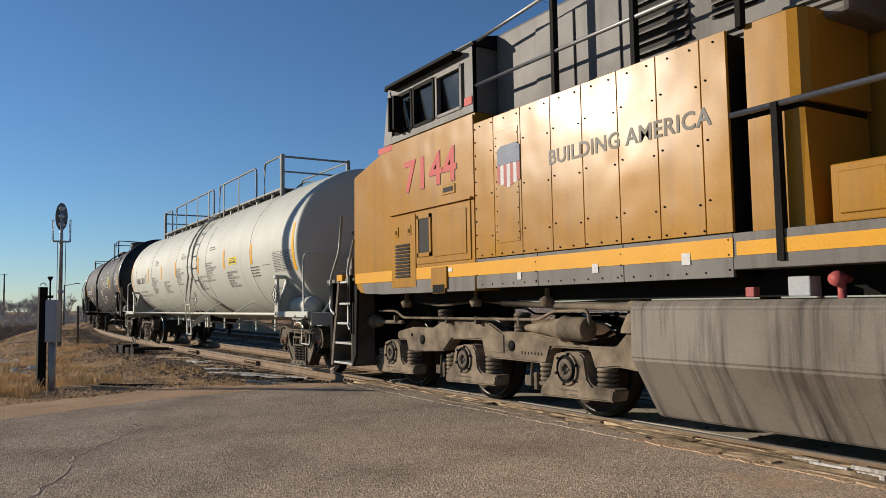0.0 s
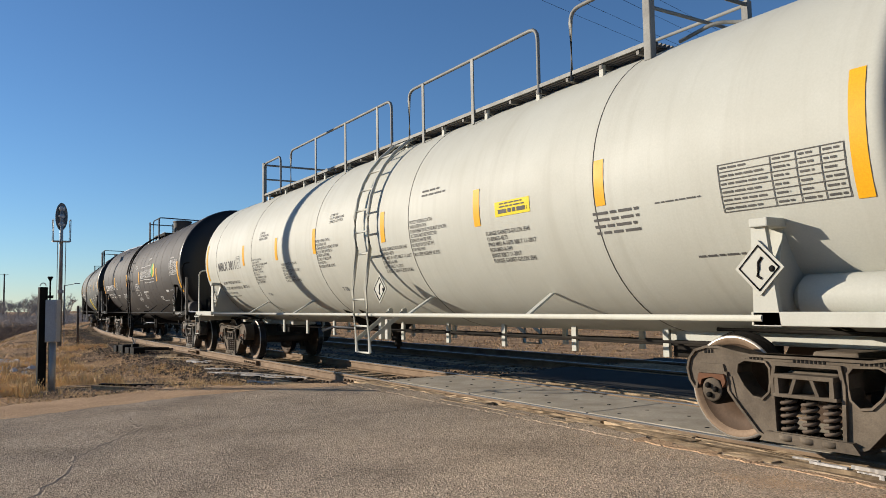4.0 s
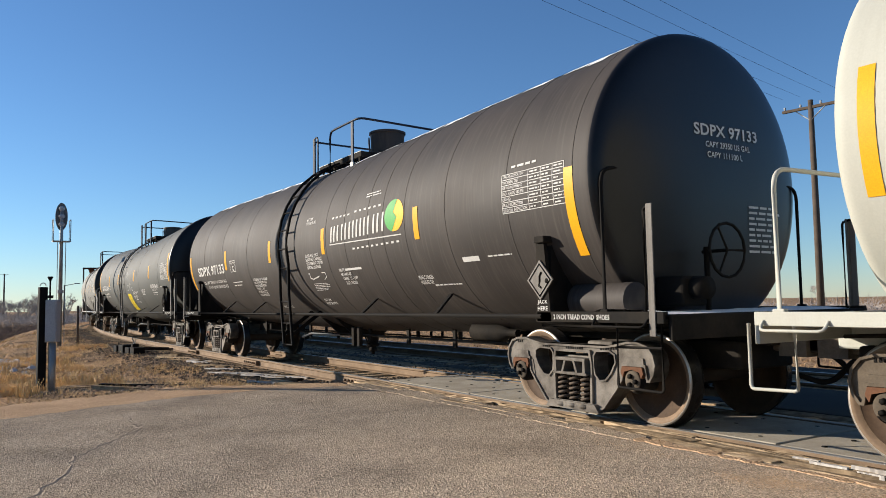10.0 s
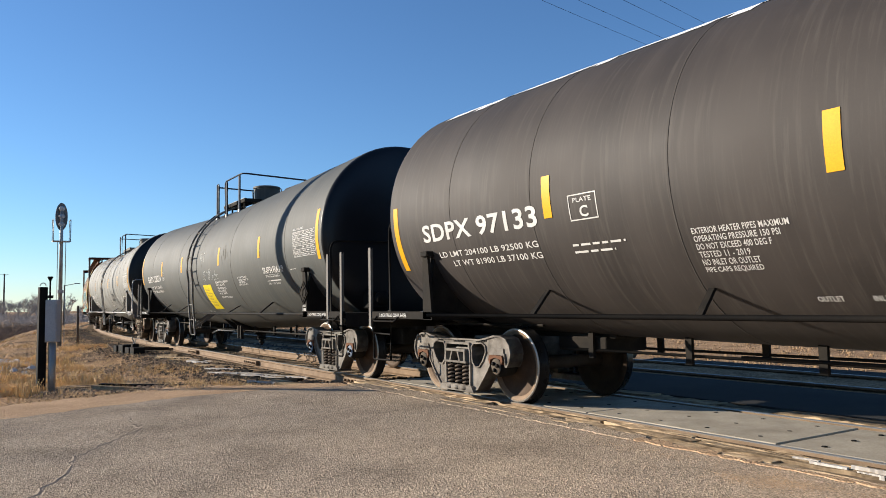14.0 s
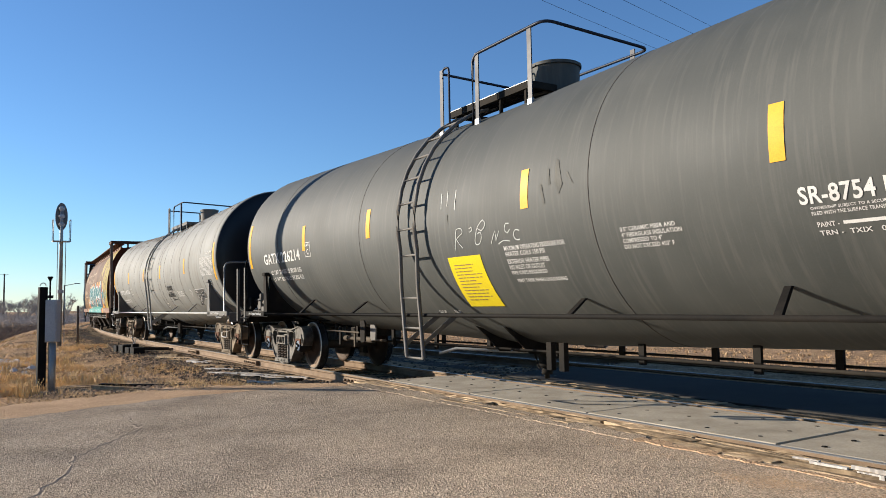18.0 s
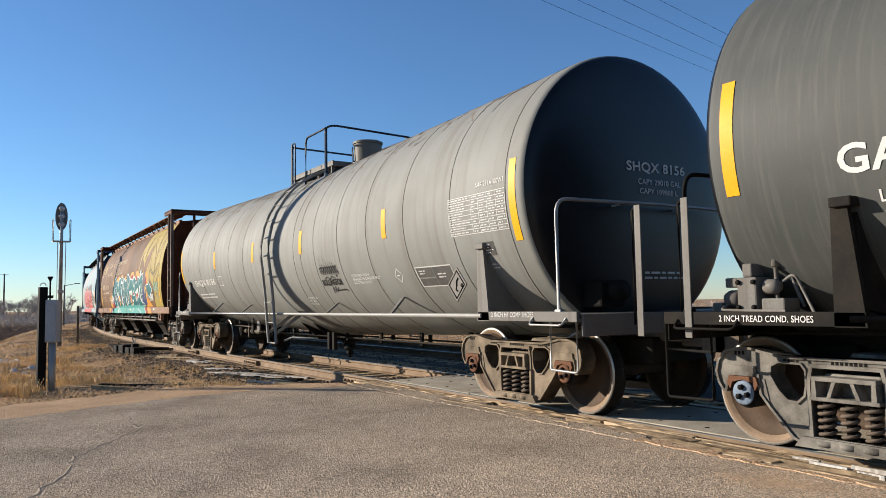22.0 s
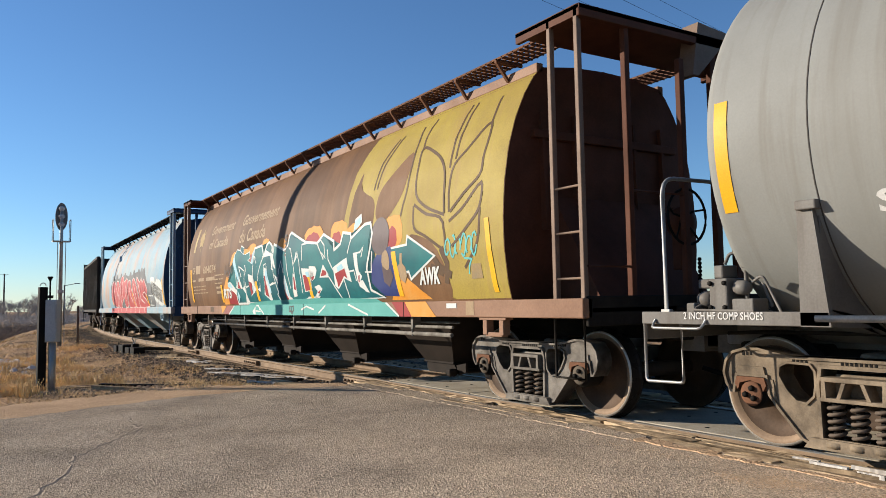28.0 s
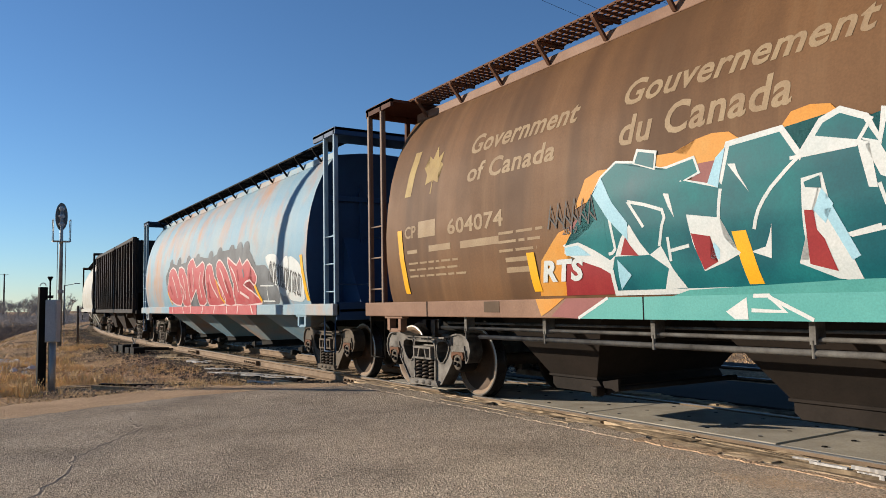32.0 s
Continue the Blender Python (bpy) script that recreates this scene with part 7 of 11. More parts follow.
    box(bm, -6.33, -5.60, -W - 0.024, -W - 0.012, 1.88, 2.44, 0.005)
    part("hatch", bm, M["yellow"], d2)
    bm = bmesh.new()
    box(bm, -7.58, -5.48, -W - 0.04, -W, 2.535, 2.56)
    part("rain_gutter", bm, M["yellow"], car)
    bm = bmesh.new()
    box(bm, -6.17, -5.86, -W - 0.012, -W + 0.01, 2.66, 2.78, 0.005)
    box(bm, -6.13, -5.90, -W - 0.016, -W - 0.008, 2.69, 2.75, 0.0, 1)
    part("vent", bm, [M["yellow"], M["louvre"]], car)
    bm = bmesh.new()
    box(bm, -6.44, -6.06, -W - 0.03, -W + 0.01, 1.46, 1.74, 0.006)
    box(bm, -6.40, -6.10, -W - 0.034, -W - 0.02, 1.40, 1.52, 0.006, 1)
    part("sand_filler", bm, [M["yellow"], M["dark"]], car)
    for x, z, w, h in ((-6.05, 1.67, 0.1, 0.05), (-4.62, 1.52, 0.07, 0.08), (-3.43, 1.54, 0.08, 0.09), (-2.34, 1.56, 0.09, 0.1)):
        bm = bmesh.new()
        box(bm, x, x + w, -W - 0.012, -W - 0.0085, z, z + h)
        part("notice_label", bm, M["white"], car)
    # nose end: platform, step well, handrails, plough
    bm = bmesh.new()
    box(bm, -10.05, -8.86, -W + 0.06, W - 0.06, 1.64, 1.70, 0.006)
    part("front_platform", bm, M["loco_grey"], car)
    bm = bmesh.new()
    box(bm, -10.02, -9.92, -W + 0.1, W - 0.1, 0.25, 1.64, 0.01)
    part("pilot_plate", bm, M["dark"], car)
    bm = bmesh.new()
    box(bm, -8.92, -7.9, -0.75, 0.75, 0.9, 1.64)
    part("draft_box", bm, M["dark"], car)
    for s in (-1, 1):
        for x, z in ((-9.72, 0.35), (-9.63, 0.67), (-9.55, 0.99), (-9.46, 1.31), (-9.43, 1.66)):
            bm = bmesh.new()
            box(bm, x, -8.97, *sorted((s * (W - 0.02), s * (W - 0.32))), z - 0.035, z, 0.005)
            part("step", bm, M["galv"], car, "grey serrated step tread")
        bm = bmesh.new()
        box(bm, -8.965, -8.93, *sorted((s * (W - 0.4), s * W)), 0.3, 1.66)
        part("step_well_side", bm, M["truck"], car)
        bm = bmesh.new()
        prism(bm, [(-9.79, 0.28), (-9.725, 0.28), (-9.635, 0.69), (-9.435, 1.66), (-9.50, 1.66), (-9.70, 0.75)], "y", s * (W - 0.34), s * (W - 0.01))
        part("step_well_front", bm, M["truck"], car)
        bm = bmesh.new()
        prism(bm, [(-8.93, 0.3), (-8.80, 0.5), (-8.74, 1.64), (-8.93, 1.64)], "y", s * (W - 0.04), s * W)
        part("step_well_skirt", bm, M["under"], car)
        bm = bmesh.new()
        box(bm, -9.70, -8.965, *sorted((s * (W - 0.38), s * (W - 0.35))), 0.3, 1.66)
        part("step_well_back", bm, M["truck"], car)
        bm = bmesh.new()
        tube(bm, bent([(-9.60, s * W, 1.12), (-9.78, s * W, 1.2), (-9.77, s * W, 1.70), (-9.45, s * (W - 0.02), 2.15), (-9.40, s * (W - 0.05), 2.75)], 0.12), 0.022, 8)
        tube(bm, bent([(-8.98, s * (W + 0.01), 0.88), (-9.03, s * (W + 0.02), 0.95), (-9.04, s * (W + 0.02), 1.85), (-8.83, s * W, 2.3)], 0.12), 0.022, 8)
        part("step_handrail", bm, M["galv"], car)
        bm = bmesh.new()
        box(bm, -9.06, -8.96, *sorted((s * 1.35, s * 1.43)), 1.7, 2.62, 0.01)
        part("corner_post", bm, M["dark"], car)
        bm = bmesh.new()
        box(bm, -9.56, -9.35, *sorted((s * (W - 0.12), s * (W - 0.02))), 1.665, 1.77, 0.005)
        part("yellow_edge", bm, M["stripe"], car)
        bm = bmesh.new()
        lathe(bm, [(0.82, 0.0001), (0.82, 0.018), (1.30, 0.018), (1.32, 0.028), (1.74, 0.028), (1.76, 0.016), (1.84, 0.016), (1.84, 0.0001)], "z", (-8.90, s * (W + 0.03), 0), 12, [1, 1, 1, 1, 0, 0, 0, 0])
        part("uncoupling_strut", bm, [M["galv"], M["dark"]], car, "black strut with a pale upper tube", True)
        bm = bmesh.new()
        box(bm, -9.66, -9.48, *sorted((s * 1.12, s * 1.3)), 1.7, 2.06, 0.01)
        part("brake_box", bm, M["loco_grey"], car)
    bm = bmesh.new()
    pts = [(-9.42, -1.3 + 2.6 * k / 12, 2.5 - 0.16 * (1 - ((k - 6) / 6) ** 2)) for k in range(13)]
    for p, q in zip(pts, pts[1:]):
        mid = (Vector(p) + Vector(q)) / 2
        tube(bm, [mid + Vector((0.025 * math.sin(a), 0.13 * math.cos(a), 0.03 * math.sin(a))) for a in np.linspace(0, 2 * math.pi, 9)[:-1]], 0.012, 5, True)
    part("safety_chain", bm, M["dark"], car)
    bm = bmesh.new()
    box(bm, -8.98, -8.84, 0.4, 0.62, 2.75, 2.85, 0.01)
    part("nose_lamp", bm, M["galv"], car)
    bm = bmesh.new()
    tube(bm, bent([(-9.95, -1.15, 1.3), (-10.25, -1.2, 1.15), (-10.15, -1.25, 0.5), (-9.95, -1.2, 0.25)], 0.2), 0.02, 8)
    part("cable_hose", bm, M["dark"], car)
    add_coupler(car, -9.95, -1, M["truck"])
    for x in (-7.7, -5.9, -4.5):
        bm = bmesh.new()
        lathe(bm, [(1.22, 0.0001), (1.22, 0.06), (1.30, 0.09), (1.34, 0.03), (1.42, 0.03)], "z", (x, -1.25, 0), 12)
        part("sander_nozzle", bm, M["truck_pale"], car)
    bm = bmesh.new()
    tube(bm, bent([(-7.8, -1.1, 1.32), (-6.9, -1.15, 1.24), (-6.0, -1.1, 1.3), (-5.0, -1.15, 1.22), (-3.2, -1.1, 1.28)], 0.2), 0.022, 6)
    tube(bm, bent([(-5.4, -1.2, 1.26), (-4.2, -1.22, 1.22), (-3.1, -1.25, 1.2)], 0.2), 0.035, 8)
    part("air_pipe", bm, M["truck"], car)
    add_loco_truck(car, -6.22)
    add_loco_truck(car, 6.58)
    return car


M["fuel"] = surface("fuel_stained_grey_paint", (0.20, 0.175, 0.145), (0.12, 0.10, 0.08), 0.5, 0, 50, 1.1, 0.8, 0.04, (0.025, 0.022, 0.02), 0.9, streak_scale=9.0)
LOCO = locomotive()


# ---- beside the track ----
M["smoke_grey"] = surface("weathered_signal_grey", (0.15, 0.15, 0.15), (0.08, 0.08, 0.08), 0.6, 0, 50, 3, 0.5, 0.03)


def signal_mast():
    root = tagged(new("signal_mast"), "tall galvanised railway signal mast with an oval lamp board", "railway signal")
    root.matrix_basis = pose(-37.2, 3.3, -0.35, 0, 1.2, 0)
    bm = bmesh.new()
    lathe(bm, [(0, 0.09), (4.6, 0.075), (6.2, 0.06)], "z", seg=14)
    part("mast", bm, M["galv"], root)
    bm = bmesh.new()
    prism(bm, [(0.25 * math.sin(a), 5.75 + 0.62 * math.cos(a)) for a in np.linspace(0, 2 * math.pi, 25)[:-1]], "x", -0.14, -0.10)
    part("backboard", bm, M["smoke_grey"], root, "grey oval lamp backboard")
    for z in (5.4, 5.75, 6.1):
        bm = bmesh.new()
        lathe(bm, [(-0.1, 0.12), (0.02, 0.12), (0.05, 0.08), (0.06, 0.0001)], "x", (0.02, 0, z), 14)
        part("lamp", bm, M["cabinet"], root)
    bm = bmesh.new()
    box(bm, -0.3, 0.35, -0.36, 0.36, 4.62, 4.66)
    cage = part("maintenance_platform", bm, M["galv"], root)
    for y in (-0.34, 0.34):
        bm = bmesh.new()
        tube(bm, bent([(-0.28, y, 4.66), (-0.28, y, 5.6), (0.3, y, 5.6), (0.3, y, 4.66)], 0.05, 3), 0.018, 6)
        part("cage_rail", bm, M["galv"], cage)
        bm = bmesh.new()
        rod(bm, (-0.28, y, 5.1), (0.3, y, 5.1), 0.018, 6)
        part("cage_bar", bm, M["galv"], cage)
    bm = bmesh.new()
    for y in (-0.16, 0.16):
        rod(bm, (0.22, y, 0.2), (0.22, y, 4.65), 0.014, 6)
    part("ladder", bm, M["galv"], root)
    bm = bmesh.new()
    box(bm, -0.1, 0.1, -0.12, 0.12, 2.35, 2.5, 0.01)
    part("junction_box", bm, M["cabinet"], root)


def black_post():
    root = tagged(new("post"), "black square steel post leaning slightly, lifting eye on top", "post")
    root.matrix_basis = pose(-14.6, 1.02, -0.35, 0, 1.6, 8)
    bm = bmesh.new()
    box(bm, -0.065, 0.065, -0.065, 0.065, 0, 2.02, 0.008)
    part("shaft", bm, M["dark"], root)
    bm = bmesh.new()
    tube(bm, [(0.0, 0.045 * math.cos(a), 2.04 + 0.05 * math.sin(a)) for a in np.linspace(0, math.pi, 9)], 0.008, 6)
    part("lifting_eye", bm, M["galv"], root)


def equipment_box():
    root = tagged(new("equipment_box"), "light grey metal equipment box on a round post", "cabinet")
    root.matrix_basis = pose(-14.45, 1.18, -0.35, 0, 0, 60)
    bm = bmesh.new()
    box(bm, -0.095, 0.095, -0.085, 0.085, 1.08, 1.80, 0.012)
    body = part("body", bm, M["cabinet"], root)
    bm = bmesh.new()
    box(bm, -0.082, 0.082, -0.093, -0.084, 1.10, 1.78, 0.006)
    part("door", bm, M["cabinet"], body)
    bm = bmesh.new()
    lathe(bm, [(0, 0.055), (1.1, 0.055)], "z", seg=14)
    part("pole", bm, M["galv"], root)
    bm = bmesh.new()
    rod(bm, (-0.2, 0.3, 0.0), (-0.2, 0.3, 2.15), 0.014, 6)
    lathe(bm, [(2.13, 0.015), (2.19, 0.045), (2.21, 0.045), (2.21, 0.0001)], "z", (-0.2, 0.3, 0), 10)
    box(bm, -0.24, -0.16, 0.26, 0.34, 1.83, 1.88)
    part("sensor_rod", bm, M["dark"], root)


def timber_pole(name, at, height, r, label, arms=0, wires=True, turn=0.0):
    root = tagged(new(name), label, "utility pole")
    root.matrix_basis = pose(*at, 0, 0, turn)
    bm = bmesh.new()
    lathe(bm, [(0, r), (height * 0.5, r * 0.85), (height, r * 0.65)], "z", seg=14)
    part("shaft", bm, M["bark"], root)
    for k in range(arms):
        z = height - 0.35 - 0.75 * k
        bm = bmesh.new()
        box(bm, -1.15, 1.15, -0.06, 0.06, z, z + 0.11, 0.008)
        arm = part("crossarm", bm, M["bark"], root)
        bm = bmesh.new()
        rod(bm, (-0.6, -0.07, z), (0, -0.07, z - 0.5), 0.02, 6)
        rod(bm, (0.6, -0.07, z), (0, -0.07, z - 0.5), 0.02, 6)
        part("brace", bm, M["galv"], arm)
        for x in (-1.05, -0.4, 0.4, 1.05):
            bm = bmesh.new()
            lathe(bm, [(z + 0.11, 0.02), (z + 0.16, 0.05), (z + 0.2, 0.035), (z + 0.24, 0.045), (z + 0.26, 0.0001)], "z", (x, 0, 0), 10)
            part("insulator", bm, M["cabinet"], arm)
    return root


signal_mast()
black_post()
equipment_box()
timber_pole("utility_pole", (-19.1, 0.22, -0.6), 10.5, 0.16, "tall dark timber utility pole beside the road")
timber_pole("utility_pole", (-17.45, 28.6, -0.7), 9.9, 0.15, "timber utility pole with a crossarm beyond the tracks", 1, turn=8)
timber_pole("utility_pole", (-8.2, -13.0, -0.5), 9.9, 0.15, "timber utility pole with a crossarm behind the road", 1, turn=8)


def wires():
    for x in (-1.05, -0.4, 0.4, 1.05):
        a, b = Vector((-17.45 + x, 28.6 + 0.14 * x, 9.42)), Vector((-8.2 + x, -13.0 + 0.14 * x, 9.62))
        bm = bmesh.new()
        pts = [a.lerp(b, k / 24) - Vector((0, 0, 0.3 * 4 * (k / 24) * (1 - k / 24))) for k in range(25)]
        tube(bm, pts, 0.0045, 5)
        tagged(part("overhead_wire", bm, M["dark"], None), "thin dark overhead wire between two poles", "wire", "overhead wires")


wires()


def small_post(x, y, h, mat, label):
    bm = bmesh.new()
    lathe(bm, [(-0.2, 0.05), (h, 0.045), (h + 0.02, 0.0001)], "z", seg=10)
    o = tagged(part("marker_post", bm, mat, None), label, "post")
    o.matrix_basis = pose(x, y, ground_z(x, y))


small_post(-34.2, 3.7, 1.7, M["bark"], "short weathered timber post beside the track")


def street_lamp(x, y, h):
    root = tagged(new("street_lamp"), "far street lamp on a grey pole", "street lamp")
    root.matrix_basis = pose(x, y, ground_z(x, y), 0, 0, 60)
    bm = bmesh.new()
    lathe(bm, [(0, 0.14), (h, 0.09)], "z", seg=10)
    part("pole", bm, M["bark"], root)
    bm = bmesh.new()
    rod(bm, (0, 0, h - 0.1), (1.6, 0, h + 0.2), 0.05, 6)
    box(bm, 1.4, 2.1, -0.15, 0.15, h + 0.12, h + 0.26, 0.03)
    part("arm", bm, M["galv"], root)


street_lamp(-118.0, 11.0, 6.6)
for px, py, ph in ((-330, -2.0, 17), (-290, 9.0, 15), (-260, 1.0, 12)):
    timber_pole("utility_pole", (px, py, -1.5), ph, 0.3, "far timber utility pole against the sky", 1, turn=85)


# ---- plants, stones, litter ----
def blades(name, spots, h, n, w, material, label, category, seed, lean=0.5):
    rng = random.Random(seed)
    verts, faces = [], []
    for x, y, k in spots:
        z = ground_z(x, y) - 0.02
        for _ in range(n):
            a, r = rng.uniform(0, 6.283), rng.uniform(0, 0.10) * k
            bx, by = x + r * math.cos(a), y + r * math.sin(a)
            hh, ln = h * k * rng.uniform(0.5, 1.15), rng.uniform(0.1, lean)
            dx, dy = math.cos(a) * ln * hh, math.sin(a) * ln * hh
            sx, sy = -math.sin(a) * w * k, math.cos(a) * w * k
            i = len(verts)
            verts += [(bx - sx, by - sy, z), (bx + sx, by + sy, z), (bx + dx * 0.45 + sx * 0.7, by + dy * 0.45 + sy * 0.7, z + hh * 0.6), (bx + dx * 0.45 - sx * 0.7, by + dy * 0.45 - sy * 0.7, z + hh * 0.6), (bx + dx, by + dy, z + hh)]
            faces += [(i, i + 1, i + 2, i + 3), (i + 3, i + 2, i + 4)]
    me = bpy.data.meshes.new(name)
    me.from_pydata(verts, [], faces)
    me.materials.append(material)
    return tagged(new(name, me), label, category, kind="stuff")


def leafy(m):
    """Blades differ in tone from one to the next."""
    nt = m.node_tree
    b = nt.nodes["Principled BSDF"]
    src = b.inputs["Base Color"].links[0].from_socket
    g = nt.nodes.new("ShaderNodeNewGeometry")
    tone = ramp(nt, [(0.0, (0.34, 0.21, 0.09)), (0.5, (0.62, 0.43, 0.20)), (1.0, (0.78, 0.60, 0.34))], g.outputs["Random Per Island"])
    nt.links.new(blend(nt, 0.6, src, tone), b.inputs["Base Color"])


leafy(M["straw"])
M["field"] = surface("brown_field_grass", (0.50, 0.34, 0.19), (0.36, 0.235, 0.13), 0.9, 0, 20, 1.5, 0.7, 0.0)
M["tussock"] = surface("golden_tussock_grass", (0.78, 0.56, 0.30), (0.58, 0.39, 0.19), 0.9, 0, 20, 1.5, 0.7, 0.0)


def plants():
    rng = random.Random(21)

    def off_track(x, y):
        return abs(lateral(x, y)) > 2.1 and abs(lateral(x, y) - 4.67) > 1.7
    # golden clumps round the posts and down the bank
    spots = []
    while len(spots) < 1100:
        x, y = rng.uniform(-27, -12.6), rng.uniform(-3, 2.6)
        n = noise.noise((x * 0.30, y * 0.55, 5))
        if (n > 0.16 or (x < -14.0 and y < 0.95)) and not (x > -13.4 and y > 1.3) and not (-15.0 < x < -13.6 and y > 0.95):
            spots.append((x, y, rng.uniform(0.45, 1.0) * (1.2 if n > 0.15 else 0.85)))
    blades("grass_clumps", spots, 0.24, 22, 0.007, M["straw"], "golden dry grass clumps beside the posts", "grass", 1)
    spots = []
    while len(spots) < 3400:
        x = -12.6 - 62 * rng.random() ** 1.3
        y = rng.uniform(-12, 16)
        if off_track(x, y) and lateral(x, y) < 0 and noise.noise((x * 0.22, y * 0.4, 2)) > 0.12:
            spots.append((x, y, rng.uniform(0.3, 0.8)))
    blades("grass", spots, 0.22, 14, 0.006, M["straw"], "sparse dry grass on sandy ground", "grass", 2, 1.0)
    spots = []
    while len(spots) < 9000:
        x, y = rng.uniform(-75, 20), 13.6 + 40 * rng.random() ** 1.8
        spots.append((x, y, rng.uniform(0.7, 1.5)))
    blades("grass_far", spots, 0.09, 12, 0.014, M["field"], "dry grass field beyond the tracks", "grass", 3, 0.8)
    # soft rounded tussocks near the posts
    spots = []
    for cx, cy, r in ((-15.8, 0.62, 0.55), (-14.7, 0.75, 0.5), (-16.9, 1.75, 0.35), (-15.3, 0.3, 0.5), (-21.0, 1.0, 0.9), (-19.6, 1.9, 0.6), (-28.5, 1.9, 1.3), (-26.0, 1.2, 1.0), (-17.6, 0.9, 0.5), (-23.0, 2.3, 0.7), (-33.0, 3.6, 1.2), (-13.9, 0.5, 0.35)):
        for _ in range(int(60 * r)):
            a, q = rng.uniform(0, 6.283), r * math.sqrt(rng.random())
            spots.append((cx + q * math.cos(a), cy + q * math.sin(a), rng.uniform(0.6, 1.1) * (1.15 - 0.6 * q / r)))
    blades("tussocks", spots, 0.24, 70, 0.003, M["tussock"], "soft golden tussocks of dry grass", "grass", 11, 0.9)
    # litter of straw lying flat
    spots = []
    while len(spots) < 3600:
        x, y = -12.2 - 18 * rng.random() ** 1.3, rng.uniform(-2, 5.0)
        spots.append((x, y, rng.uniform(0.3, 0.6)))
    blades("straw_litter", spots, 0.20, 5, 0.005, M["straw"], "loose straw lying on the dirt", "straw", 4, 3.0)


plants()


def stones(name, spots, material, label, seed):
    rng = random.Random(seed)
    base = [(1, 0.2, 0), (0.3, 0.9, 0), (-0.8, 0.7, 0), (-1, -0.4, 0), (-0.1, -0.9, 0), (0.8, -0.6, 0), (0.45, 0.2, 0.7), (-0.35, 0.35, 0.75), (-0.1, -0.4, 0.7)]
    tri = [(6, 7, 8), (0, 1, 6), (1, 7, 6), (1, 2, 7), (2, 3, 7), (3, 8, 7), (3, 4, 8), (4, 5, 8), (5, 6, 8), (5, 0, 6)]
    verts, faces = [], []
    for x, y, s in spots:
        z, i = ground_z(x, y) - 0.05 * s, len(verts)
        a = rng.uniform(0, 6.28)
        for p in base:
            q = [c * s * rng.uniform(0.7, 1.25) for c in p]
            verts.append((x + q[0] * math.cos(a) - q[1] * math.sin(a), y + q[0] * math.sin(a) + q[1] * math.cos(a), z + q[2]))
        faces += [(i + a, i + b, i + c) for a, b, c in tri]
    me = bpy.data.meshes.new(name)
    me.from_pydata(verts, [], faces)
    me.materials.append(material)
    return tagged(new(name, me), label, "stones", kind="stuff")


M["stone"] = surface("dusty_stone", (0.24, 0.19, 0.14), (0.12, 0.095, 0.07), 0.95, 0, 30, 3, 0.7, 0.4)


def isle(m, lo, hi):
    nt = m.node_tree
    b = nt.nodes["Principled BSDF"]
    src = b.inputs["Base Color"].links[0].from_socket
    g = nt.nodes.new("ShaderNodeNewGeometry")
    nt.links.new(blend(nt, 0.6, src, ramp(nt, [(0.0, lo), (1.0, hi)], g.outputs["Random Per Island"])), b.inputs["Base Color"])


M["ballast_stone"] = surface("dark_ballast_stone", (0.10, 0.078, 0.058), (0.04, 0.032, 0.026), 0.95, 0, 30, 3, 0.7, 0.4)
isle(M["stone"], (0.06, 0.042, 0.028), (0.56, 0.39, 0.245))
isle(M["ballast_stone"], (0.016, 0.013, 0.011), (0.24, 0.18, 0.125))


def scatter_stones():
    rng = random.Random(33)
    bed = []
    for y0 in (Y0, 11.35):
        for _ in range(15000 if y0 == Y0 else 3000):
            s = -11.7 - 50 * rng.random() ** 1.3
            p, a = track(s, y0)
            d = rng.uniform(-2.9, 2.0)
            bed.append((p.x - math.sin(a) * d, p.y + math.cos(a) * d, rng.uniform(0.018, 0.046)))
    stones("ballast", bed, M["ballast_stone"], "dusty ballast stones between the ties", 5)
    clods = []
    for _ in range(42000):
        x = -11.9 - 50 * rng.random() ** 1.9
        y = rng.uniform(-3, 4.9) if x > -30 else rng.uniform(-14, 14)
        if lateral(x, y) > -1.9:
            continue
        if x > -13.6 and rng.random() < 0.8:
            continue
        thick = 1.0 + 0.9 * noise.noise((x * 0.35, y * 0.6, 8))
        clods.append((x, y, rng.uniform(0.008, 0.032) * thick * (2.0 if x < -15.5 and rng.random() < 0.05 else 1)))
    stones("gravel", clods, M["stone"], "loose stones and clods on the shoulder", 6)


scatter_stones()


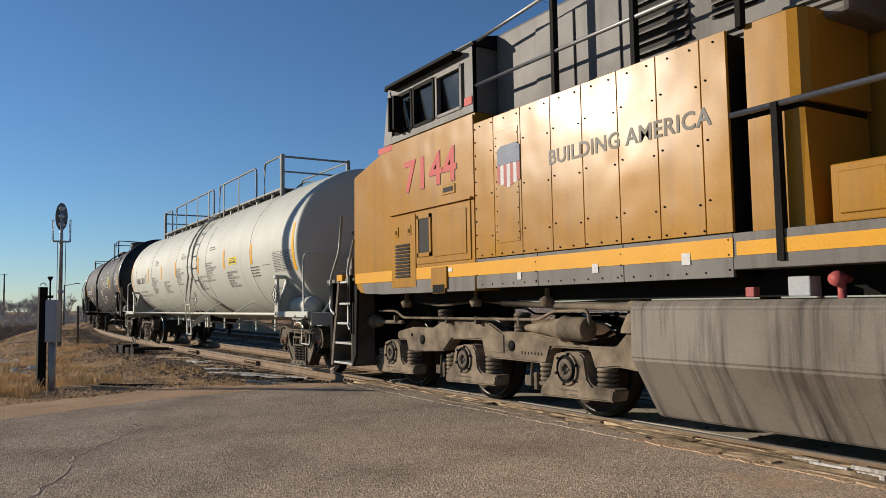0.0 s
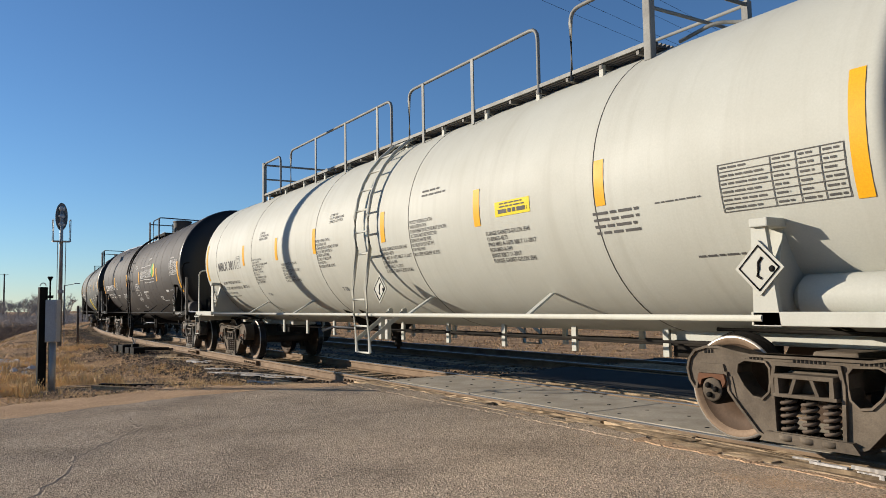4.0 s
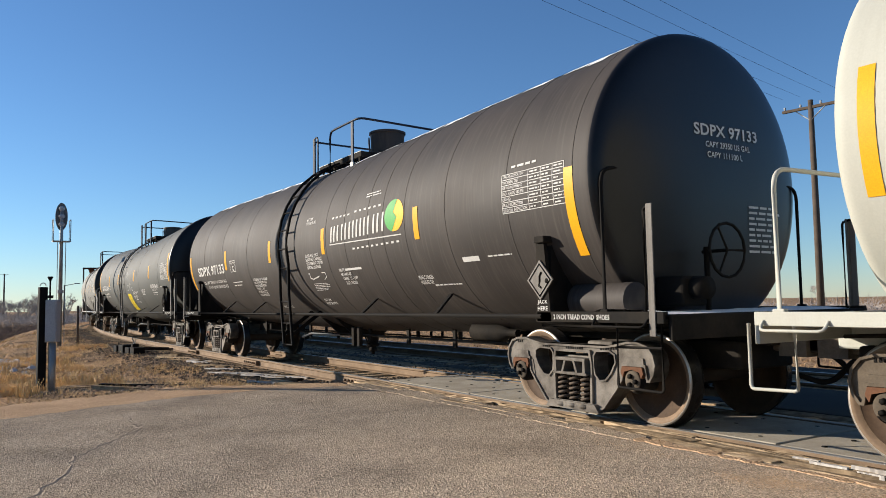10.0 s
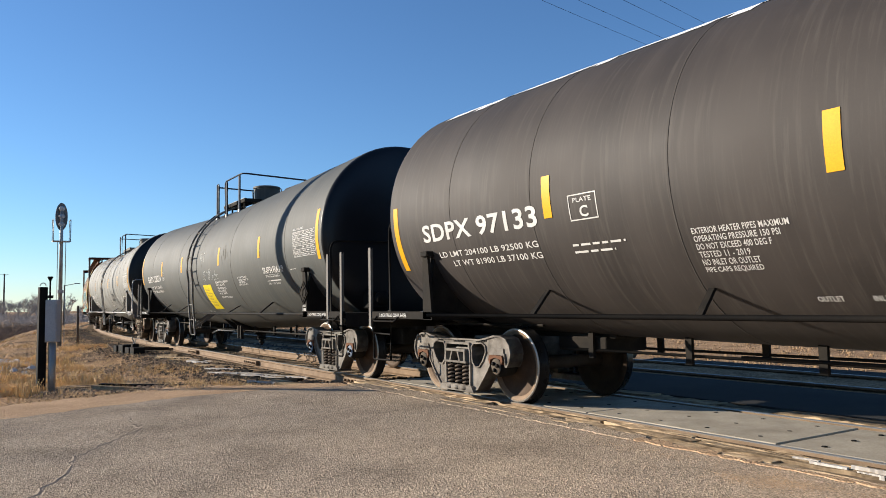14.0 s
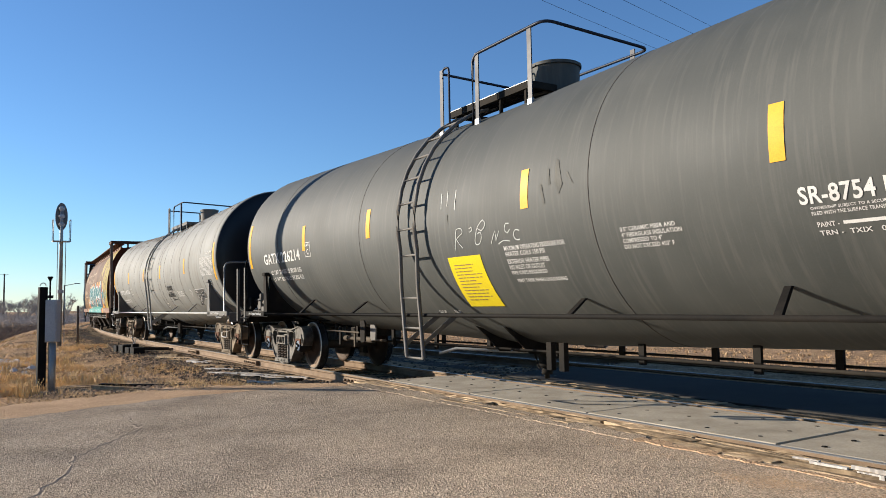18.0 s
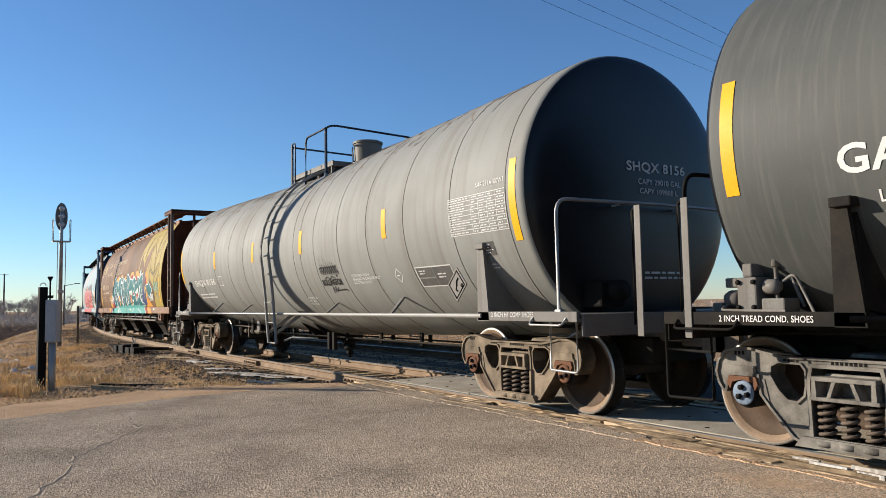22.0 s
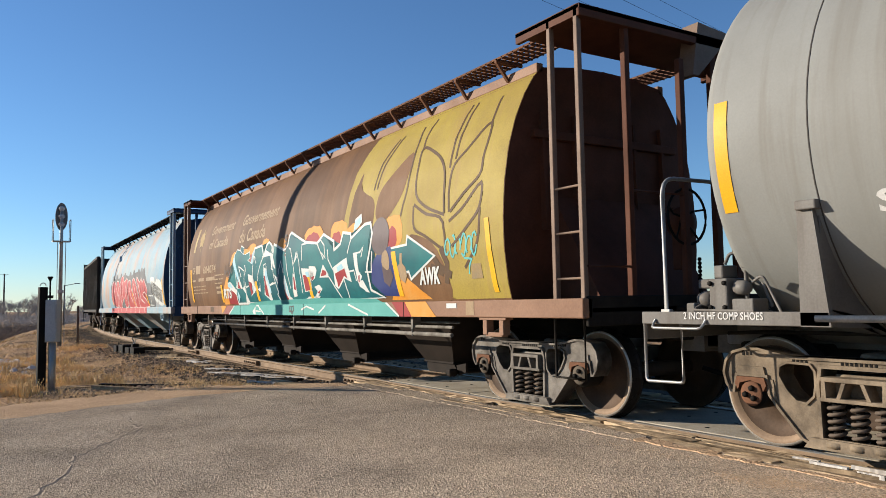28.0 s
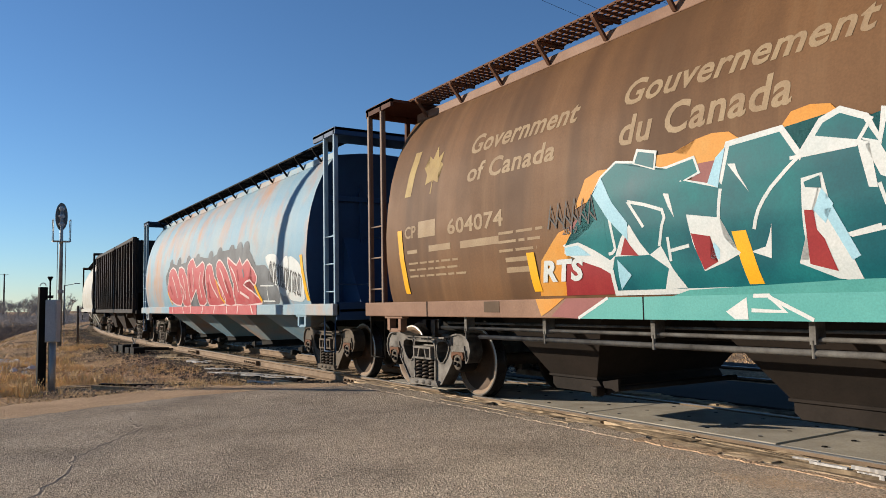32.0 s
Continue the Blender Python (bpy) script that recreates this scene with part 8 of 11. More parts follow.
def brush(name, x0, x1, y0, y1, n, h, seed, label, clear=None, mat="brush"):
    """Bare winter bushes: many thin twigs."""
    rng = random.Random(seed)
    verts, faces = [], []
    for _ in range(n):
        x, y = rng.uniform(x0, x1), rng.uniform(y0, y1)
        if clear and lateral(x, y) > -clear:
            continue
        z, hh = ground_z(x, y), h * rng.uniform(0.5, 1.2)
        for _ in range(34):
            a, e = rng.uniform(0, 6.28), rng.uniform(-0.1, 1.35)
            r0, ln = rng.uniform(0, 0.5) * hh, hh * rng.uniform(0.4, 0.8)
            bx, by, bz = x + r0 * math.cos(a), y + r0 * math.sin(a), z + rng.uniform(0, 0.5) * hh
            tx, ty, tz = bx + ln * math.cos(a) * math.cos(e), by + ln * math.sin(a) * math.cos(e), bz + ln * math.sin(e)
            w = 0.012 * hh
            i = len(verts)
            verts += [(bx - w * math.sin(a), by + w * math.cos(a), bz), (bx + w * math.sin(a), by - w * math.cos(a), bz), (tx, ty, tz), (bx, by, bz + 2 * w)]
            faces += [(i, i + 1, i + 2), (i, i + 2, i + 3), (i + 1, i + 3, i + 2)]
    me = bpy.data.meshes.new(name)
    me.from_pydata(verts, [], faces)
    me.materials.append(M[mat])
    return tagged(new(name, me), label, "bushes", kind="stuff")


M["thicket"] = surface("brown_winter_thicket", (0.20, 0.155, 0.125), (0.12, 0.092, 0.075), 0.95, 0, 10, 0.5, 0.7, 0.0)
brush("brush_thicket", -120, -44, -22, 12, 2600, 1.55, 41, "grey-brown thicket of bare winter bushes", 7.5, "thicket")
brush("brush_row", -90, 15, 44, 62, 300, 1.6, 42, "row of bare bushes beyond the field")


def tree(x, y, h, seed):
    rng = random.Random(seed)
    root = tagged(new("tree"), "bare leafless winter tree on the horizon", "tree", "trees on the horizon")
    root.matrix_basis = pose(x, y, ground_z(x, y) - 0.3)
    bm = bmesh.new()
    tube(bm, [(0, 0, 0), (0.1, 0, h * 0.2), (0.0, 0.1, h * 0.45)], h * 0.022, 7)
    part("trunk", bm, M["brush"], root)
    verts, faces = [], []

    def grow(p, d, ln, r, lv):
        q = p + d * ln
        s = d.cross(Vector((rng.uniform(-1, 1), rng.uniform(-1, 1), 0.2))).normalized() * r
        u = d.cross(s).normalized() * r
        i = len(verts)
        for base, k in ((p, 1.0), (q, 0.6)):
            verts.extend([tuple(base + s * k), tuple(base + u * k), tuple(base - (s + u) * k * 0.7)])
        faces.extend([(i, i + 1, i + 4, i + 3), (i + 1, i + 2, i + 5, i + 4), (i + 2, i, i + 3, i + 5)])
        if lv:
            for _ in range(4 if lv > 1 else 5):
                nd = (d + Vector((rng.uniform(-0.9, 0.9), rng.uniform(-0.9, 0.9), rng.uniform(-0.2, 0.5)))).normalized()
                grow(p.lerp(q, rng.uniform(0.5, 1.0)), nd, ln * rng.uniform(0.55, 0.8), r * 0.55, lv - 1)
    for _ in range(5):
        a = rng.uniform(0, 6.28)
        grow(Vector((0, 0, h * rng.uniform(0.15, 0.42))), Vector((math.cos(a) * 0.6, math.sin(a) * 0.6, 0.8)).normalized(), h * 0.28, h * 0.012, 4)
    me = bpy.data.meshes.new("crown")
    me.from_pydata(verts, [], faces)
    me.materials.append(M["brush"])
    c = new("crown", me)
    c.parent = root


def trees():
    rng = random.Random(77)
    for i in range(46):
        b = radians(rng.uniform(82.0, 90.5) if i < 36 else rng.uniform(20, 80))
        d = rng.uniform(190, 330)
        tree(-d * math.sin(b), d * math.cos(b), rng.uniform(4.5, 9.0), 100 + i)


trees()
brush("hedge_line", -330, -150, -60, 40, 500, 3.2, 43, "hazy line of far bare brush on the horizon")


def boards():
    rng = random.Random(55)
    for x, y, ln, w, rz, mat in ((-16.6, 5.05, 1.3, 0.09, 28, "frost"), (-15.3, 5.2, 1.5, 0.07, 24, "frost"), (-14.3, 4.8, 0.7, 0.07, 30, "frost"), (-15.9, 5.3, 0.9, 0.06, 33, "frost"), (-14.0, 5.2, 0.8, 0.08, 26, "tie"), (-17.4, 5.2, 1.1, 0.12, 20, "dark"), (-15.9, 4.75, 1.3, 0.18, 22, "dark"), (-14.6, 5.2, 1.2, 0.2, 26, "dark"), (-13.3, 5.1, 0.8, 0.14, 35, "tie"), (-21.9, 5.1, 1.5, 0.2, 20, "tie"), (-23.2, 5.1, 1.5, 0.2, 22, "tie"), (-20.7, 5.25, 1.2, 0.1, 18, "frost"), (-24.6, 5.2, 1.4, 0.2, 20, "tie"), (-14.9, 1.6, 1.5, 0.09, 49, "tie"), (-14.0, 2.6, 1.7, 0.08, 50, "dark"), (-13.6, 2.2, 1.2, 0.09, 47, "tie"), (-23.6, 1.9, 0.9, 0.25, 60, "dark"), (-18.0, 5.0, 1.0, 0.08, 24, "frost"), (-16.9, 4.75, 0.9, 0.06, 30, "frost"), (-15.0, 5.6, 1.1, 0.06, 22, "frost"), (-16.2, 5.55, 0.7, 0.07, 27, "dark"), (-15.2, 4.9, 1.0, 0.12, 27, "dark"), (-21.3, 5.45, 1.0, 0.09, 20, "frost"), (-19.2, 5.1, 1.2, 0.14, 24, "tie"), (-16.3, 1.5, 2.1, 0.06, 48, "dark"), (-15.4, 2.2, 1.9, 0.05, 52, "tie")):
        bm = bmesh.new()
        n = 5
        edge = [(-ln / 2 + ln * k / n, -w / 2 + rng.uniform(-0.03, 0.03)) for k in range(n + 1)] + [(ln / 2 - ln * k / n, w / 2 + rng.uniform(-0.03, 0.03)) for k in range(n + 1)]
        prism(bm, edge, "z", -0.05, 0.025)
        o = tagged(part("board", bm, M[mat], None), "old bleached board lying in the dirt" if mat == "frost" else "old dark tie piece lying in the dirt", "board", "scrap boards")
        o.matrix_basis = pose(x, y, ground_z(x, y) + 0.01, rng.uniform(-4, 4), rng.uniform(-3, 3), rz)
    # patch of white rubble on the bank
    sp = [(-26.5 + rng.gauss(0, 1.6), 0.95 + rng.gauss(0, 0.3), rng.uniform(0.04, 0.15)) for _ in range(90)]
    M["chalk"] = surface("white_rubble", (0.62, 0.60, 0.57), (0.4, 0.37, 0.33), 0.9, 0, 30, 3, 0.6, 0.3)
    stones("rubble", sp, M["chalk"], "patch of whitish rubble on the bank", 7)


boards()


def switch_gear():
    root = tagged(new("switch_gear"), "low dark cast-iron switch mechanism beside the rail", "switch machine")
    x, y = -27.2, 4.55
    root.matrix_basis = pose(x, y, ground_z(x, y), 0, 0, 2)
    for a, b, c, d, h in ((-0.9, -0.2, -0.2, 0.2, 0.26), (-0.1, 0.5, -0.15, 0.2, 0.2), (0.6, 0.85, -0.1, 0.1, 0.34), (-1.5, -1.0, -0.25, 0.15, 0.22), (0.95, 1.5, -0.2, 0.15, 0.24)):
        bm = bmesh.new()
        box(bm, a, b, c, d, -0.05, h, 0.02)
        part("housing", bm, M["dark"], root)
    bm = bmesh.new()
    rod(bm, (-0.5, 0.1, 0.14), (-0.5, 1.9, 0.06), 0.03, 8)
    rod(bm, (0.2, 0.1, 0.12), (0.2, 1.9, 0.06), 0.03, 8)
    part("throw_rod", bm, M["under"], root)
    bm = bmesh.new()
    tube(bm, bent([(0.7, 0, 0.3), (0.75, -0.1, 0.55), (1.1, -0.15, 0.55)], 0.1), 0.02, 6)
    part("lever", bm, M["galv"], root)


switch_gear()


def joint_bars():
    for x in (-12.35, -18.3, -24.0):
        bm = bmesh.new()
        p, a = track(x)
        box(bm, -0.45, 0.45, -0.86, -0.785, -0.14, -0.04, 0.008)
        for k in range(6):
            lathe(bm, [(-0.87, 0.025), (-0.90, 0.025), (-0.905, 0.0001)], "y", (-0.36 + 0.145 * k, 0, -0.09), 6)
        o = tagged(part("joint_bar", bm, M["rail"], None), "bolted steel bar joining two rail lengths", "joint bar", "joint bars")
        o.matrix_basis = Matrix.Translation(p) @ Matrix.Rotation(a, 4, "Z")


joint_bars()


# ---- lettering, tables, painted shapes ----
M["teal"] = surface("teal_spray_paint", (0.004, 0.075, 0.09), (0.009, 0.145, 0.145), 0.5, 0, 60, 1.4, 0.9, 0.0)
M["aqua"] = surface("aqua_spray_paint", (0.092, 0.31, 0.275), (0.058, 0.25, 0.226), 0.5, 0, 60, 2, 0.6, 0.0)
M["orange"] = surface("orange_spray_paint", (0.525, 0.210, 0.021), (0.490, 0.280, 0.084), 0.55, 0, 60, 3, 0.6, 0.0)
M["crimson"] = surface("crimson_spray_paint", (0.225, 0.019, 0.022), (0.300, 0.045, 0.038), 0.55, 0, 60, 3, 0.5, 0.0)
M["chalk_white"] = surface("white_spray_paint", (0.540, 0.540, 0.510), (0.375, 0.450, 0.435), 0.55, 0, 60, 3, 0.5, 0.0)
M["plum"] = surface("grey_purple_spray_paint", (0.078, 0.054, 0.054), (0.120, 0.090, 0.090), 0.5, 0, 60, 3, 0.5, 0.0)
M["navy_spray"] = surface("navy_spray_paint", (0.020, 0.030, 0.120), (0.030, 0.050, 0.160), 0.5, 0, 60, 3, 0.5, 0.0)
M["sky_spray"] = surface("pale_blue_spray_paint", (0.300, 0.480, 0.550), (0.220, 0.420, 0.480), 0.55, 0, 60, 3, 0.5, 0.0)
M["wheat"] = surface("faded_yellow_paint", (0.310, 0.236, 0.046), (0.223, 0.161, 0.043), 0.6, 0, 50, 1.2, 0.7, 0.0, (0.26, 0.17, 0.06), 0.5)
M["wheat_line"] = surface("brown_line_paint", (0.085, 0.050, 0.025), (0.060, 0.035, 0.020), 0.6, 0, 50, 2, 0.5, 0.0)
M["buff"] = surface("faded_buff_lettering", (0.285, 0.205, 0.118), (0.211, 0.136, 0.081), 0.6, 0, 60, 4, 0.6, 0.0)
M["ghost"] = surface("worn_grey_lettering", (0.221, 0.169, 0.091), (0.293, 0.182, 0.065), 0.5, 0, 60, 5, 0.6, 0.0)
M["cherry"] = surface("red_pink_spray_paint", (0.375, 0.056, 0.060), (0.413, 0.150, 0.143), 0.55, 0, 60, 3, 0.6, 0.0)
M["tag_black"] = surface("black_marker_paint", (0.022, 0.021, 0.02), (0.04, 0.038, 0.036), 0.6, 0, 60, 3, 0.4, 0.0)
M["leaf"] = surface("faded_gold_mark_paint", (0.34, 0.24, 0.085), (0.24, 0.16, 0.07), 0.6, 0, 50, 3, 0.7, 0.0)
M["mauve"] = surface("dusty_mauve_spray_paint", (0.24, 0.085, 0.075), (0.16, 0.06, 0.055), 0.55, 0, 60, 3, 0.5, 0.0)
M["pale_edge"] = surface("pale_pink_edging_paint", (0.60, 0.46, 0.43), (0.50, 0.30, 0.28), 0.55, 0, 60, 3, 0.5, 0.0)
M["smoke"] = surface("dark_grey_spray_paint", (0.085, 0.085, 0.085), (0.17, 0.18, 0.185), 0.6, 0, 60, 1.5, 0.9, 0.0)
M["green"] = surface("leaf_green_paint", (0.080, 0.336, 0.080), (0.064, 0.272, 0.072), 0.45, 0, 60, 3, 0.4, 0.0)
M["crown_rust"] = surface("rusty_runoff_stain", (0.20, 0.165, 0.125), (0.16, 0.10, 0.06), 0.7, 0, 40, 2.0, 0.9, 0.02, (0.22, 0.21, 0.19), 0.7)
M["pale_drip"] = surface("pale_dried_drip", (0.115, 0.113, 0.10), (0.075, 0.075, 0.068), 0.7, 0, 50, 6.0, 0.7, 0.0)
M["slate"] = surface("faded_blue_grey_paint", (0.140, 0.170, 0.220), (0.200, 0.200, 0.220), 0.5, 0, 60, 5, 0.5, 0.0)
M["slogan_grey"] = surface("worn_dark_grey_lettering", (0.085, 0.08, 0.07), (0.20, 0.13, 0.05), 0.45, 0, 60, 4, 0.6, 0.0)
M["scribble_cyan"] = surface("cyan_spray_paint", (0.085, 0.383, 0.383), (0.128, 0.340, 0.297), 0.55, 0, 60, 3, 0.5, 0.0)


def tank_side(R, zc, dip=0.0):
    return lambda z, x=0.0: math.sqrt(max(R * R - (z - sagged(zc, dip, x)) ** 2, 0.01))


SIDE = {"cream": tank_side(1.54, 2.45), "black_tank": tank_side(1.638, 2.53, 0.0165), "charcoal_tank": tank_side(1.638, 2.53, 0.0265), "grey_tank": tank_side(1.68, 2.54, 0.0265), "hopper": lambda z, x=0.0: hop_y(min(max(z, 1.22), 4.05)), "flat": lambda z, x=0.0: 1.56}
STEP = 0.07


def rounded(pts, closed=False, n=4):
    """A smooth line through the points."""
    out, m = [], len(pts)
    for i in range(m if closed else m - 1):
        p = [pts[(i + k) % m] if closed else pts[min(max(i + k, 0), m - 1)] for k in (-1, 0, 1, 2)]
        for q in range(n):
            t = q / n
            out.append(tuple(0.5 * (2 * b + (c - a) * t + (2 * a - 5 * b + 4 * c - d) * t * t + (3 * b - a - 3 * c + d) * t ** 3) for a, b, c, d in zip(*p)))
    return out if closed else out + [pts[-1]]


class Paint:
    """Flat shapes in (x, z), laid on a car's near side as one thin coat."""

    def __init__(self, side, lift=0.004):
        self.bm, self.side, self.lift = bmesh.new(), SIDE[side], lift
        self.sink = 0.6 if side == "hopper" else 1.0
        self.head, self.meta, self.kind = None, None, ""

    def spawn(self, name="", kind=""):
        """A further coat of the same paint on the same car."""
        q = Paint("flat", self.lift)
        q.side, q.head, q.meta, q.kind, q.sink = self.side, self.head, self.meta, kind, self.sink
        COATS.append((q, self.meta[0], name or self.meta[1], self.meta[2], ""))
        return q

    def mesh(self, tmp, cut=True):
        if cut and tmp.verts:
            zs = [v.co.z for v in tmp.verts]
            z, top = math.floor(min(zs) / STEP) * STEP + STEP, max(zs)
            if top - min(zs) > 0.10:
                while z < top:
                    bmesh.ops.bisect_plane(tmp, geom=tmp.verts[:] + tmp.edges[:] + tmp.faces[:], plane_co=(0, 0, z), plane_no=(0, 0, 1))
                    z += STEP
        bmesh.ops.triangulate(tmp, faces=[f for f in tmp.faces if len(f.verts) > 4])
        made = {}
        for v in tmp.verts:
            if self.head:
                kf, R, zc, hd = self.head
                r = min(math.hypot(v.co.x, v.co.z - zc) / R, 0.99)
                made[v] = self.bm.verts.new((kf + hd * (1 - r * r) ** 0.25 + 0.008, v.co.x, v.co.z))
            else:
                made[v] = self.bm.verts.new((v.co.x, -(self.side(v.co.z, v.co.x) + self.lift * self.sink + v.co.y), v.co.z))
        for f in tmp.faces:
            if self.head:
                self.bm.faces.new([made[v] for v in f.verts])
            else:
                self.bm.faces.new([made[v] for v in f.verts])
        tmp.free()

    def poly(self, pts):
        tmp = bmesh.new()
        tmp.faces.new([tmp.verts.new((x, 0, z)) for x, z in pts])
        bmesh.ops.triangulate(tmp, faces=tmp.faces[:])
        self.mesh(tmp)
        return self

    def rect(self, x0, x1, z0, z1):
        return self.poly([(x0, z0), (x1, z0), (x1, z1), (x0, z1)])

    def disc(self, x, z, rx, rz, a0=0.0, a1=360.0, n=26):
        pts = [(x + rx * math.cos(radians(a0 + (a1 - a0) * k / n)), z + rz * math.sin(radians(a0 + (a1 - a0) * k / n))) for k in range(n + (a1 - a0 < 360))]
        return self.poly(pts)

    def stroke(self, pts, w, closed=False):
        """A ribbon with mitred corners along a line; it rises a hair as it goes, so that it may cross itself."""
        pts = [Vector((p[0], p[1])) for p in pts]
        n = len(pts)
        tmp = bmesh.new()
        rows = []
        for i, p in enumerate(pts):
            a = pts[i - 1] if (i or closed) else p
            c = pts[(i + 1) % n] if (i < n - 1 or closed) else p
            u = (p - a).normalized() if (p - a).length > 1e-6 else (c - p).normalized()
            v = (c - p).normalized() if (c - p).length > 1e-6 else u
            m = u + v
            m = m.normalized() if m.length > 0.2 else Vector((-u.y, u.x))
            k = min(1.0 / max(abs(m.dot(u)), 0.55), 1.8) * w / 2
            side = Vector((-m.y, m.x)) * k
            rows.append([tmp.verts.new((q.x, 0.00012 * i, q.y)) for q in (p + side, p - side)])
        for i in range(n if closed else n - 1):
            a, b = rows[i], rows[(i + 1) % n]
            tmp.faces.new((a[0], a[1], b[1], b[0]))
        self.mesh(tmp, n < 14 or closed)
        return self

    def outline(self, x0, x1, z0, z1, w=0.012):
        for a, b, c, d in ((x0, x1, z0, z0 + w), (x0, x1, z1 - w, z1), (x0, x0 + w, z0, z1), (x1 - w, x1, z0, z1)):
            self.rect(a, b, c, d)
        return self

    def bars(self, x0, x1, z0, z1, rows, seed=1, fill=0.42, ragged=0.35):
        """Rows of short bars for small writing that cannot be read."""
        rng = random.Random(seed)
        pen = self.spawn("small_print", "stuff") if rows > 1 else self
        h = (z1 - z0) / rows
        for i in range(rows):
            z = z1 - (i + 1) * h + h * (1 - fill) / 2
            x, end = x0, x1 - (x1 - x0) * rng.random() * ragged
            while x < end:
                w = rng.uniform(0.06, 0.2) * (h / 0.06)
                pen.rect(x, min(x + w, end), z, z + h * fill)
                x += w + 0.03 * h / 0.06
        return self

    def table(self, x0, x1, z0, z1, rows, cols, seed=1, words=()):
        w = 0.008
        self = self.spawn("data_table", "stuff")
        self.outline(x0, x1, z0, z1, w)
        for i in range(1, rows):
            z = z0 + (z1 - z0) * i / rows
            self.rect(x0, x1, z - w / 2, z + w / 2)
        for f in cols:
            x = x0 + (x1 - x0) * f
            self.rect(x - w / 2, x + w / 2, z0, z1)
        h = (z1 - z0) / rows
        edges = [0.0] + list(cols) + [1.0]
        for i in range(rows):
            for k, (a, b) in enumerate(zip(edges, edges[1:])):
                xa, xb = x0 + (x1 - x0) * a, x0 + (x1 - x0) * b
                if k == 0 and i < len(words):
                    self.letters_at(words[i], xa + 0.02, xa + 0.02 + 0.021 * len(words[i]), z0 + h * i + h * 0.22, z0 + h * (i + 1) - h * 0.22)
                    continue
                self.bars(xa + 0.02, xb - 0.02, z0 + h * i + h * 0.25, z0 + h * (i + 1) - h * 0.25, 1, seed + 7 * i + k, 0.5, 0.5)
        return self

    def letters_at(self, text, x0, x1, z0, z1, shear=0.0):
        WORDS.append((self, text, x0, x1, z0, z1, shear))
        return self

    def lines(self, rows, x0, x1, z0, z1, gap=0.3):
        n = len(rows)
        h = (z1 - z0) / (n + (n - 1) * gap)
        most = max(len(r) for r in rows)
        for i, r in enumerate(rows):
            zt = z1 - i * h * (1 + gap)
            self.letters_at(r, x0, x0 + (x1 - x0) * len(r) / most, zt - h, zt)
        return self


WORDS, COATS = [], []


def coat(car, name, side, mat, lift=0.004, label="", head=None):
    p = Paint(side, lift)
    p.head, p.meta = head, (car, name, mat)
    COATS.append((p, car, name, mat, label))
    return p


def finish_paint():
    """Turns the waiting words into meshes in one go, then links every coat."""
    holders = []
    for p, text, x0, x1, z0, z1, shear in WORDS:
        cu = bpy.data.curves.new("word", "FONT")
        cu.body, cu.size, cu.resolution_u = text, 1.0, 3
        cu.space_character = 1.05
        cu.shear = shear
        cu.offset = 0.045 if text in ("RTS", "AWK", "ROLLINGFOR") else 0.022 if z1 - z0 > 0.1 else 0.012
        holders.append(new("word", cu))
    dg = bpy.context.evaluated_depsgraph_get()
    for (p, text, x0, x1, z0, z1, shear), ob in zip(WORDS, holders):
        me = bpy.data.meshes.new_from_object(ob.evaluated_get(dg))
        tmp = bmesh.new()
        tmp.from_mesh(me)
        bpy.data.meshes.remove(me)
        xs, ys = [v.co.x for v in tmp.verts], [v.co.y for v in tmp.verts]
        lx, ly = min(xs), min(ys)
        sx, sy = (x1 - x0) / (max(xs) - lx), (z1 - z0) / (max(ys) - ly)
        for v in tmp.verts:
            v.co = (x0 + (v.co.x - lx) * sx, 0, z0 + (v.co.y - ly) * sy)
        if z1 - z0 < 0.15 or p.head:
            p.spawn("", "stuff").mesh(tmp)
            continue
        # large words: one part for each letter
        left = set(tmp.faces)
        while left:
            stack, isle = [left.pop()], []
            while stack:
                f = stack.pop()
                isle.append(f)
                for e in f.edges:
                    for o in e.link_faces:
                        if o in left:
                            left.discard(o)
                            stack.append(o)
            one = bmesh.new()
            made = {v: one.verts.new(v.co) for v in {v for f in isle for v in f.verts}}
            for f in isle:
                one.faces.new([made[v] for v in f.verts])
            p.spawn("letter").mesh(one)
        tmp.free()
    for ob in holders:
        cu = ob.data
        bpy.data.objects.remove(ob)
        bpy.data.curves.remove(cu)
    for p, car, name, mat, label in COATS:
        if p.bm.faces:
            tagged(part(name, p.bm, mat, car, "", True), label, kind=p.kind)


def patch(car, name, side, mat, lift, pts, label=""):
    """One painted patch as a part of its own."""
    return coat(car, name, side, M[mat], lift, label).poly(pts)


QUALIFY = ("STUB SILL INSPECTION", "88.B.2 INSPECTION", "LINING:", "PRD: VALVE 165 PSI", "SERVICE EQUIPMENT", "THICKNESS TEST", "TANK QUALIFICATION")
FLANGE = ("FLANGE GASKETS-GYLON 3545", "O-RINGS-4273", "PRO MID A-1075 RBLT 11-2017", "BOV-MID-A-549", "BWST RBLT 11-2017", "FLANGE GASKET-GYLON 3545")
PROTECT = ("PROTECT INTERIOR COATING", "WHEN ENTERING TANK", "CLEAN RUBBER SOLED SHOES MUST BE WORN", "ALL TOOLS MUST BE PROTECTED", "EXTERIOR HEATER PIPES", "NO INLET OR OUTLET PIPE", "CAPS REQUIRED", "MAX OPER PRESSURE 100 PSIG")


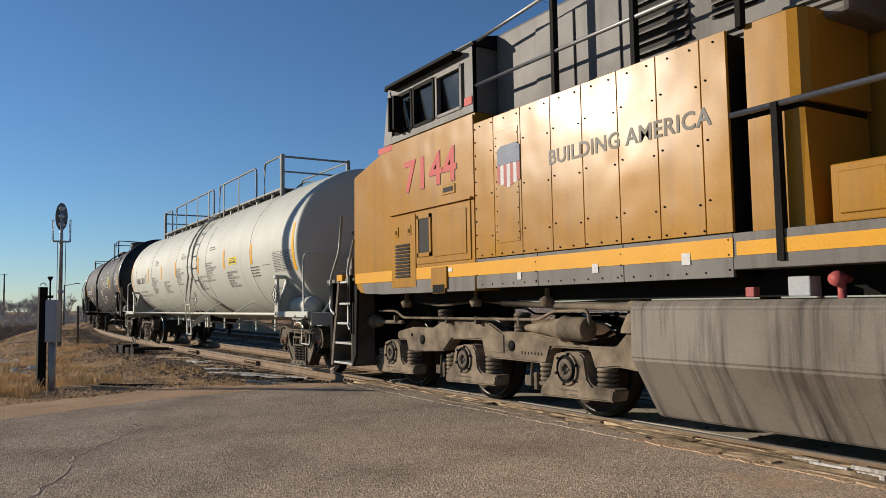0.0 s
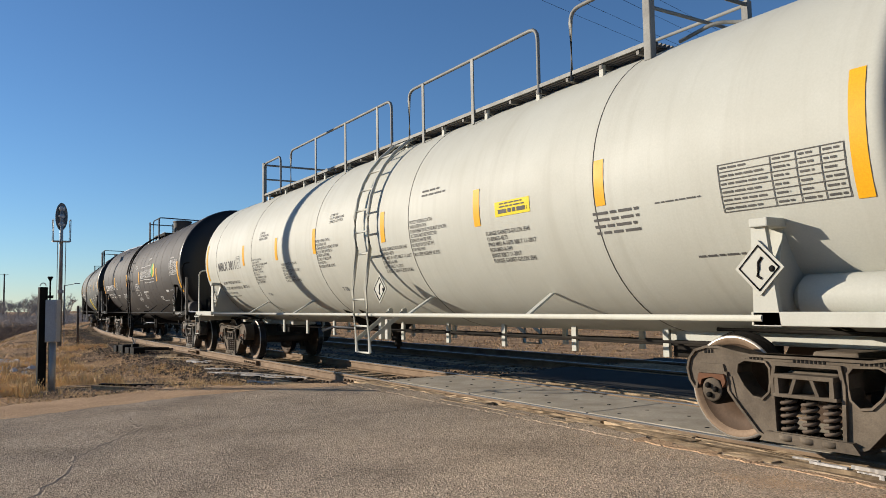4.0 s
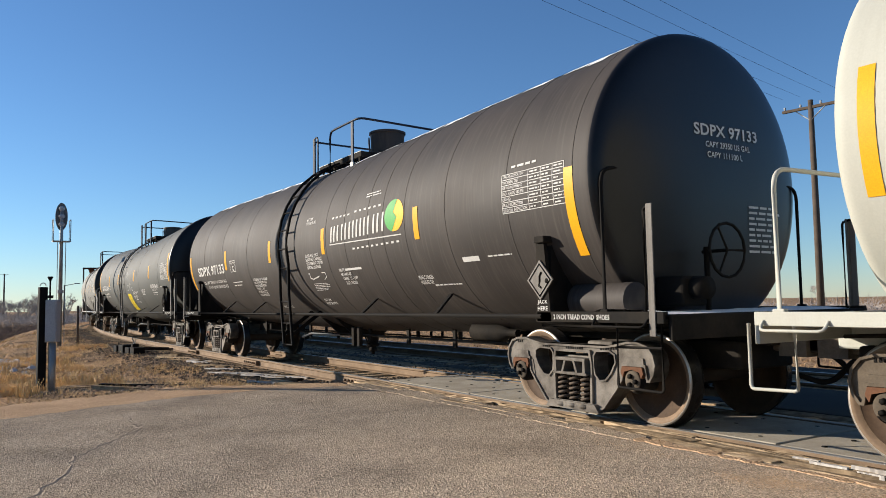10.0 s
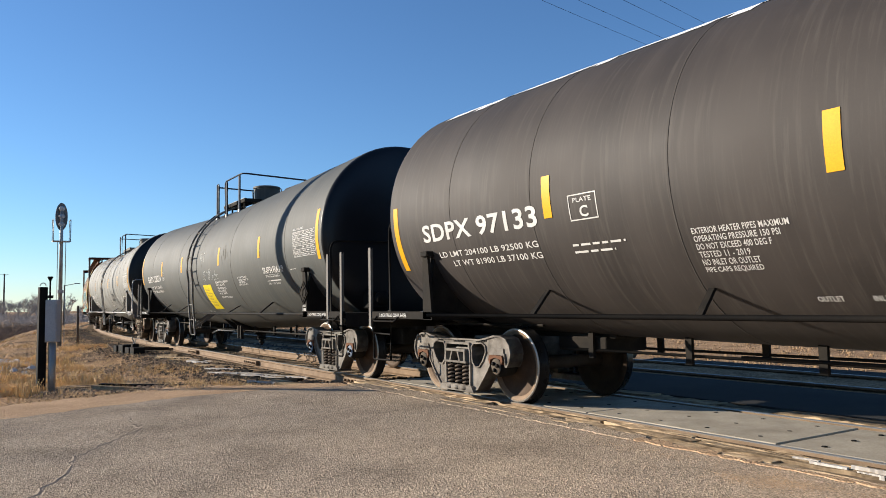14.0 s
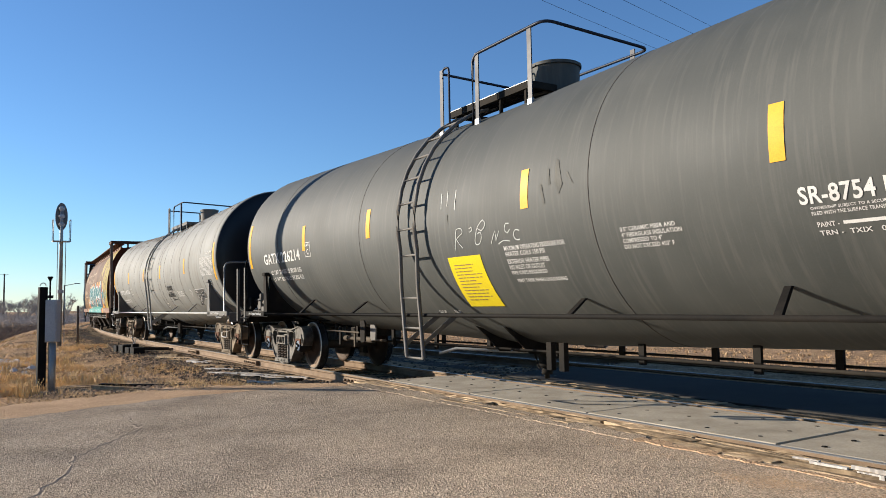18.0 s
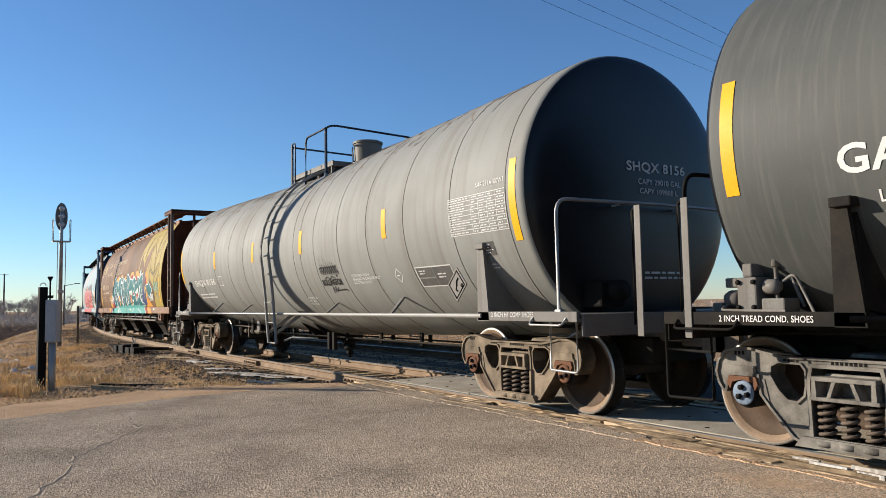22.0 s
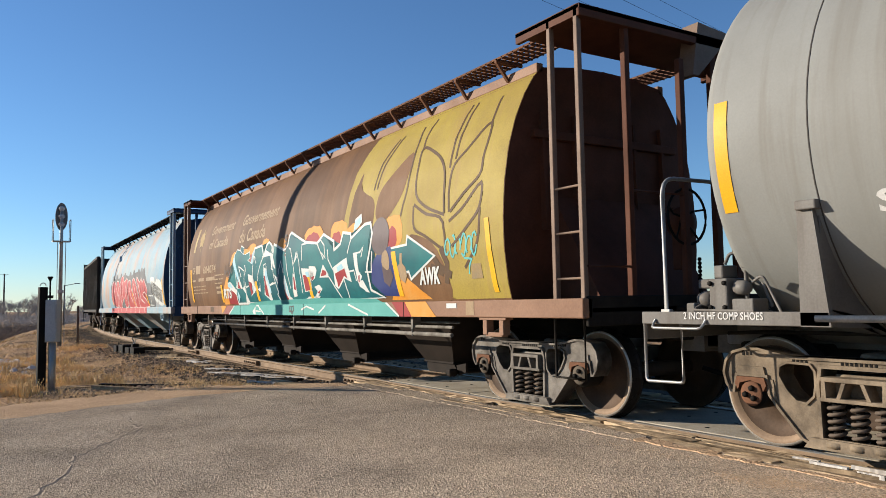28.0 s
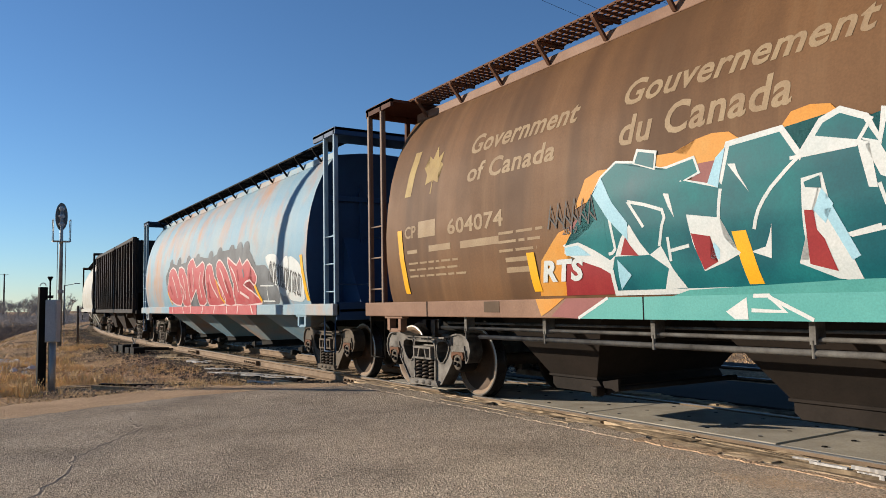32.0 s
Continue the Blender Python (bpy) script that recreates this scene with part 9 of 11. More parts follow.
def letter_cream():
    car = TANKS["cream"]
    p = coat(car, "lettering", "cream", M["ink"])
    p.letters_at("MBLX 3811", -7.43, -6.04, 2.14, 2.35)
    p.outline(-5.95, -5.67, 2.15, 2.42).letters_at("PLATE", -5.91, -5.71, 2.34, 2.385).letters_at("C", -5.85, -5.77, 2.19, 2.30)
    p.letters_at("LD LMT 174200 LB 79 000 KG", -7.34, -6.02, 1.82, 1.885).letters_at("LT WT 88800 LB 40 300 KG", -7.28, -6.03, 1.69, 1.755).letters_at("2 INCH HF COMP SHOES", -7.34, -6.6, 1.59, 1.63)
    p.bars(-7.3, -6.35, 1.51, 1.55, 1, 3).letters_at("RELT 5-11", -5.92, -5.5, 1.70, 1.765)
    p.lines(PROTECT + ("FIBERGLASS INSULATION", "DO NOT EXCEED 400 F."), -4.80, -3.84, 1.77, 2.29).letters_at("7 1B", -4.52, -4.30, 1.50, 1.55)
    for x in (-3.06, 1.21, 3.97):
        p.lines(FLANGE, x, x + 0.89, 1.74, 2.11)
    for x in (-1.19, 2.19):
        p.lines(PROTECT, x, x + 0.94, 1.93, 2.42)
    p.lines(("COMP #3", "CAPY 8856 GAL", "33524 LITERS"), -4.33, -3.75, 2.66, 2.84).letters_at("7 1B", -0.66, -0.44, 1.51, 1.58).lines(("COMP #2", "CAPY 8830 GAL", "33425 LITERS"), -0.61, -0.03, 2.665, 2.82).bars(2.5, 3.1, 2.7, 2.82, 2, 6)
    p.bars(5.8, 6.45, 1.90, 2.15, 4, 8).bars(6.6, 7.2, 2.12, 2.15, 1, 9).bars(6.9, 7.5, 1.62, 1.66, 1, 10)
    p.table(7.3, 8.36, 1.97, 2.36, 6, (0.45, 0.65, 0.83), 11)
    coat(car, "emergency_sticker", "cream", M["decal_yellow"], 0.004, "yellow emergency contact sticker").rect(4.21, 4.85, 2.26, 2.43)
    coat(car, "sticker_print", "cream", M["ink"], 0.007).bars(4.27, 4.8, 2.29, 2.34, 1, 2, 0.9, 0.0).bars(4.3, 4.76, 2.35, 2.42, 2, 3)
    h = coat(car, "head_lettering", "cream", M["ink"], head=(8.52, 1.54, 2.45, 0.28))
    h.letters_at("MBLX 3811", 0.15, 0.82, 2.84, 2.96).letters_at("TOTAL CAPY 26566 GAL", -0.17, 0.72, 2.73, 2.78).letters_at("TOTAL CAPY 100 488 L", -0.16, 0.66, 2.665, 2.715).bars(-0.15, 0.95, 2.60, 2.65, 1, 5)


def letter_black():
    car = TANKS["black"]
    p = coat(car, "lettering", "black_tank", M["white"])
    p.letters_at("SDPX 97133", -7.11, -4.72, 2.07, 2.30).letters_at("LD LMT 204100 LB 92500 KG", -6.82, -4.80, 1.86, 1.93).letters_at("LT WT 81900 LB 37100 KG", -6.56, -4.79, 1.74, 1.81)
    p.outline(-4.20, -3.80, 2.07, 2.33).letters_at("PLATE", -4.13, -3.87, 2.25, 2.295).letters_at("C", -4.05, -3.93, 2.10, 2.21)
    p.bars(-4.27, -3.47, 1.73, 1.87, 2, 4, 0.3).lines(("EXTERIOR HEATER PIPES MAXIMUM", "OPERATING PRESSURE 150 PSI", "DO NOT EXCEED 400 DEG F", "TESTED 11 - 2019", "NO INLET OR OUTLET", "PIPE CAPS REQUIRED"), -2.77, -1.87, 1.49, 1.87).letters_at("OUTLET", -1.91, -1.70, 1.235, 1.275).letters_at("INLET", -1.48, -1.33, 1.235, 1.275)
    p.lines(("VENT TANK", "WHEN UNLOADING"), 0.50, 0.94, 2.70, 2.83)
    p.lines(("CLOSE AND LOCK", "BOV SAFETY HANDLE", "SECUREMENT SYSTEM", "BEFORE LOADING"), 0.46, 1.17, 1.92, 2.18)
    p.stroke([(0.42, 1.84), (0.46, 1.84), (0.45, 1.76), (0.55, 1.74), (0.85, 1.78)], 0.02).stroke([(1.0, 1.84), (1.14, 1.84), (1.15, 1.76), (1.02, 1.72)], 0.012)
    p.bars(0.48, 1.14, 1.53, 1.67, 5, 7, 0.4).lines(("VENT TANK", "WHEN UNLOADING"), 0.49, 0.95, 1.285, 1.39)
    p.letters_at("PAINT:", 1.74, 1.94, 1.82, 1.87).rect(1.97, 2.57, 1.828, 1.862).letters_at("68-14484-80", 1.76, 2.13, 1.75, 1.80).letters_at("GRMX   11 - 2019", 1.79, 2.31, 1.68, 1.73).letters_at("LOT: R60265", 1.83, 2.23, 1.61, 1.66).lines(("BRAKE CYLINDER", "PRESSURE TAP"), 4.15, 4.53, 1.54, 1.66)
    p.rect(5.39, 5.74, 1.78, 1.84).bars(5.93, 6.43, 1.8, 1.84, 1, 3).bars(4.47, 5.17, 1.5, 1.54, 1, 3).bars(2.86, 3.36, 2.9, 2.98, 2, 3)
    p.table(6.42, 7.48, 2.26, 2.70, 7, (0.45, 0.65, 0.83), 21, QUALIFY).bars(6.59, 7.09, 2.74, 2.80, 1, 4)
    # company mark drawn as plain bars and a two-tone disc
    m = coat(car, "company_mark", "black_tank", M["white"], 0.004, "white company mark of plain bars")
    x = 1.60
    for i, w in enumerate((0.21, 0.26, 0.24, 0.22, 0.22, 0.27, 0.25)):
        for u in (0.02, w - 0.07):
            m.spawn("mark_bar").poly([(x + u, 2.31 + 0.004 * i), (x + u + 0.05, 2.31 + 0.004 * i), (x + u + 0.075, 2.57 + 0.008 * i), (x + u + 0.025, 2.57 + 0.008 * i)])
        x += w + 0.045
    for x0, n, st, z, h in ((1.66, 5, 0.15, 2.67, 0.075), (2.52, 6, 0.165, 2.69, 0.075), (2.44, 10, 0.16, 2.115, 0.07)):
        for i in range(n):
            m.spawn("mark_bar").rect(x0 + st * i, x0 + st * i + 0.075, z + h * 0.35, z + h * 0.75)
    m.stroke([(1.58, 2.275), (4.04, 2.245)], 0.016)
    coat(car, "mark_disc", "black_tank", M["decal_orange"], 0.004, "orange half of the round mark").disc(3.86, 2.53, 0.28, 0.23)
    g = coat(car, "mark_disc_green", "black_tank", M["green"], 0.007, "green half of the round mark")
    g.poly([(3.86 + 0.28 * math.cos(radians(a)), 2.53 + 0.23 * math.sin(radians(a))) for a in range(75, 256, 12)] + [(3.84, 2.36), (3.94, 2.50), (3.84, 2.58), (3.90, 2.70)])
    h = coat(car, "head_lettering", "black_tank", M["white"], head=(7.74, 1.638, 2.53, 0.28))
    h.letters_at("SDPX 97133", -0.3, 0.77, 3.0, 3.13).letters_at("CAPY 29350 US GAL", -0.13, 0.62, 2.88, 2.945).letters_at("CAPY 111100 L", -0.11, 0.48, 2.77, 2.835)
    h.bars(0.55, 1.15, 1.75, 2.3, 9, 6)
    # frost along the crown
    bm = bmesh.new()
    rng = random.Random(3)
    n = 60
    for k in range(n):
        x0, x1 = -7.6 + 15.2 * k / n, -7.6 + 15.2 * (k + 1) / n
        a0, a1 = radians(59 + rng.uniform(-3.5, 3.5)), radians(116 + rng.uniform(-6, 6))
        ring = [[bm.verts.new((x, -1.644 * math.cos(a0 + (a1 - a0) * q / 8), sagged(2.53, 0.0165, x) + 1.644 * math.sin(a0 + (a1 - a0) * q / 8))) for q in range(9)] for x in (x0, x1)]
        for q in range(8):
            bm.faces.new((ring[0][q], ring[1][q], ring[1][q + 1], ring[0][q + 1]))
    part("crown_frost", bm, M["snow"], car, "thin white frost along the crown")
    for px, y0, y1 in ((8.1, -1.5, 1.4), (-8.1, -1.5, 1.4)):
        bm = bmesh.new()
        n = 26
        rows = []
        for i in range(n + 1):
            y = y0 + (y1 - y0) * i / n
            h = 0.008 + 0.05 * max(0.0, noise.noise((y * 1.7, px, 4))) + 0.015 * rng.random()
            rows.append([bm.verts.new(p) for p in ((px - 0.5, y, 1.142), (px - 0.3, y, 1.142 + h), (px + 0.25, y, 1.142 + h * 0.8), (px + 0.5, y, 1.142))])
        for a, b in zip(rows, rows[1:]):
            for k in range(3):
                bm.faces.new((a[k], a[k + 1], b[k + 1], b[k]))
        bmesh.ops.recalc_face_normals(bm, faces=bm.faces[:])
        part("platform_frost", bm, M["snow"], car, "crust of white frost on the end platform", True)


def letter_charcoal():
    car = TANKS["charcoal"]
    for other in (TANKS["black"], car):
        for x0 in (7.22, -8.40 if other is TANKS["black"] else -8.1):
            coat(other, "channel_lettering", "flat", M["white"], 0.046).letters_at("2 INCH TREAD COND. SHOES", x0, x0 + 0.80, 1.09, 1.14)
        coat(other, "jacking_label", "flat", M["white"], 0.046).letters_at("JACK", 6.97, 7.13, 1.24, 1.29).letters_at("HERE", 6.97, 7.13, 1.18, 1.225)
    p = coat(car, "lettering", "charcoal_tank", M["white"])
    p.letters_at("GATX 226214", -7.06, -5.08, 2.11, 2.32).letters_at("LD LMT 204000 LB 92500 KG", -6.82, -5.17, 1.90, 1.985).letters_at("LT WT 82000 LB 37200 KG", -6.81, -5.16, 1.77, 1.845)
    p.outline(-4.81, -4.55, 2.14, 2.40).letters_at("PLATE", -4.78, -4.60, 2.33, 2.37).letters_at("C", -4.72, -4.64, 2.18, 2.28)
    p.lines(("MAXIMUM OPERATING PRESSURE FOR", "HEATER COILS 150 PSI"), 1.09, 2.11, 1.79, 1.905).lines(("EXTERIOR HEATER PIPES", "NO INLET OR OUTLET", "PIPE CAPS REQUIRED"), 1.09, 1.80, 1.575, 1.755).letters_at("VENT TANK WHEN UNLOADING", 1.12, 1.95, 1.495, 1.535)
    p.letters_at("OUTLET", -1.04, -0.84, 1.14, 1.175).letters_at("INLET", -0.62, -0.47, 1.14, 1.175).letters_at("SR-8754 FRA AIP", 4.70, 5.87, 1.94, 2.07).lines(("OWNERSHIP SUBJECT TO A SECURITY AGREEMENT", "FILED WITH THE SURFACE TRANSPORTATION BOARD"), 4.77, 5.60, 1.86, 1.92).letters_at("PAINT -", 4.79, 4.95, 1.775, 1.81).rect(4.98, 5.36, 1.782, 1.805).rect(5.39, 5.56, 1.782, 1.805).letters_at("TRN -  TXIX   06-2019", 4.79, 5.45, 1.715, 1.75).lines(('0.5" CERAMIC FIBER AND', '4" FIBERGLASS INSULATION', 'COMPRESSED TO 4"', "DO NOT EXCEED 450° F"), 2.90, 3.60, 1.75, 1.95).bars(6.23, 6.63, 1.95, 1.98, 1, 2)
    p.table(6.57, 7.63, 2.17, 2.63, 7, (0.45, 0.62, 0.80), 31, QUALIFY).letters_at("AAR 211A100W1", 6.57, 7.05, 2.66, 2.70)
    y = coat(car, "notice_sheet", "charcoal_tank", M["decal_yellow"], 0.004, "bright yellow notice sheet")
    y.rect(-0.11, 0.60, 1.225, 1.845)
    coat(car, "notice_print", "charcoal_tank", M["ghost"], 0.007).bars(-0.02, 0.52, 1.29, 1.76, 12, 5, 0.28)
    c = coat(car, "chalk_marks", "charcoal_tank", M["chalk_white"], 0.004, "thin chalk scribbles")
    for pts in ([(0.105, 1.92), (0.16, 2.06), (0.197, 2.175), (0.31, 2.175), (0.317, 2.115), (0.18, 2.057), (0.29, 1.94)], [(0.47, 2.157), (0.525, 2.175), (0.536, 2.14), (0.48, 2.12)], [(0.63, 2.083), (0.70, 2.10), (0.71, 2.04), (0.65, 1.968), (0.566, 1.975), (0.605, 2.086), (0.663, 2.17), (0.774, 2.237), (0.815, 2.176), (0.73, 2.118), (0.66, 2.148)], [(0.874, 1.948), (0.99, 2.09), (0.98, 1.983), (1.062, 2.083)], [(1.263, 2.147), (1.205, 2.153), (1.17, 2.093), (1.21, 2.046), (1.265, 2.083)], [(1.433, 2.054), (1.365, 2.072), (1.316, 2.014), (1.35, 1.96), (1.42, 1.962)], [(1.013, 1.936), (1.116, 1.97), (1.232, 1.955)]):
        c.spawn("chalk_mark").stroke(rounded(pts, False, 2), 0.009)
    c.stroke([(-0.16, 2.67), (-0.14, 2.46)], 0.014).stroke([(-0.02, 2.69), (-0.004, 2.49)], 0.014).stroke([(0.174, 2.675), (0.176, 2.42)], 0.014)
    # pale drips washed out of the dust
    for pts in ([(1.82, 2.51), (1.86, 2.50), (1.91, 2.31), (1.88, 2.29)], [(1.94, 2.66), (1.97, 2.65), (2.0, 2.49), (1.97, 2.48)], [(2.07, 2.74), (2.11, 2.72), (2.19, 2.46), (2.13, 2.36), (2.07, 2.5)], [(2.23, 2.58), (2.27, 2.57), (2.36, 2.43)], [(-0.01, 2.38), (0.015, 2.38), (0.02, 2.24)]):
        patch(car, "pale_drip", "charcoal_tank", "pale_drip", 0.004, pts, "pale dried drip on the paint")
    h = coat(car, "head_lettering", "charcoal_tank", M["white"], head=(7.81, 1.638, 2.53, 0.28))
    h.letters_at("GATX 226214", -0.07, 0.96, 3.0, 3.13).letters_at("CAPY 29220 US GAL", 0.04, 0.86, 2.87, 2.94).letters_at("CAPY 110606 L", 0.06, 0.74, 2.75, 2.82).bars(0.3, 0.9, 1.75, 2.05, 4, 6)


def letter_grey():
    car = TANKS["grey"]
    p = coat(car, "lettering", "grey_tank", M["white"])
    p.letters_at("SHQX 8156", -6.52, -4.52, 1.80, 1.985).bars(-6.50, -4.62, 1.49, 1.65, 2, 5)
    p.outline(-4.16, -3.86, 1.78, 2.01)
    p.table(6.41, 7.59, 2.09, 2.55, 8, (0.42, 0.55, 0.7, 0.85), 41).letters_at("AAR 211A100W1", 7.00, 7.56, 2.62, 2.68)
    p.lines(("PAINT ARIA 10-2013", "AMERCOAT 355 DTM BLACK EPOXY", "BUILT ARIA 10-2013"), 3.28, 4.22, 1.60, 1.755).stroke([(4.66, 1.68), (4.775, 1.775), (4.89, 1.68), (4.775, 1.585)], 0.012, True).bars(4.72, 4.84, 1.66, 1.70, 1, 2).lines(("EXTERIOR HEATER PIPES", "NO INLET OR OUTLET", "PIPE CAPS REQUIRED"), 1.06, 1.48, 1.28, 1.43)
    p.outline(5.28, 6.18, 1.50, 1.77, 0.014)
    p.bars(6.98, 7.18, 1.66, 1.74, 2, 4)
    b = coat(car, "black_notice", "grey_tank", M["ink"], 0.0035, "black notice panel")
    b.rect(5.30, 5.70, 1.63, 1.755)
    for r in ((5.72, 6.16, 1.515, 1.755), (5.30, 5.70, 1.515, 1.61), (6.96, 7.22, 1.82, 1.98)):
        b.spawn().rect(*r)
    coat(car, "notice_print", "grey_tank", M["white"], 0.007).bars(5.36, 5.56, 1.66, 1.73, 2, 5).bars(5.80, 6.05, 1.60, 1.68, 2, 5).bars(6.97, 7.19, 1.84, 1.96, 4, 5)
    t = coat(car, "black_tag", "grey_tank", M["tag_black"], 0.004, "black spray-painted tag")
    rng = random.Random(8)
    for i in range(8):
        x, top = 2.19 + 0.085 * i, 1.95 + (0.12, 0.02, 0.14, 0.08, 0.0, 0.05, 0.02, -0.02)[i]
        t.spawn().stroke([(x - 0.03, 1.80 + 0.04 * rng.random()), (x - 0.05, 1.90), (x + 0.02, 1.92), (x, 1.79), (x - 0.01, top), (x + 0.05, 1.80), (x + 0.07, 1.84)], 0.025)
    t.spawn().disc(2.74, 1.76, 0.028, 0.022)
    t.letters_at("ROLLINGFOR", 2.07, 2.86, 1.605, 1.715, 0.1)
    t.spawn().stroke([(2.24, 1.72), (2.34, 1.755), (2.44, 1.71), (2.54, 1.76), (2.64, 1.72)], 0.02)
    t.spawn().stroke([(2.36, 1.48), (2.40, 1.58), (2.46, 1.50), (2.50, 1.59), (2.52, 1.51), (2.62, 1.58), (2.56, 1.52), (2.88, 1.53), (2.92, 1.50)], 0.022)
    for x0, x1 in ((7.18, 7.95), (-8.15, -7.4)):
        q = coat(car, "channel_lettering", "flat", M["white"], 0.046)
        q.letters_at("2 INCH HF COMP SHOES", x0, x1, 1.105, 1.165)
    # rusty run-off along the crown
    rng = random.Random(19)
    for k in range(15):
        x0 = -7.2 + k * 0.96 + rng.uniform(-0.2, 0.2)
        bm = bmesh.new()
        a1 = radians(80)
        n = 9
        low = [(x0 + (0.5 + 0.5 * rng.random()) * i / n, radians(rng.uniform(39, 61))) for i in range(n + 1)]
        vs = [[bm.verts.new((x, -1.686 * math.cos(a), sagged(2.54, 0.0265, x) + 1.686 * math.sin(a))) for a in (a0, (a0 + a1) / 2, a1)] for x, a0 in sorted(low)]
        for p0, p1 in zip(vs, vs[1:]):
            for u in (0, 1):
                bm.faces.new((p0[u], p1[u], p1[u + 1], p0[u + 1]))
        part("crown_rust", bm, M["crown_rust"], car, "brown rusty run-off stain")
    h = coat(car, "head_lettering", "grey_tank", M["white"], head=(7.78, 1.68, 2.54, 0.28))
    h.letters_at("SHQX 8156", -0.26, 0.75, 2.76, 2.90).letters_at("CAPY 29010 GAL", -0.08, 0.66, 2.63, 2.70).letters_at("CAPY 109800 L", -0.06, 0.6, 2.52, 2.585).bars(0.0, 0.7, 1.5, 1.62, 2, 7)


def paint_brown():
    car = HOPPERS["brown"]
    p = coat(car, "lettering", "hopper", M["buff"])
    p.letters_at("Government", -5.29, -3.35, 3.09, 3.33, 0.25).letters_at("of Canada", -5.29, -3.66, 2.74, 2.97, 0.15)
    p.letters_at("Gouvernement", -2.72, -0.35, 3.09, 3.34, 0.25).letters_at("du Canada", -2.73, -0.97, 2.70, 2.99, 0.15)
    fl = coat(car, "flag_mark", "hopper", M["leaf"], 0.004, "faded yellow flag bar")
    fl.poly([(-6.85, 2.75), (-6.68, 2.75), (-6.60, 3.38), (-6.77, 3.38)])
    coat(car, "maple_leaf", "hopper", M["leaf"], 0.004, "faded yellow maple leaf mark").poly([(-6.17, 2.72), (-6.15, 2.90), (-6.32, 2.86), (-6.30, 3.0), (-6.40, 3.1), (-6.30, 3.14), (-6.33, 3.26), (-6.22, 3.2), (-6.16, 3.38), (-6.08, 3.2), (-5.98, 3.27), (-6.0, 3.13), (-5.92, 3.08), (-6.02, 2.98), (-6.0, 2.85), (-6.13, 2.9), (-6.14, 2.72)])
    p.letters_at("CP", -6.78, -6.48, 2.16, 2.33).letters_at("604074", -5.68, -4.51, 2.13, 2.33)
    p.rect(-6.42, -5.98, 2.15, 2.37).rect(-6.72, -6.45, 1.95, 2.0).rect(-6.15, -5.62, 1.95, 2.03).rect(-5.4, -4.6, 1.94, 2.03).rect(-4.5, -4.0, 1.60, 1.66).rect(-4.5, -4.0, 1.72, 1.77)
    p.bars(-4.6, -3.6, 1.80, 2.1, 3, 5, 0.3).bars(-6.7, -5.0, 1.60, 1.86, 3, 6, 0.3)
    for x, z0, z1, w, lean in ((-6.86, 1.41, 2.29, 0.12, -0.06), (-4.02, 1.38, 1.80, 0.13, -0.03), (-1.40, 1.38, 1.80, 0.13, -0.05), (1.52, 1.38, 1.78, 0.13, -0.05), (4.76, 1.38, 2.02, 0.13, -0.06), (7.045, 1.39, 2.26, 0.09, -0.045)):
        t = coat(car, "reflective_strip", "hopper", M["tape"], 0.016, "yellow reflective strip")
        t.poly([(x - w / 2 - lean, z0), (x + w / 2 - lean, z0), (x + w / 2 + lean, z1), (x - w / 2 + lean, z1)])
    # wheat sheaf emblem on the leading half
    y = coat(car, "wheat_emblem", "hopper", M["wheat"], 0.004, "large faded yellow wheat emblem")
    y.poly([(2.98, 1.6), (3.0, 2.7), (3.12, 3.4), (3.38, 4.0), (7.32, 4.0), (7.32, 1.32), (6.2, 1.32), (5.4, 1.6), (4.6, 1.9), (3.8, 1.7)])
    e = coat(car, "wheat_gap", "hopper", M["brown"], 0.006)
    e.poly(rounded([(3.20, 2.2), (3.22, 2.9), (3.40, 3.36), (3.46, 3.12), (3.70, 2.98), (3.95, 2.88), (4.06, 2.7), (4.0, 2.4), (3.7, 2.2)], True))
    e.spawn().poly(rounded([(4.14, 2.55), (4.14, 2.88), (4.40, 3.12), (4.96, 3.42), (4.98, 3.05), (4.80, 2.72), (4.45, 2.5)], True))
    e.spawn().poly(rounded([(5.0, 1.32), (5.1, 2.1), (5.35, 2.2), (5.9, 1.95), (6.1, 1.32)], True))
    ln = coat(car, "wheat_line", "hopper", M["wheat_line"], 0.008)
    for pts in ([(3.96, 3.0), (4.02, 3.4), (4.30, 3.75)], [(4.06, 3.0), (4.12, 3.35), (4.42, 3.78)], [(4.9, 2.5), (5.02, 2.9), (5.02, 3.4), (4.98, 3.8)], [(6.06, 2.40), (5.60, 2.55), (5.30, 2.76), (5.24, 3.1), (5.24, 3.42), (5.6, 3.30), (5.88, 3.12), (6.0, 2.9), (6.06, 2.42)], [(5.24, 3.42), (5.2, 3.6), (5.28, 3.85)], [(6.17, 2.42), (6.16, 2.95), (6.45, 3.2), (6.85, 3.45), (6.84, 3.0), (6.80, 2.8), (6.5, 2.62), (6.2, 2.42)], [(6.84, 3.45), (6.84, 3.8)], [(5.27, 2.62), (5.6, 2.46), (6.04, 2.30), (6.08, 1.6)], [(5.26, 2.6), (5.3, 2.3), (5.6, 2.16), (6.02, 1.96)], [(6.18, 2.3), (6.5, 2.45), (6.86, 2.70), (6.84, 2.4), (6.6, 2.2), (6.24, 1.98)], [(6.10, 3.0), (6.08, 3.4), (6.16, 3.85)], [(6.2, 3.1), (6.2, 3.4), (6.28, 3.85)], [(6.86, 2.4), (6.80, 2.0), (6.5, 1.7)]):
        ln.spawn().stroke(rounded(pts), 0.042)
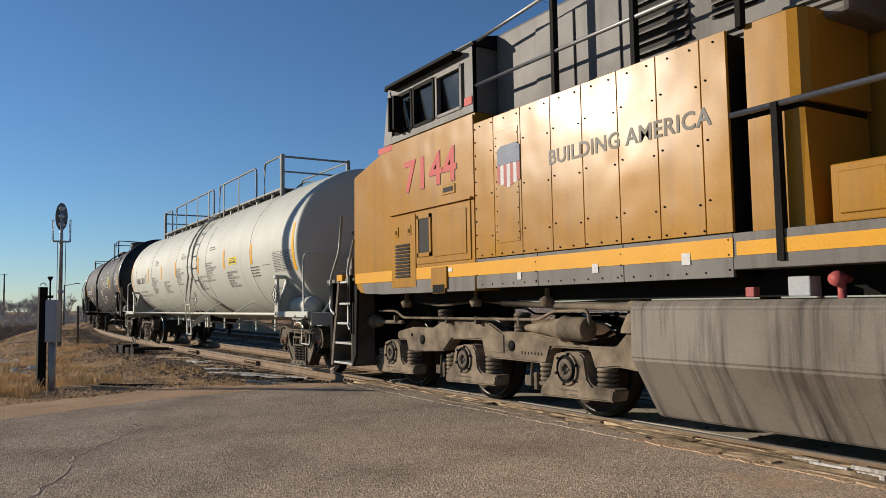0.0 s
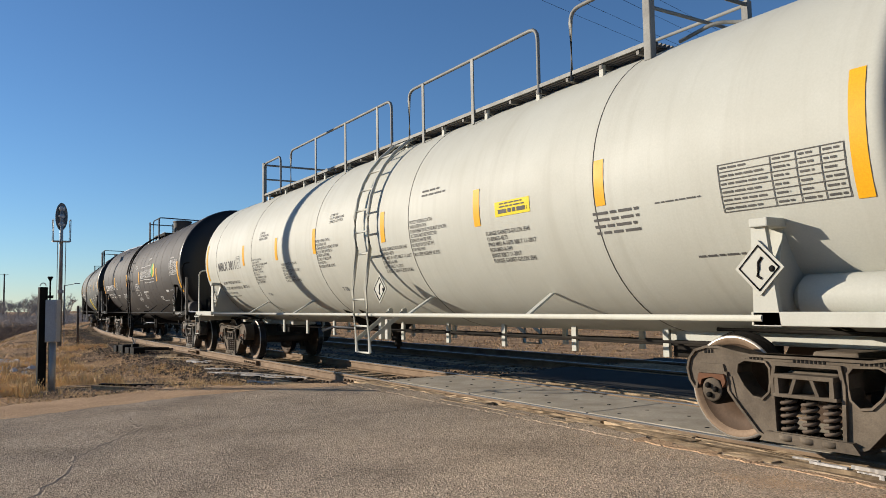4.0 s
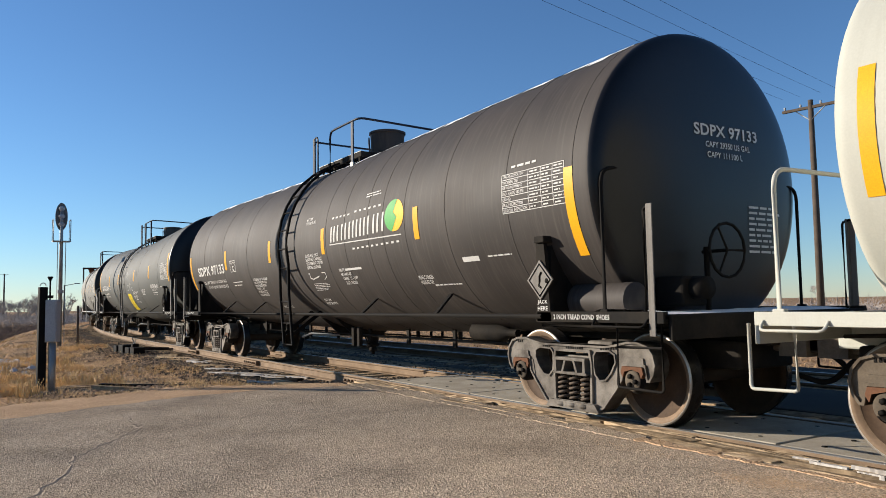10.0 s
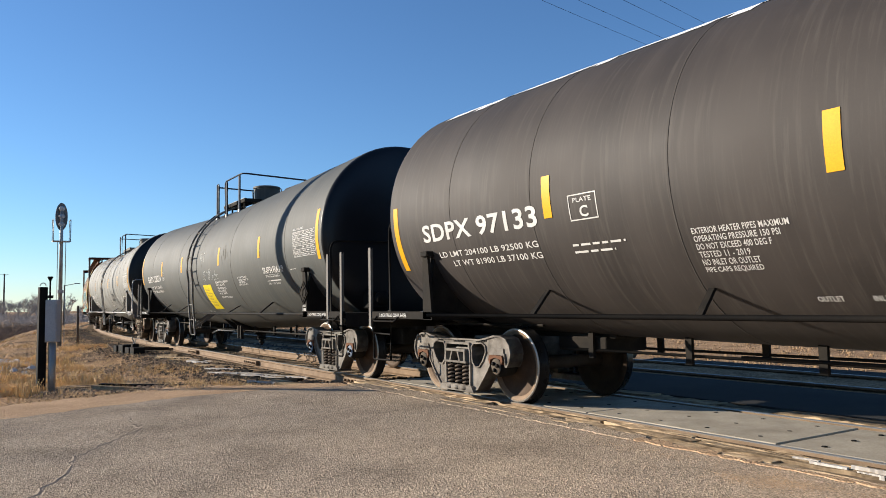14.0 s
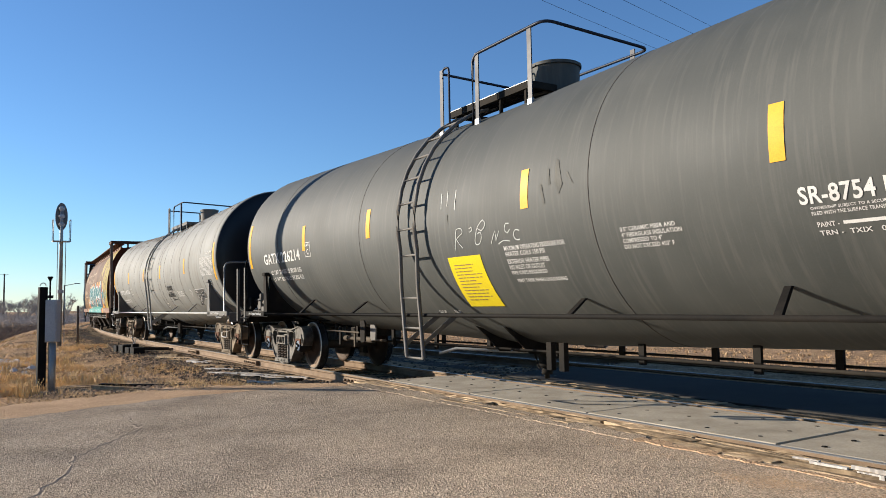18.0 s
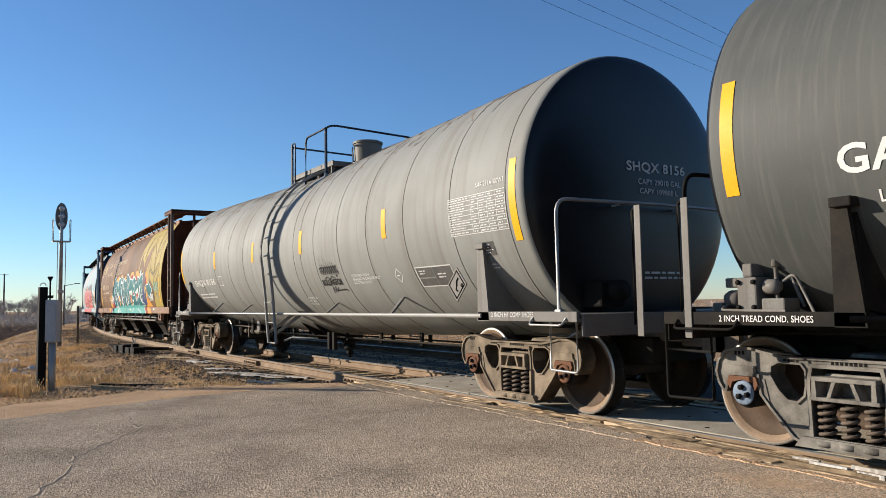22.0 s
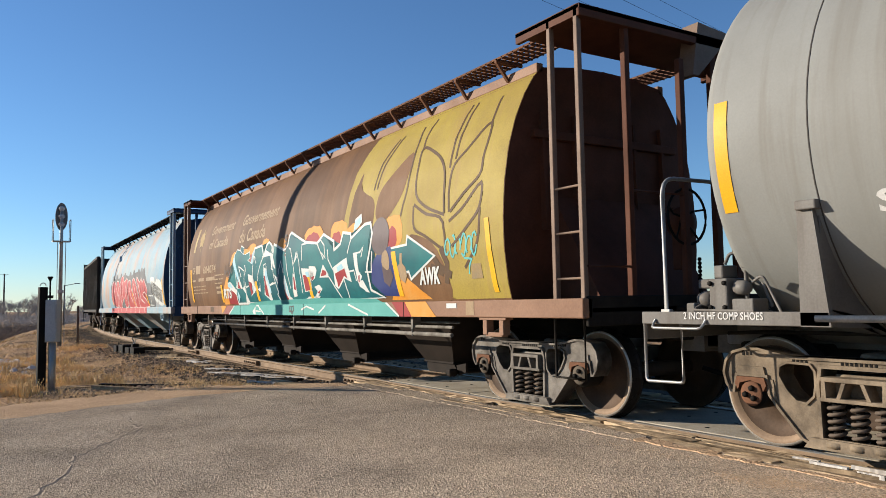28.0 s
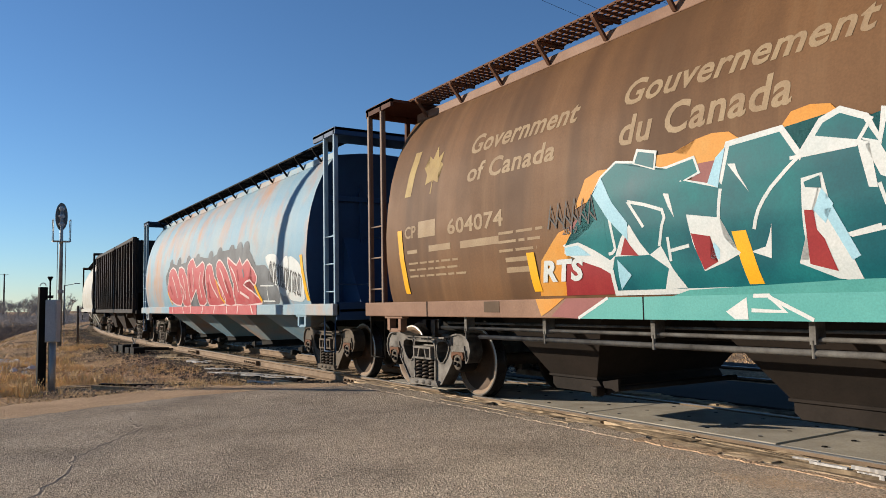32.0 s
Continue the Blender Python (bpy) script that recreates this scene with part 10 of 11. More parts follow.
    # teal graffiti band: orange clouds, white edging, teal letters, crimson patches
    def spray(mat, lift, *shapes):
        for pts in shapes:
            patch(car, "graffiti_" + mat, "hopper", mat, lift, pts)

    def cloud(mat, lift, x, z, a, b, seed):
        rng = random.Random(seed)
        patch(car, "graffiti_cloud", "hopper", mat, lift, [(x + a * (1 + 0.06 * rng.uniform(-1, 1)) * math.cos(k * 0.3142), z + b * (1 + 0.12 * rng.uniform(-1, 1)) * math.sin(k * 0.3142)) for k in range(20)])
    for i, (x, z, a, b) in enumerate(((0.14, 2.44, 0.22, 0.15), (1.73, 2.48, 0.43, 0.20), (2.81, 2.47, 0.34, 0.19), (3.40, 2.42, 0.25, 0.14), (4.70, 2.30, 0.28, 0.26))):
        cloud("orange", 0.0075, x, z, a, b, i)
    for i, (x, z, a, b) in enumerate(((1.71, 2.40, 0.33, 0.15), (2.73, 2.30, 0.22, 0.18), (4.66, 2.22, 0.16, 0.16))):
        cloud("crimson", 0.009, x, z, a, b, 30 + i)
    spray("orange", 0.0075, [(-3.26, 2.27), (-3.17, 2.46), (-2.99, 2.52), (-2.79, 2.51), (-2.79, 2.43), (-2.94, 2.37), (-3.07, 2.25), (-3.31, 2.18)], [(-2.27, 2.54), (-2.07, 2.53), (-1.93, 2.49), (-1.83, 2.60), (-1.67, 2.62), (-1.51, 2.60), (-1.42, 2.53), (-1.48, 2.40), (-1.73, 2.30), (-2.25, 2.35)], [(-1.04, 2.56), (-0.97, 2.64), (-0.82, 2.66), (-0.67, 2.63), (-0.58, 2.53), (-0.74, 2.42), (-0.92, 2.40), (-1.04, 2.45)])
    spray("orange", 0.0075, [(-3.88, 1.70), (-3.57, 1.97), (-3.34, 2.02), (-3.2, 1.95), (-3.46, 1.80), (-3.5, 1.33), (-3.98, 1.33)], [(4.5, 1.33), (5.62, 1.33), (5.30, 1.48), (5.06, 1.62), (4.8, 1.75)])
    spray("mauve", 0.009, [(-1.83, 2.39), (-1.63, 2.39), (-1.66, 2.15), (-1.88, 2.23)], [(-1.01, 2.49), (-0.87, 2.52), (-0.77, 2.52), (-0.77, 2.38), (-0.90, 2.27)], [(-3.42, 2.0), (-3.1, 2.2), (-3.0, 2.12), (-3.3, 1.86)])
    mass = [(-3.48, 1.83), (-3.18, 1.92), (-3.01, 2.07), (-3.05, 2.28), (-2.94, 2.44), (-2.75, 2.55), (-2.52, 2.51), (-2.21, 2.40), (-2.14, 2.40), (-1.86, 2.44), (-1.81, 2.32), (-1.96, 2.27), (-1.61, 2.16), (-1.58, 2.24), (-1.52, 2.50), (-1.05, 2.53), (-0.90, 2.30), (-0.74, 2.52), (-0.60, 2.57), (-0.42, 2.48), (-0.33, 2.31), (-0.30, 2.50), (0.3, 2.34), (0.48, 2.42), (0.54, 2.6), (0.64, 2.65), (1.38, 2.41), (1.92, 2.35), (2.19, 2.48), (2.64, 2.33), (2.66, 2.18), (2.91, 2.26)]
    mass += [(2.99, 2.44), (3.28, 2.4), (3.31, 2.32), (3.79, 2.5), (3.98, 2.5), (4.05, 2.33), (4.00, 2.16), (3.84, 1.81), (3.91, 1.49), (4.31, 1.37), (2.0, 1.34), (-0.5, 1.34), (-2.85, 1.34), (-2.86, 1.54)]
    edge = coat(car, "graffiti_edging", "hopper", M["chalk_white"], 0.0105, "white edging of the graffiti letters")
    edge.stroke(mass, 0.046, True)
    patch(car, "graffiti_letters", "hopper", "teal", 0.013, mass, "teal graffiti letters")
    patch(car, "graffiti_letters", "hopper", "crimson", 0.0105, [(-3.49, 1.67), (-3.22, 1.67), (-2.86, 1.56), (-2.74, 1.67), (-2.80, 1.33), (-3.56, 1.33)])
    # white counters inside the letters
    spray("chalk_white", 0.0155, [(0.29, 1.88), (0.38, 1.69), (0.48, 1.45), (0.60, 1.40), (0.38, 1.34), (0.32, 1.39), (0.22, 1.60), (0.20, 1.72)], [(0.79, 2.04), (0.93, 2.27), (0.97, 2.16)], [(-0.45, 2.34), (-0.34, 2.30), (-0.19, 1.99), (-0.34, 2.07)], [(-0.29, 1.90), (-0.10, 1.83), (-0.12, 1.69), (-0.19, 1.78)], [(0.74, 1.88), (0.83, 1.85), (0.86, 1.45), (0.68, 1.43), (0.67, 1.64)], [(1.18, 1.95), (1.26, 1.52), (1.6, 1.53), (1.53, 1.72), (1.6, 1.92)], [(1.54, 1.97), (1.83, 1.95), (1.89, 1.88), (1.78, 1.74), (1.63, 1.7), (1.57, 1.8), (1.72, 1.82), (1.75, 1.87), (1.57, 1.88)])
    spray("chalk_white", 0.0155, [(1.72, 1.6), (1.94, 1.63), (2.06, 1.55), (1.91, 1.47), (1.76, 1.4), (1.68, 1.41), (1.86, 1.53)], [(2.18, 1.97), (2.27, 1.9), (2.38, 1.79), (2.36, 1.74), (1.99, 1.75)], [(2.6, 1.9), (3.13, 2.03), (3.26, 1.63), (3.01, 1.7), (2.74, 1.53), (2.61, 1.59)], [(3.49, 1.63), (3.66, 1.65), (3.85, 1.45), (3.73, 1.47), (3.53, 1.56)])
    spray("chalk_white", 0.0155, [(3.38, 2.08), (3.52, 2.08), (3.55, 1.79), (3.65, 1.71), (3.56, 1.62), (3.48, 1.62)], [(1.2, 1.39), (1.42, 1.43), (1.94, 1.43), (1.86, 1.4), (1.4, 1.38)], [(3.39, 2.42), (3.43, 2.61), (3.64, 2.68), (3.68, 2.55), (3.55, 2.47)])
    spray("crimson", 0.018, [(0.21, 1.62), (0.28, 1.51), (0.40, 1.38), (0.32, 1.36), (0.24, 1.49)], [(0.75, 1.82), (0.8, 1.8), (0.83, 1.56), (0.73, 1.58)], [(1.24, 1.83), (1.29, 1.53), (1.52, 1.55), (1.47, 1.73), (1.39, 1.81)], [(1.62, 1.77), (1.77, 1.79), (1.7, 1.72), (1.62, 1.71)], [(1.83, 1.5), (1.99, 1.54), (1.9, 1.47)], [(2.16, 1.88), (2.31, 1.84), (2.28, 1.78), (2.04, 1.77)], [(2.65, 1.79), (3.04, 1.86), (3.12, 1.69), (3.0, 1.74), (2.74, 1.56)], [(3.52, 1.72), (3.57, 1.73), (3.54, 1.62), (3.51, 1.63)])
    spray("sky_spray", 0.018, [(3.4, 2.43), (3.44, 2.58), (3.63, 2.64), (3.64, 2.55), (3.52, 2.47)], [(0.28, 1.80), (0.36, 1.66), (0.45, 1.47), (0.38, 1.46), (0.29, 1.64)], [(-0.72, 2.0), (-0.64, 1.82), (-0.52, 1.55), (-0.58, 1.52), (-0.74, 1.86)], [(2.74, 1.89), (2.95, 1.94), (3.0, 1.87), (2.78, 1.81)], [(1.36, 1.87), (1.52, 1.88), (1.53, 1.78), (1.41, 1.78)])
    fine = coat(car, "graffiti_outline", "hopper", M["chalk_white"], 0.0155)
    for pts in ([(1.21, 2.09), (1.21, 2.38), (1.66, 2.39), (1.92, 2.35), (2.06, 2.21), (2.2, 2.05)], [(1.92, 2.35), (2.08, 2.39), (2.24, 2.29), (2.28, 2.07), (2.13, 2.17)], [(2.39, 2.21), (2.4, 2.04), (2.6, 1.85)], [(3.38, 2.07), (3.63, 2.08), (3.75, 2.16), (3.66, 2.0)], [(3.31, 2.31), (3.22, 2.18), (3.17, 2.09)], [(2.37, 1.76), (2.71, 1.48), (2.8, 1.39)], [(2.97, 1.7), (3.08, 1.47), (3.09, 1.38)], [(-0.57, 1.69), (-0.22, 1.74)], [(-0.35, 2.02), (-0.30, 1.84), (-0.18, 1.62), (-0.11, 1.54), (-0.18, 1.50), (-0.05, 1.35)], [(-0.12, 1.72), (0.0, 1.98), (0.12, 2.14), (0.24, 1.91)], [(0.38, 2.28), (0.44, 1.96), (0.56, 1.60)], [(0.55, 2.36), (0.64, 2.34), (0.73, 2.16), (0.81, 1.91), (0.85, 1.66)], [(0.80, 2.05), (0.98, 2.25), (1.07, 2.07), (1.12, 1.78), (1.14, 1.50)], [(-0.98, 2.29), (-0.49, 2.30), (-0.38, 2.47)], [(3.14, 1.8), (3.38, 1.81), (3.44, 1.64)], [(3.77, 1.77), (3.98, 1.76), (4.04, 2.07)]):
        fine.spawn().stroke(pts, 0.026)
    for k in range(6):
        coat(car, "black_tag", "hopper", M["ink"], 0.0205).rect(0.31 + 0.004 * (k % 3), 0.42 - 0.005 * (k % 2), 2.22 + 0.075 * k, 2.262 + 0.075 * k)
    spray("chalk_white", 0.0155, [(-3.48, 1.83), (-3.28, 1.85), (-3.07, 1.76), (-2.87, 1.65), (-2.80, 1.69), (-2.86, 1.54), (-3.22, 1.65), (-3.50, 1.75)], [(-2.59, 1.96), (-2.71, 1.84), (-2.80, 1.68), (-2.38, 1.67), (-2.48, 1.79)], [(-2.38, 1.67), (-2.24, 1.74), (-2.14, 1.54), (-2.02, 1.37), (-2.26, 1.36), (-2.18, 1.54)], [(-2.18, 2.19), (-2.12, 2.18), (-2.07, 1.97), (-2.13, 2.07)], [(-1.94, 1.98), (-1.61, 1.92), (-1.60, 1.75), (-1.46, 1.62), (-1.61, 1.56), (-1.81, 1.50), (-1.90, 1.74)])
    spray("chalk_white", 0.0155, [(-1.16, 1.83), (-1.19, 1.57), (-1.36, 1.63), (-1.23, 1.66), (-1.19, 1.74)], [(-0.90, 2.13), (-0.74, 2.15), (-0.70, 1.95), (-0.52, 1.37), (-0.70, 1.40), (-0.97, 1.52), (-0.90, 1.53), (-0.91, 1.79)], [(-0.79, 2.42), (-0.40, 2.31), (-0.36, 1.99), (-0.42, 2.00), (-0.48, 2.30), (-0.90, 2.30)], [(-1.52, 2.34), (-1.45, 2.33), (-1.42, 2.25), (-1.33, 2.09)], [(-2.54, 2.51), (-2.49, 2.64), (-2.25, 2.58), (-2.27, 2.41)])
    spray("crimson", 0.018, [(-2.65, 1.85), (-2.73, 1.69), (-2.51, 1.67), (-2.60, 1.77)], [(-1.91, 1.82), (-1.72, 1.78), (-1.70, 1.70), (-1.74, 1.60), (-1.67, 1.57), (-1.81, 1.51), (-1.87, 1.66)], [(-0.89, 1.90), (-0.82, 1.89), (-0.81, 1.75), (-0.76, 1.68), (-0.69, 1.45), (-0.89, 1.51)])
    spray("sky_spray", 0.018, [(-2.94, 2.44), (-3.05, 2.29), (-2.86, 2.04), (-2.62, 1.82), (-2.61, 1.98), (-2.79, 2.18)], [(-1.69, 1.73), (-1.64, 1.67), (-1.65, 1.59), (-1.74, 1.60)], [(-0.75, 2.04), (-0.67, 1.92), (-0.74, 1.79), (-0.82, 1.89)], [(-2.78, 1.65), (-2.62, 1.50), (-2.78, 1.37)], [(-3.49, 1.81), (-3.29, 1.82), (-3.12, 1.71), (-3.47, 1.73)], [(-1.71, 2.21), (-1.61, 2.16), (-1.54, 2.48), (-1.63, 2.41)])
    spray("teal", 0.0195, [(-0.88, 2.10), (-0.76, 2.13), (-0.75, 2.04), (-0.87, 2.06)], [(-2.51, 2.51), (-2.47, 2.61), (-2.28, 2.56), (-2.29, 2.43)])
    for pts in ([(-2.84, 2.03), (-2.79, 1.75), (-2.88, 1.71)], [(-2.60, 2.17), (-2.20, 2.05), (-2.21, 1.91), (-2.26, 1.74)], [(-2.60, 2.17), (-2.42, 1.92)], [(-2.16, 1.81), (-2.15, 1.60)], [(-2.15, 1.69), (-1.94, 1.72)], [(-1.59, 2.15), (-1.62, 1.96), (-1.60, 1.75), (-1.46, 1.62)], [(-0.90, 2.30), (-1.14, 2.10), (-1.26, 1.94), (-1.31, 1.80)], [(-0.62, 1.69), (-0.36, 1.74)]):
        fine.spawn().stroke(rounded(pts, False, 2), 0.03)
    arrow = [(4.50, 2.05), (5.10, 2.07), (5.13, 2.18), (5.79, 1.89), (5.16, 1.63), (5.12, 1.73), (4.80, 1.72)]
    coat(car, "graffiti_edging", "hopper", M["chalk_white"], 0.0105).stroke(arrow, 0.07, True)
    patch(car, "graffiti_arrow", "hopper", "teal", 0.013, arrow, "teal graffiti arrow")
    patch(car, "graffiti_letters", "hopper", "aqua", 0.0205, [(-2.2, 1.30), (4.2, 1.30), (4.0, 1.36), (2.0, 1.40), (-0.6, 1.39), (-2.0, 1.35)])
    coat(car, "graffiti_dark_disc", "hopper", M["plum"], 0.0165, "grey-purple disc between letters and arrow").disc(4.30, 2.27, 0.29, 0.28)
    patch(car, "graffiti_blob", "hopper", "navy_spray", 0.0145, [(4.0, 1.85), (3.95, 1.6), (4.3, 1.40), (4.75, 1.38), (4.85, 1.6), (4.62, 2.1), (4.3, 2.1)], "navy blue blob under the grey disc")
    cloud("buff", 0.0185, 4.46, 1.90, 0.12, 0.15, 51)
    patch(car, "graffiti_ochre", "hopper", "buff", 0.0185, [(4.80, 1.80), (4.86, 1.62), (4.98, 1.56), (5.05, 1.66), (5.03, 1.78), (4.95, 1.84), (4.96, 1.98), (4.90, 1.98), (4.88, 1.84)])
    patch(car, "graffiti_blob", "hopper", "plum", 0.0205, [(4.34, 1.84), (4.36, 1.6), (4.52, 1.52), (4.66, 1.66), (4.6, 1.78), (4.48, 1.76)])
    for pts in ([(5.75, 1.92), (5.9, 1.75), (6.18, 1.62)], [(5.98, 1.98), (6.1, 1.78), (6.05, 1.52)], [(5.7, 1.75), (6.0, 1.66)]):
        coat(car, "smoke_stroke", "hopper", M["wheat_line"], 0.0105).stroke(pts, 0.10)
    # tags
    coat(car, "white_tag", "hopper", M["chalk_white"], 0.0205, "white spray tag").letters_at("RTS", -3.88, -3.24, 1.47, 1.70, 0.2)
    coat(car, "white_tag", "hopper", M["chalk_white"], 0.0205, "white spray tag").letters_at("AWK", 5.38, 5.92, 1.52, 1.75, 0.2)
    rng = random.Random(5)
    for i in range(6):
        x = -3.72 + 0.12 * i
        k = coat(car, "black_tag", "hopper", M["ink"], 0.0205, "small black spray tag")
        k.stroke([(x, 2.02), (x + 0.05, 2.24 + rng.uniform(-0.06, 0.06)), (x + 0.11, 2.05), (x + 0.02, 2.14)], 0.022)
    coat(car, "black_tag", "hopper", M["ink"], 0.0205).letters_at("2019", -3.50, -3.28, 1.94, 2.02, 0.1)
    for i in range(6):
        x = 6.14 + 0.12 * i
        c = coat(car, "cyan_tag", "hopper", M["scribble_cyan"], 0.0105, "thin cyan spray tag")
        ph = rng.uniform(0, 6)
        c.stroke([(x + 0.06 * math.cos(ph + a), 1.98 + (0.14 if i % 2 else 0.10) * math.sin(ph + a * 1.1)) for a in np.linspace(0, 5.0, 9)], 0.026)
    coat(car, "cyan_tag", "hopper", M["scribble_cyan"], 0.0105).stroke([(6.5, 1.82), (6.66, 1.8), (6.6, 1.72), (6.58, 1.62)], 0.026)
    patch(car, "faded_patch", "hopper", "ghost", 0.0105, [(6.62, 1.56), (6.86, 1.56), (6.84, 1.74), (6.64, 1.74)])
    # painted stretches of the sill
    for name, pts, mat in (("sill_paint", [(-3.29, 1.10), (4.86, 1.10), (4.5, 1.301), (-2.87, 1.301)], "aqua"), ("sill_paint", [(4.90, 1.10), (5.22, 1.10), (5.03, 1.301), (4.66, 1.301)], "crimson"), ("sill_paint", [(5.225, 1.10), (5.86, 1.10), (5.60, 1.301), (5.035, 1.301)], "orange"), ("sill_paint", [(-3.86, 1.12), (-3.72, 1.18), (-3.5, 1.301), (-3.95, 1.301)], "orange"), ("sill_paint", [(-3.70, 1.12), (-3.31, 1.10), (-2.92, 1.301), (-3.46, 1.301)], "mauve"), ("sill_patch", [(6.55, 1.13), (6.72, 1.13), (6.72, 1.29), (6.55, 1.29)], "buff"), ("sill_plate", [(6.11, 1.21), (6.34, 1.21), (6.34, 1.27), (6.11, 1.27)], "chalk_white"), ("sill_patch", [(-4.9, 1.16), (-4.6, 1.16), (-4.6, 1.285), (-4.9, 1.285)], "wheat_line")):
        bm = bmesh.new()
        prism(bm, pts, "y", -1.634, -1.6305)
        bmesh.ops.recalc_face_normals(bm, faces=bm.faces[:])
        part(name, bm, M[mat], car)
    s = coat(car, "sill_marks", "flat", M["chalk_white"], 0.0755)
    for pts in ([(-2.88, 1.298), (-3.29, 1.105)], [(4.48, 1.298), (4.87, 1.105)], [(-1.33, 1.29), (-1.20, 1.29), (-1.07, 1.17), (-1.35, 1.18)], [(-1.2, 1.28), (-0.85, 1.11)], [(1.2, 1.2), (1.45, 1.26), (1.8, 1.2)], [(2.0, 1.14), (2.3, 1.27)], [(3.2, 1.28), (3.9, 1.12)]):
        s.spawn("sill_mark").stroke(pts, 0.03)
    s.spawn("sill_mark").poly([(-1.58, 1.17), (-1.39, 1.28), (-1.38, 1.11), (-1.50, 1.11)])
    g = coat(car, "sill_tag", "flat", M["plum"], 0.0775, "small grey spray tag on the sill")
    for pts in ([(0.62, 1.27), (0.60, 1.17), (0.68, 1.16), (0.70, 1.26), (0.63, 1.27)], [(0.74, 1.27), (0.72, 1.17), (0.82, 1.18), (0.83, 1.27), (0.74, 1.26)], [(0.66, 1.19), (0.74, 1.12), (0.82, 1.19)]):
        g.spawn("sill_tag").stroke(pts, 0.018)
    for x in (-6.2, -2.45, 1.3, 5.0):
        bm = bmesh.new()
        box(bm, x, x + 0.012, -1.637, -1.629, 1.10, 1.301)
        part("sill_joint", bm, M["dark"], car)


def paint_blue():
    car = HOPPERS["blue"]
    rng = random.Random(6)
    halo = [(-4.12, 2.06), (-3.99, 2.35), (-3.51, 2.59), (-2.6, 2.5), (-1.46, 2.55), (-0.42, 2.62), (0.84, 2.5), (1.68, 2.6), (2.69, 2.6), (3.79, 2.55), (4.25, 2.36), (4.52, 2.14), (5.13, 2.1), (5.65, 1.74), (5.75, 1.36), (4.53, 1.31), (-2.88, 1.33)]
    coat(car, "graffiti_shadow", "hopper", M["smoke"], 0.004, "dark grey halo behind the red graffiti").poly(rounded(halo, True, 3))
    for x in (-3.5, -2.5, -1.4, -0.4, 0.9, 1.7, 2.7, 3.3, 3.8):
        q = coat(car, "graffiti_shadow", "hopper", M["smoke"], 0.0055)
        q.disc(x, 2.52, 0.24, 0.17 + 0.05 * rng.random())
    letters = (
        [(-3.78, 2.05), (-3.65, 2.34), (-3.21, 2.46), (-2.68, 2.29), (-2.22, 1.93), (-1.87, 1.71), (-2.5, 1.33), (-3.54, 1.46), (-3.93, 1.76)],
        [(-2.42, 2.42), (-1.82, 2.36), (-1.37, 1.97), (-1.32, 1.7), (-1.34, 1.33), (-2.14, 1.33), (-2.16, 1.72), (-2.42, 2.14)],
        [(-1.42, 2.44), (-0.88, 2.6), (-0.45, 2.33), (0.13, 2.46), (0.42, 2.28), (0.18, 1.92), (0.41, 1.41), (-0.4, 1.33), (-0.51, 1.75), (-1.21, 1.43), (-1.37, 1.9)],
        [(0.64, 2.34), (1.1, 2.31), (1.33, 2.0), (1.96, 1.63), (1.98, 1.34), (0.55, 1.32), (0.55, 1.66), (0.47, 2.03)],
        [(1.53, 2.35), (1.83, 2.4), (2.28, 2.19), (2.57, 1.95), (2.77, 1.67), (2.85, 1.33), (2.05, 1.32), (1.88, 1.69), (1.51, 2.05)],
        [(2.41, 2.36), (2.58, 2.39), (3.15, 2.21), (3.39, 2.36), (3.6, 2.18), (3.93, 2.3), (4.19, 2.15), (4.58, 1.9), (4.36, 1.71), (4.08, 1.84), (3.62, 1.75), (4.23, 1.58), (4.71, 1.37), (4.37, 1.32), (2.82, 1.32), (2.9, 1.78)])
    for i, q in enumerate(letters):
        q = rounded(q, True, 2)
        patch(car, "graffiti_letter", "hopper", "cherry", 0.009 + 0.0012 * (i % 2), q, "red and pink graffiti letter")
        coat(car, "graffiti_edging", "hopper", M["pale_edge"], 0.0125, "pale pink edging of a graffiti letter").stroke(q, 0.040, True)
    # strokes inside the letters
    for pts, w, mat in (([(-3.3, 2.2), (-2.9, 1.9), (-2.75, 1.55)], 0.05, "pale_edge"), ([(-2.0, 2.2), (-1.75, 1.85), (-1.8, 1.5)], 0.05, "pale_edge"), ([(-0.9, 2.35), (-0.75, 2.0), (-0.9, 1.7)], 0.05, "pale_edge"), ([(0.0, 2.2), (-0.15, 1.9), (0.0, 1.5)], 0.05, "pale_edge"), ([(0.85, 2.1), (1.05, 1.8), (1.5, 1.5)], 0.05, "pale_edge"), ([(1.8, 2.2), (2.1, 1.95), (2.35, 1.6)], 0.05, "pale_edge"), ([(2.7, 2.2), (3.05, 1.95), (3.2, 1.6)], 0.05, "pale_edge"), ([(3.6, 2.1), (3.7, 1.92)], 0.07, "smoke"), ([(3.3, 1.6), (3.9, 1.45)], 0.06, "pale_edge"), ([(-3.6, 1.95), (-3.3, 1.65)], 0.06, "crimson"), ([(-1.2, 2.2), (-1.1, 1.8)], 0.10, "crimson"), ([(0.7, 1.9), (0.75, 1.5)], 0.10, "crimson"), ([(2.25, 1.9), (2.55, 1.5)], 0.10, "crimson"), ([(3.2, 2.1), (3.3, 1.85)], 0.09, "crimson")):
        coat(car, "graffiti_stroke", "hopper", M[mat], 0.0155).stroke(rounded(pts), w)
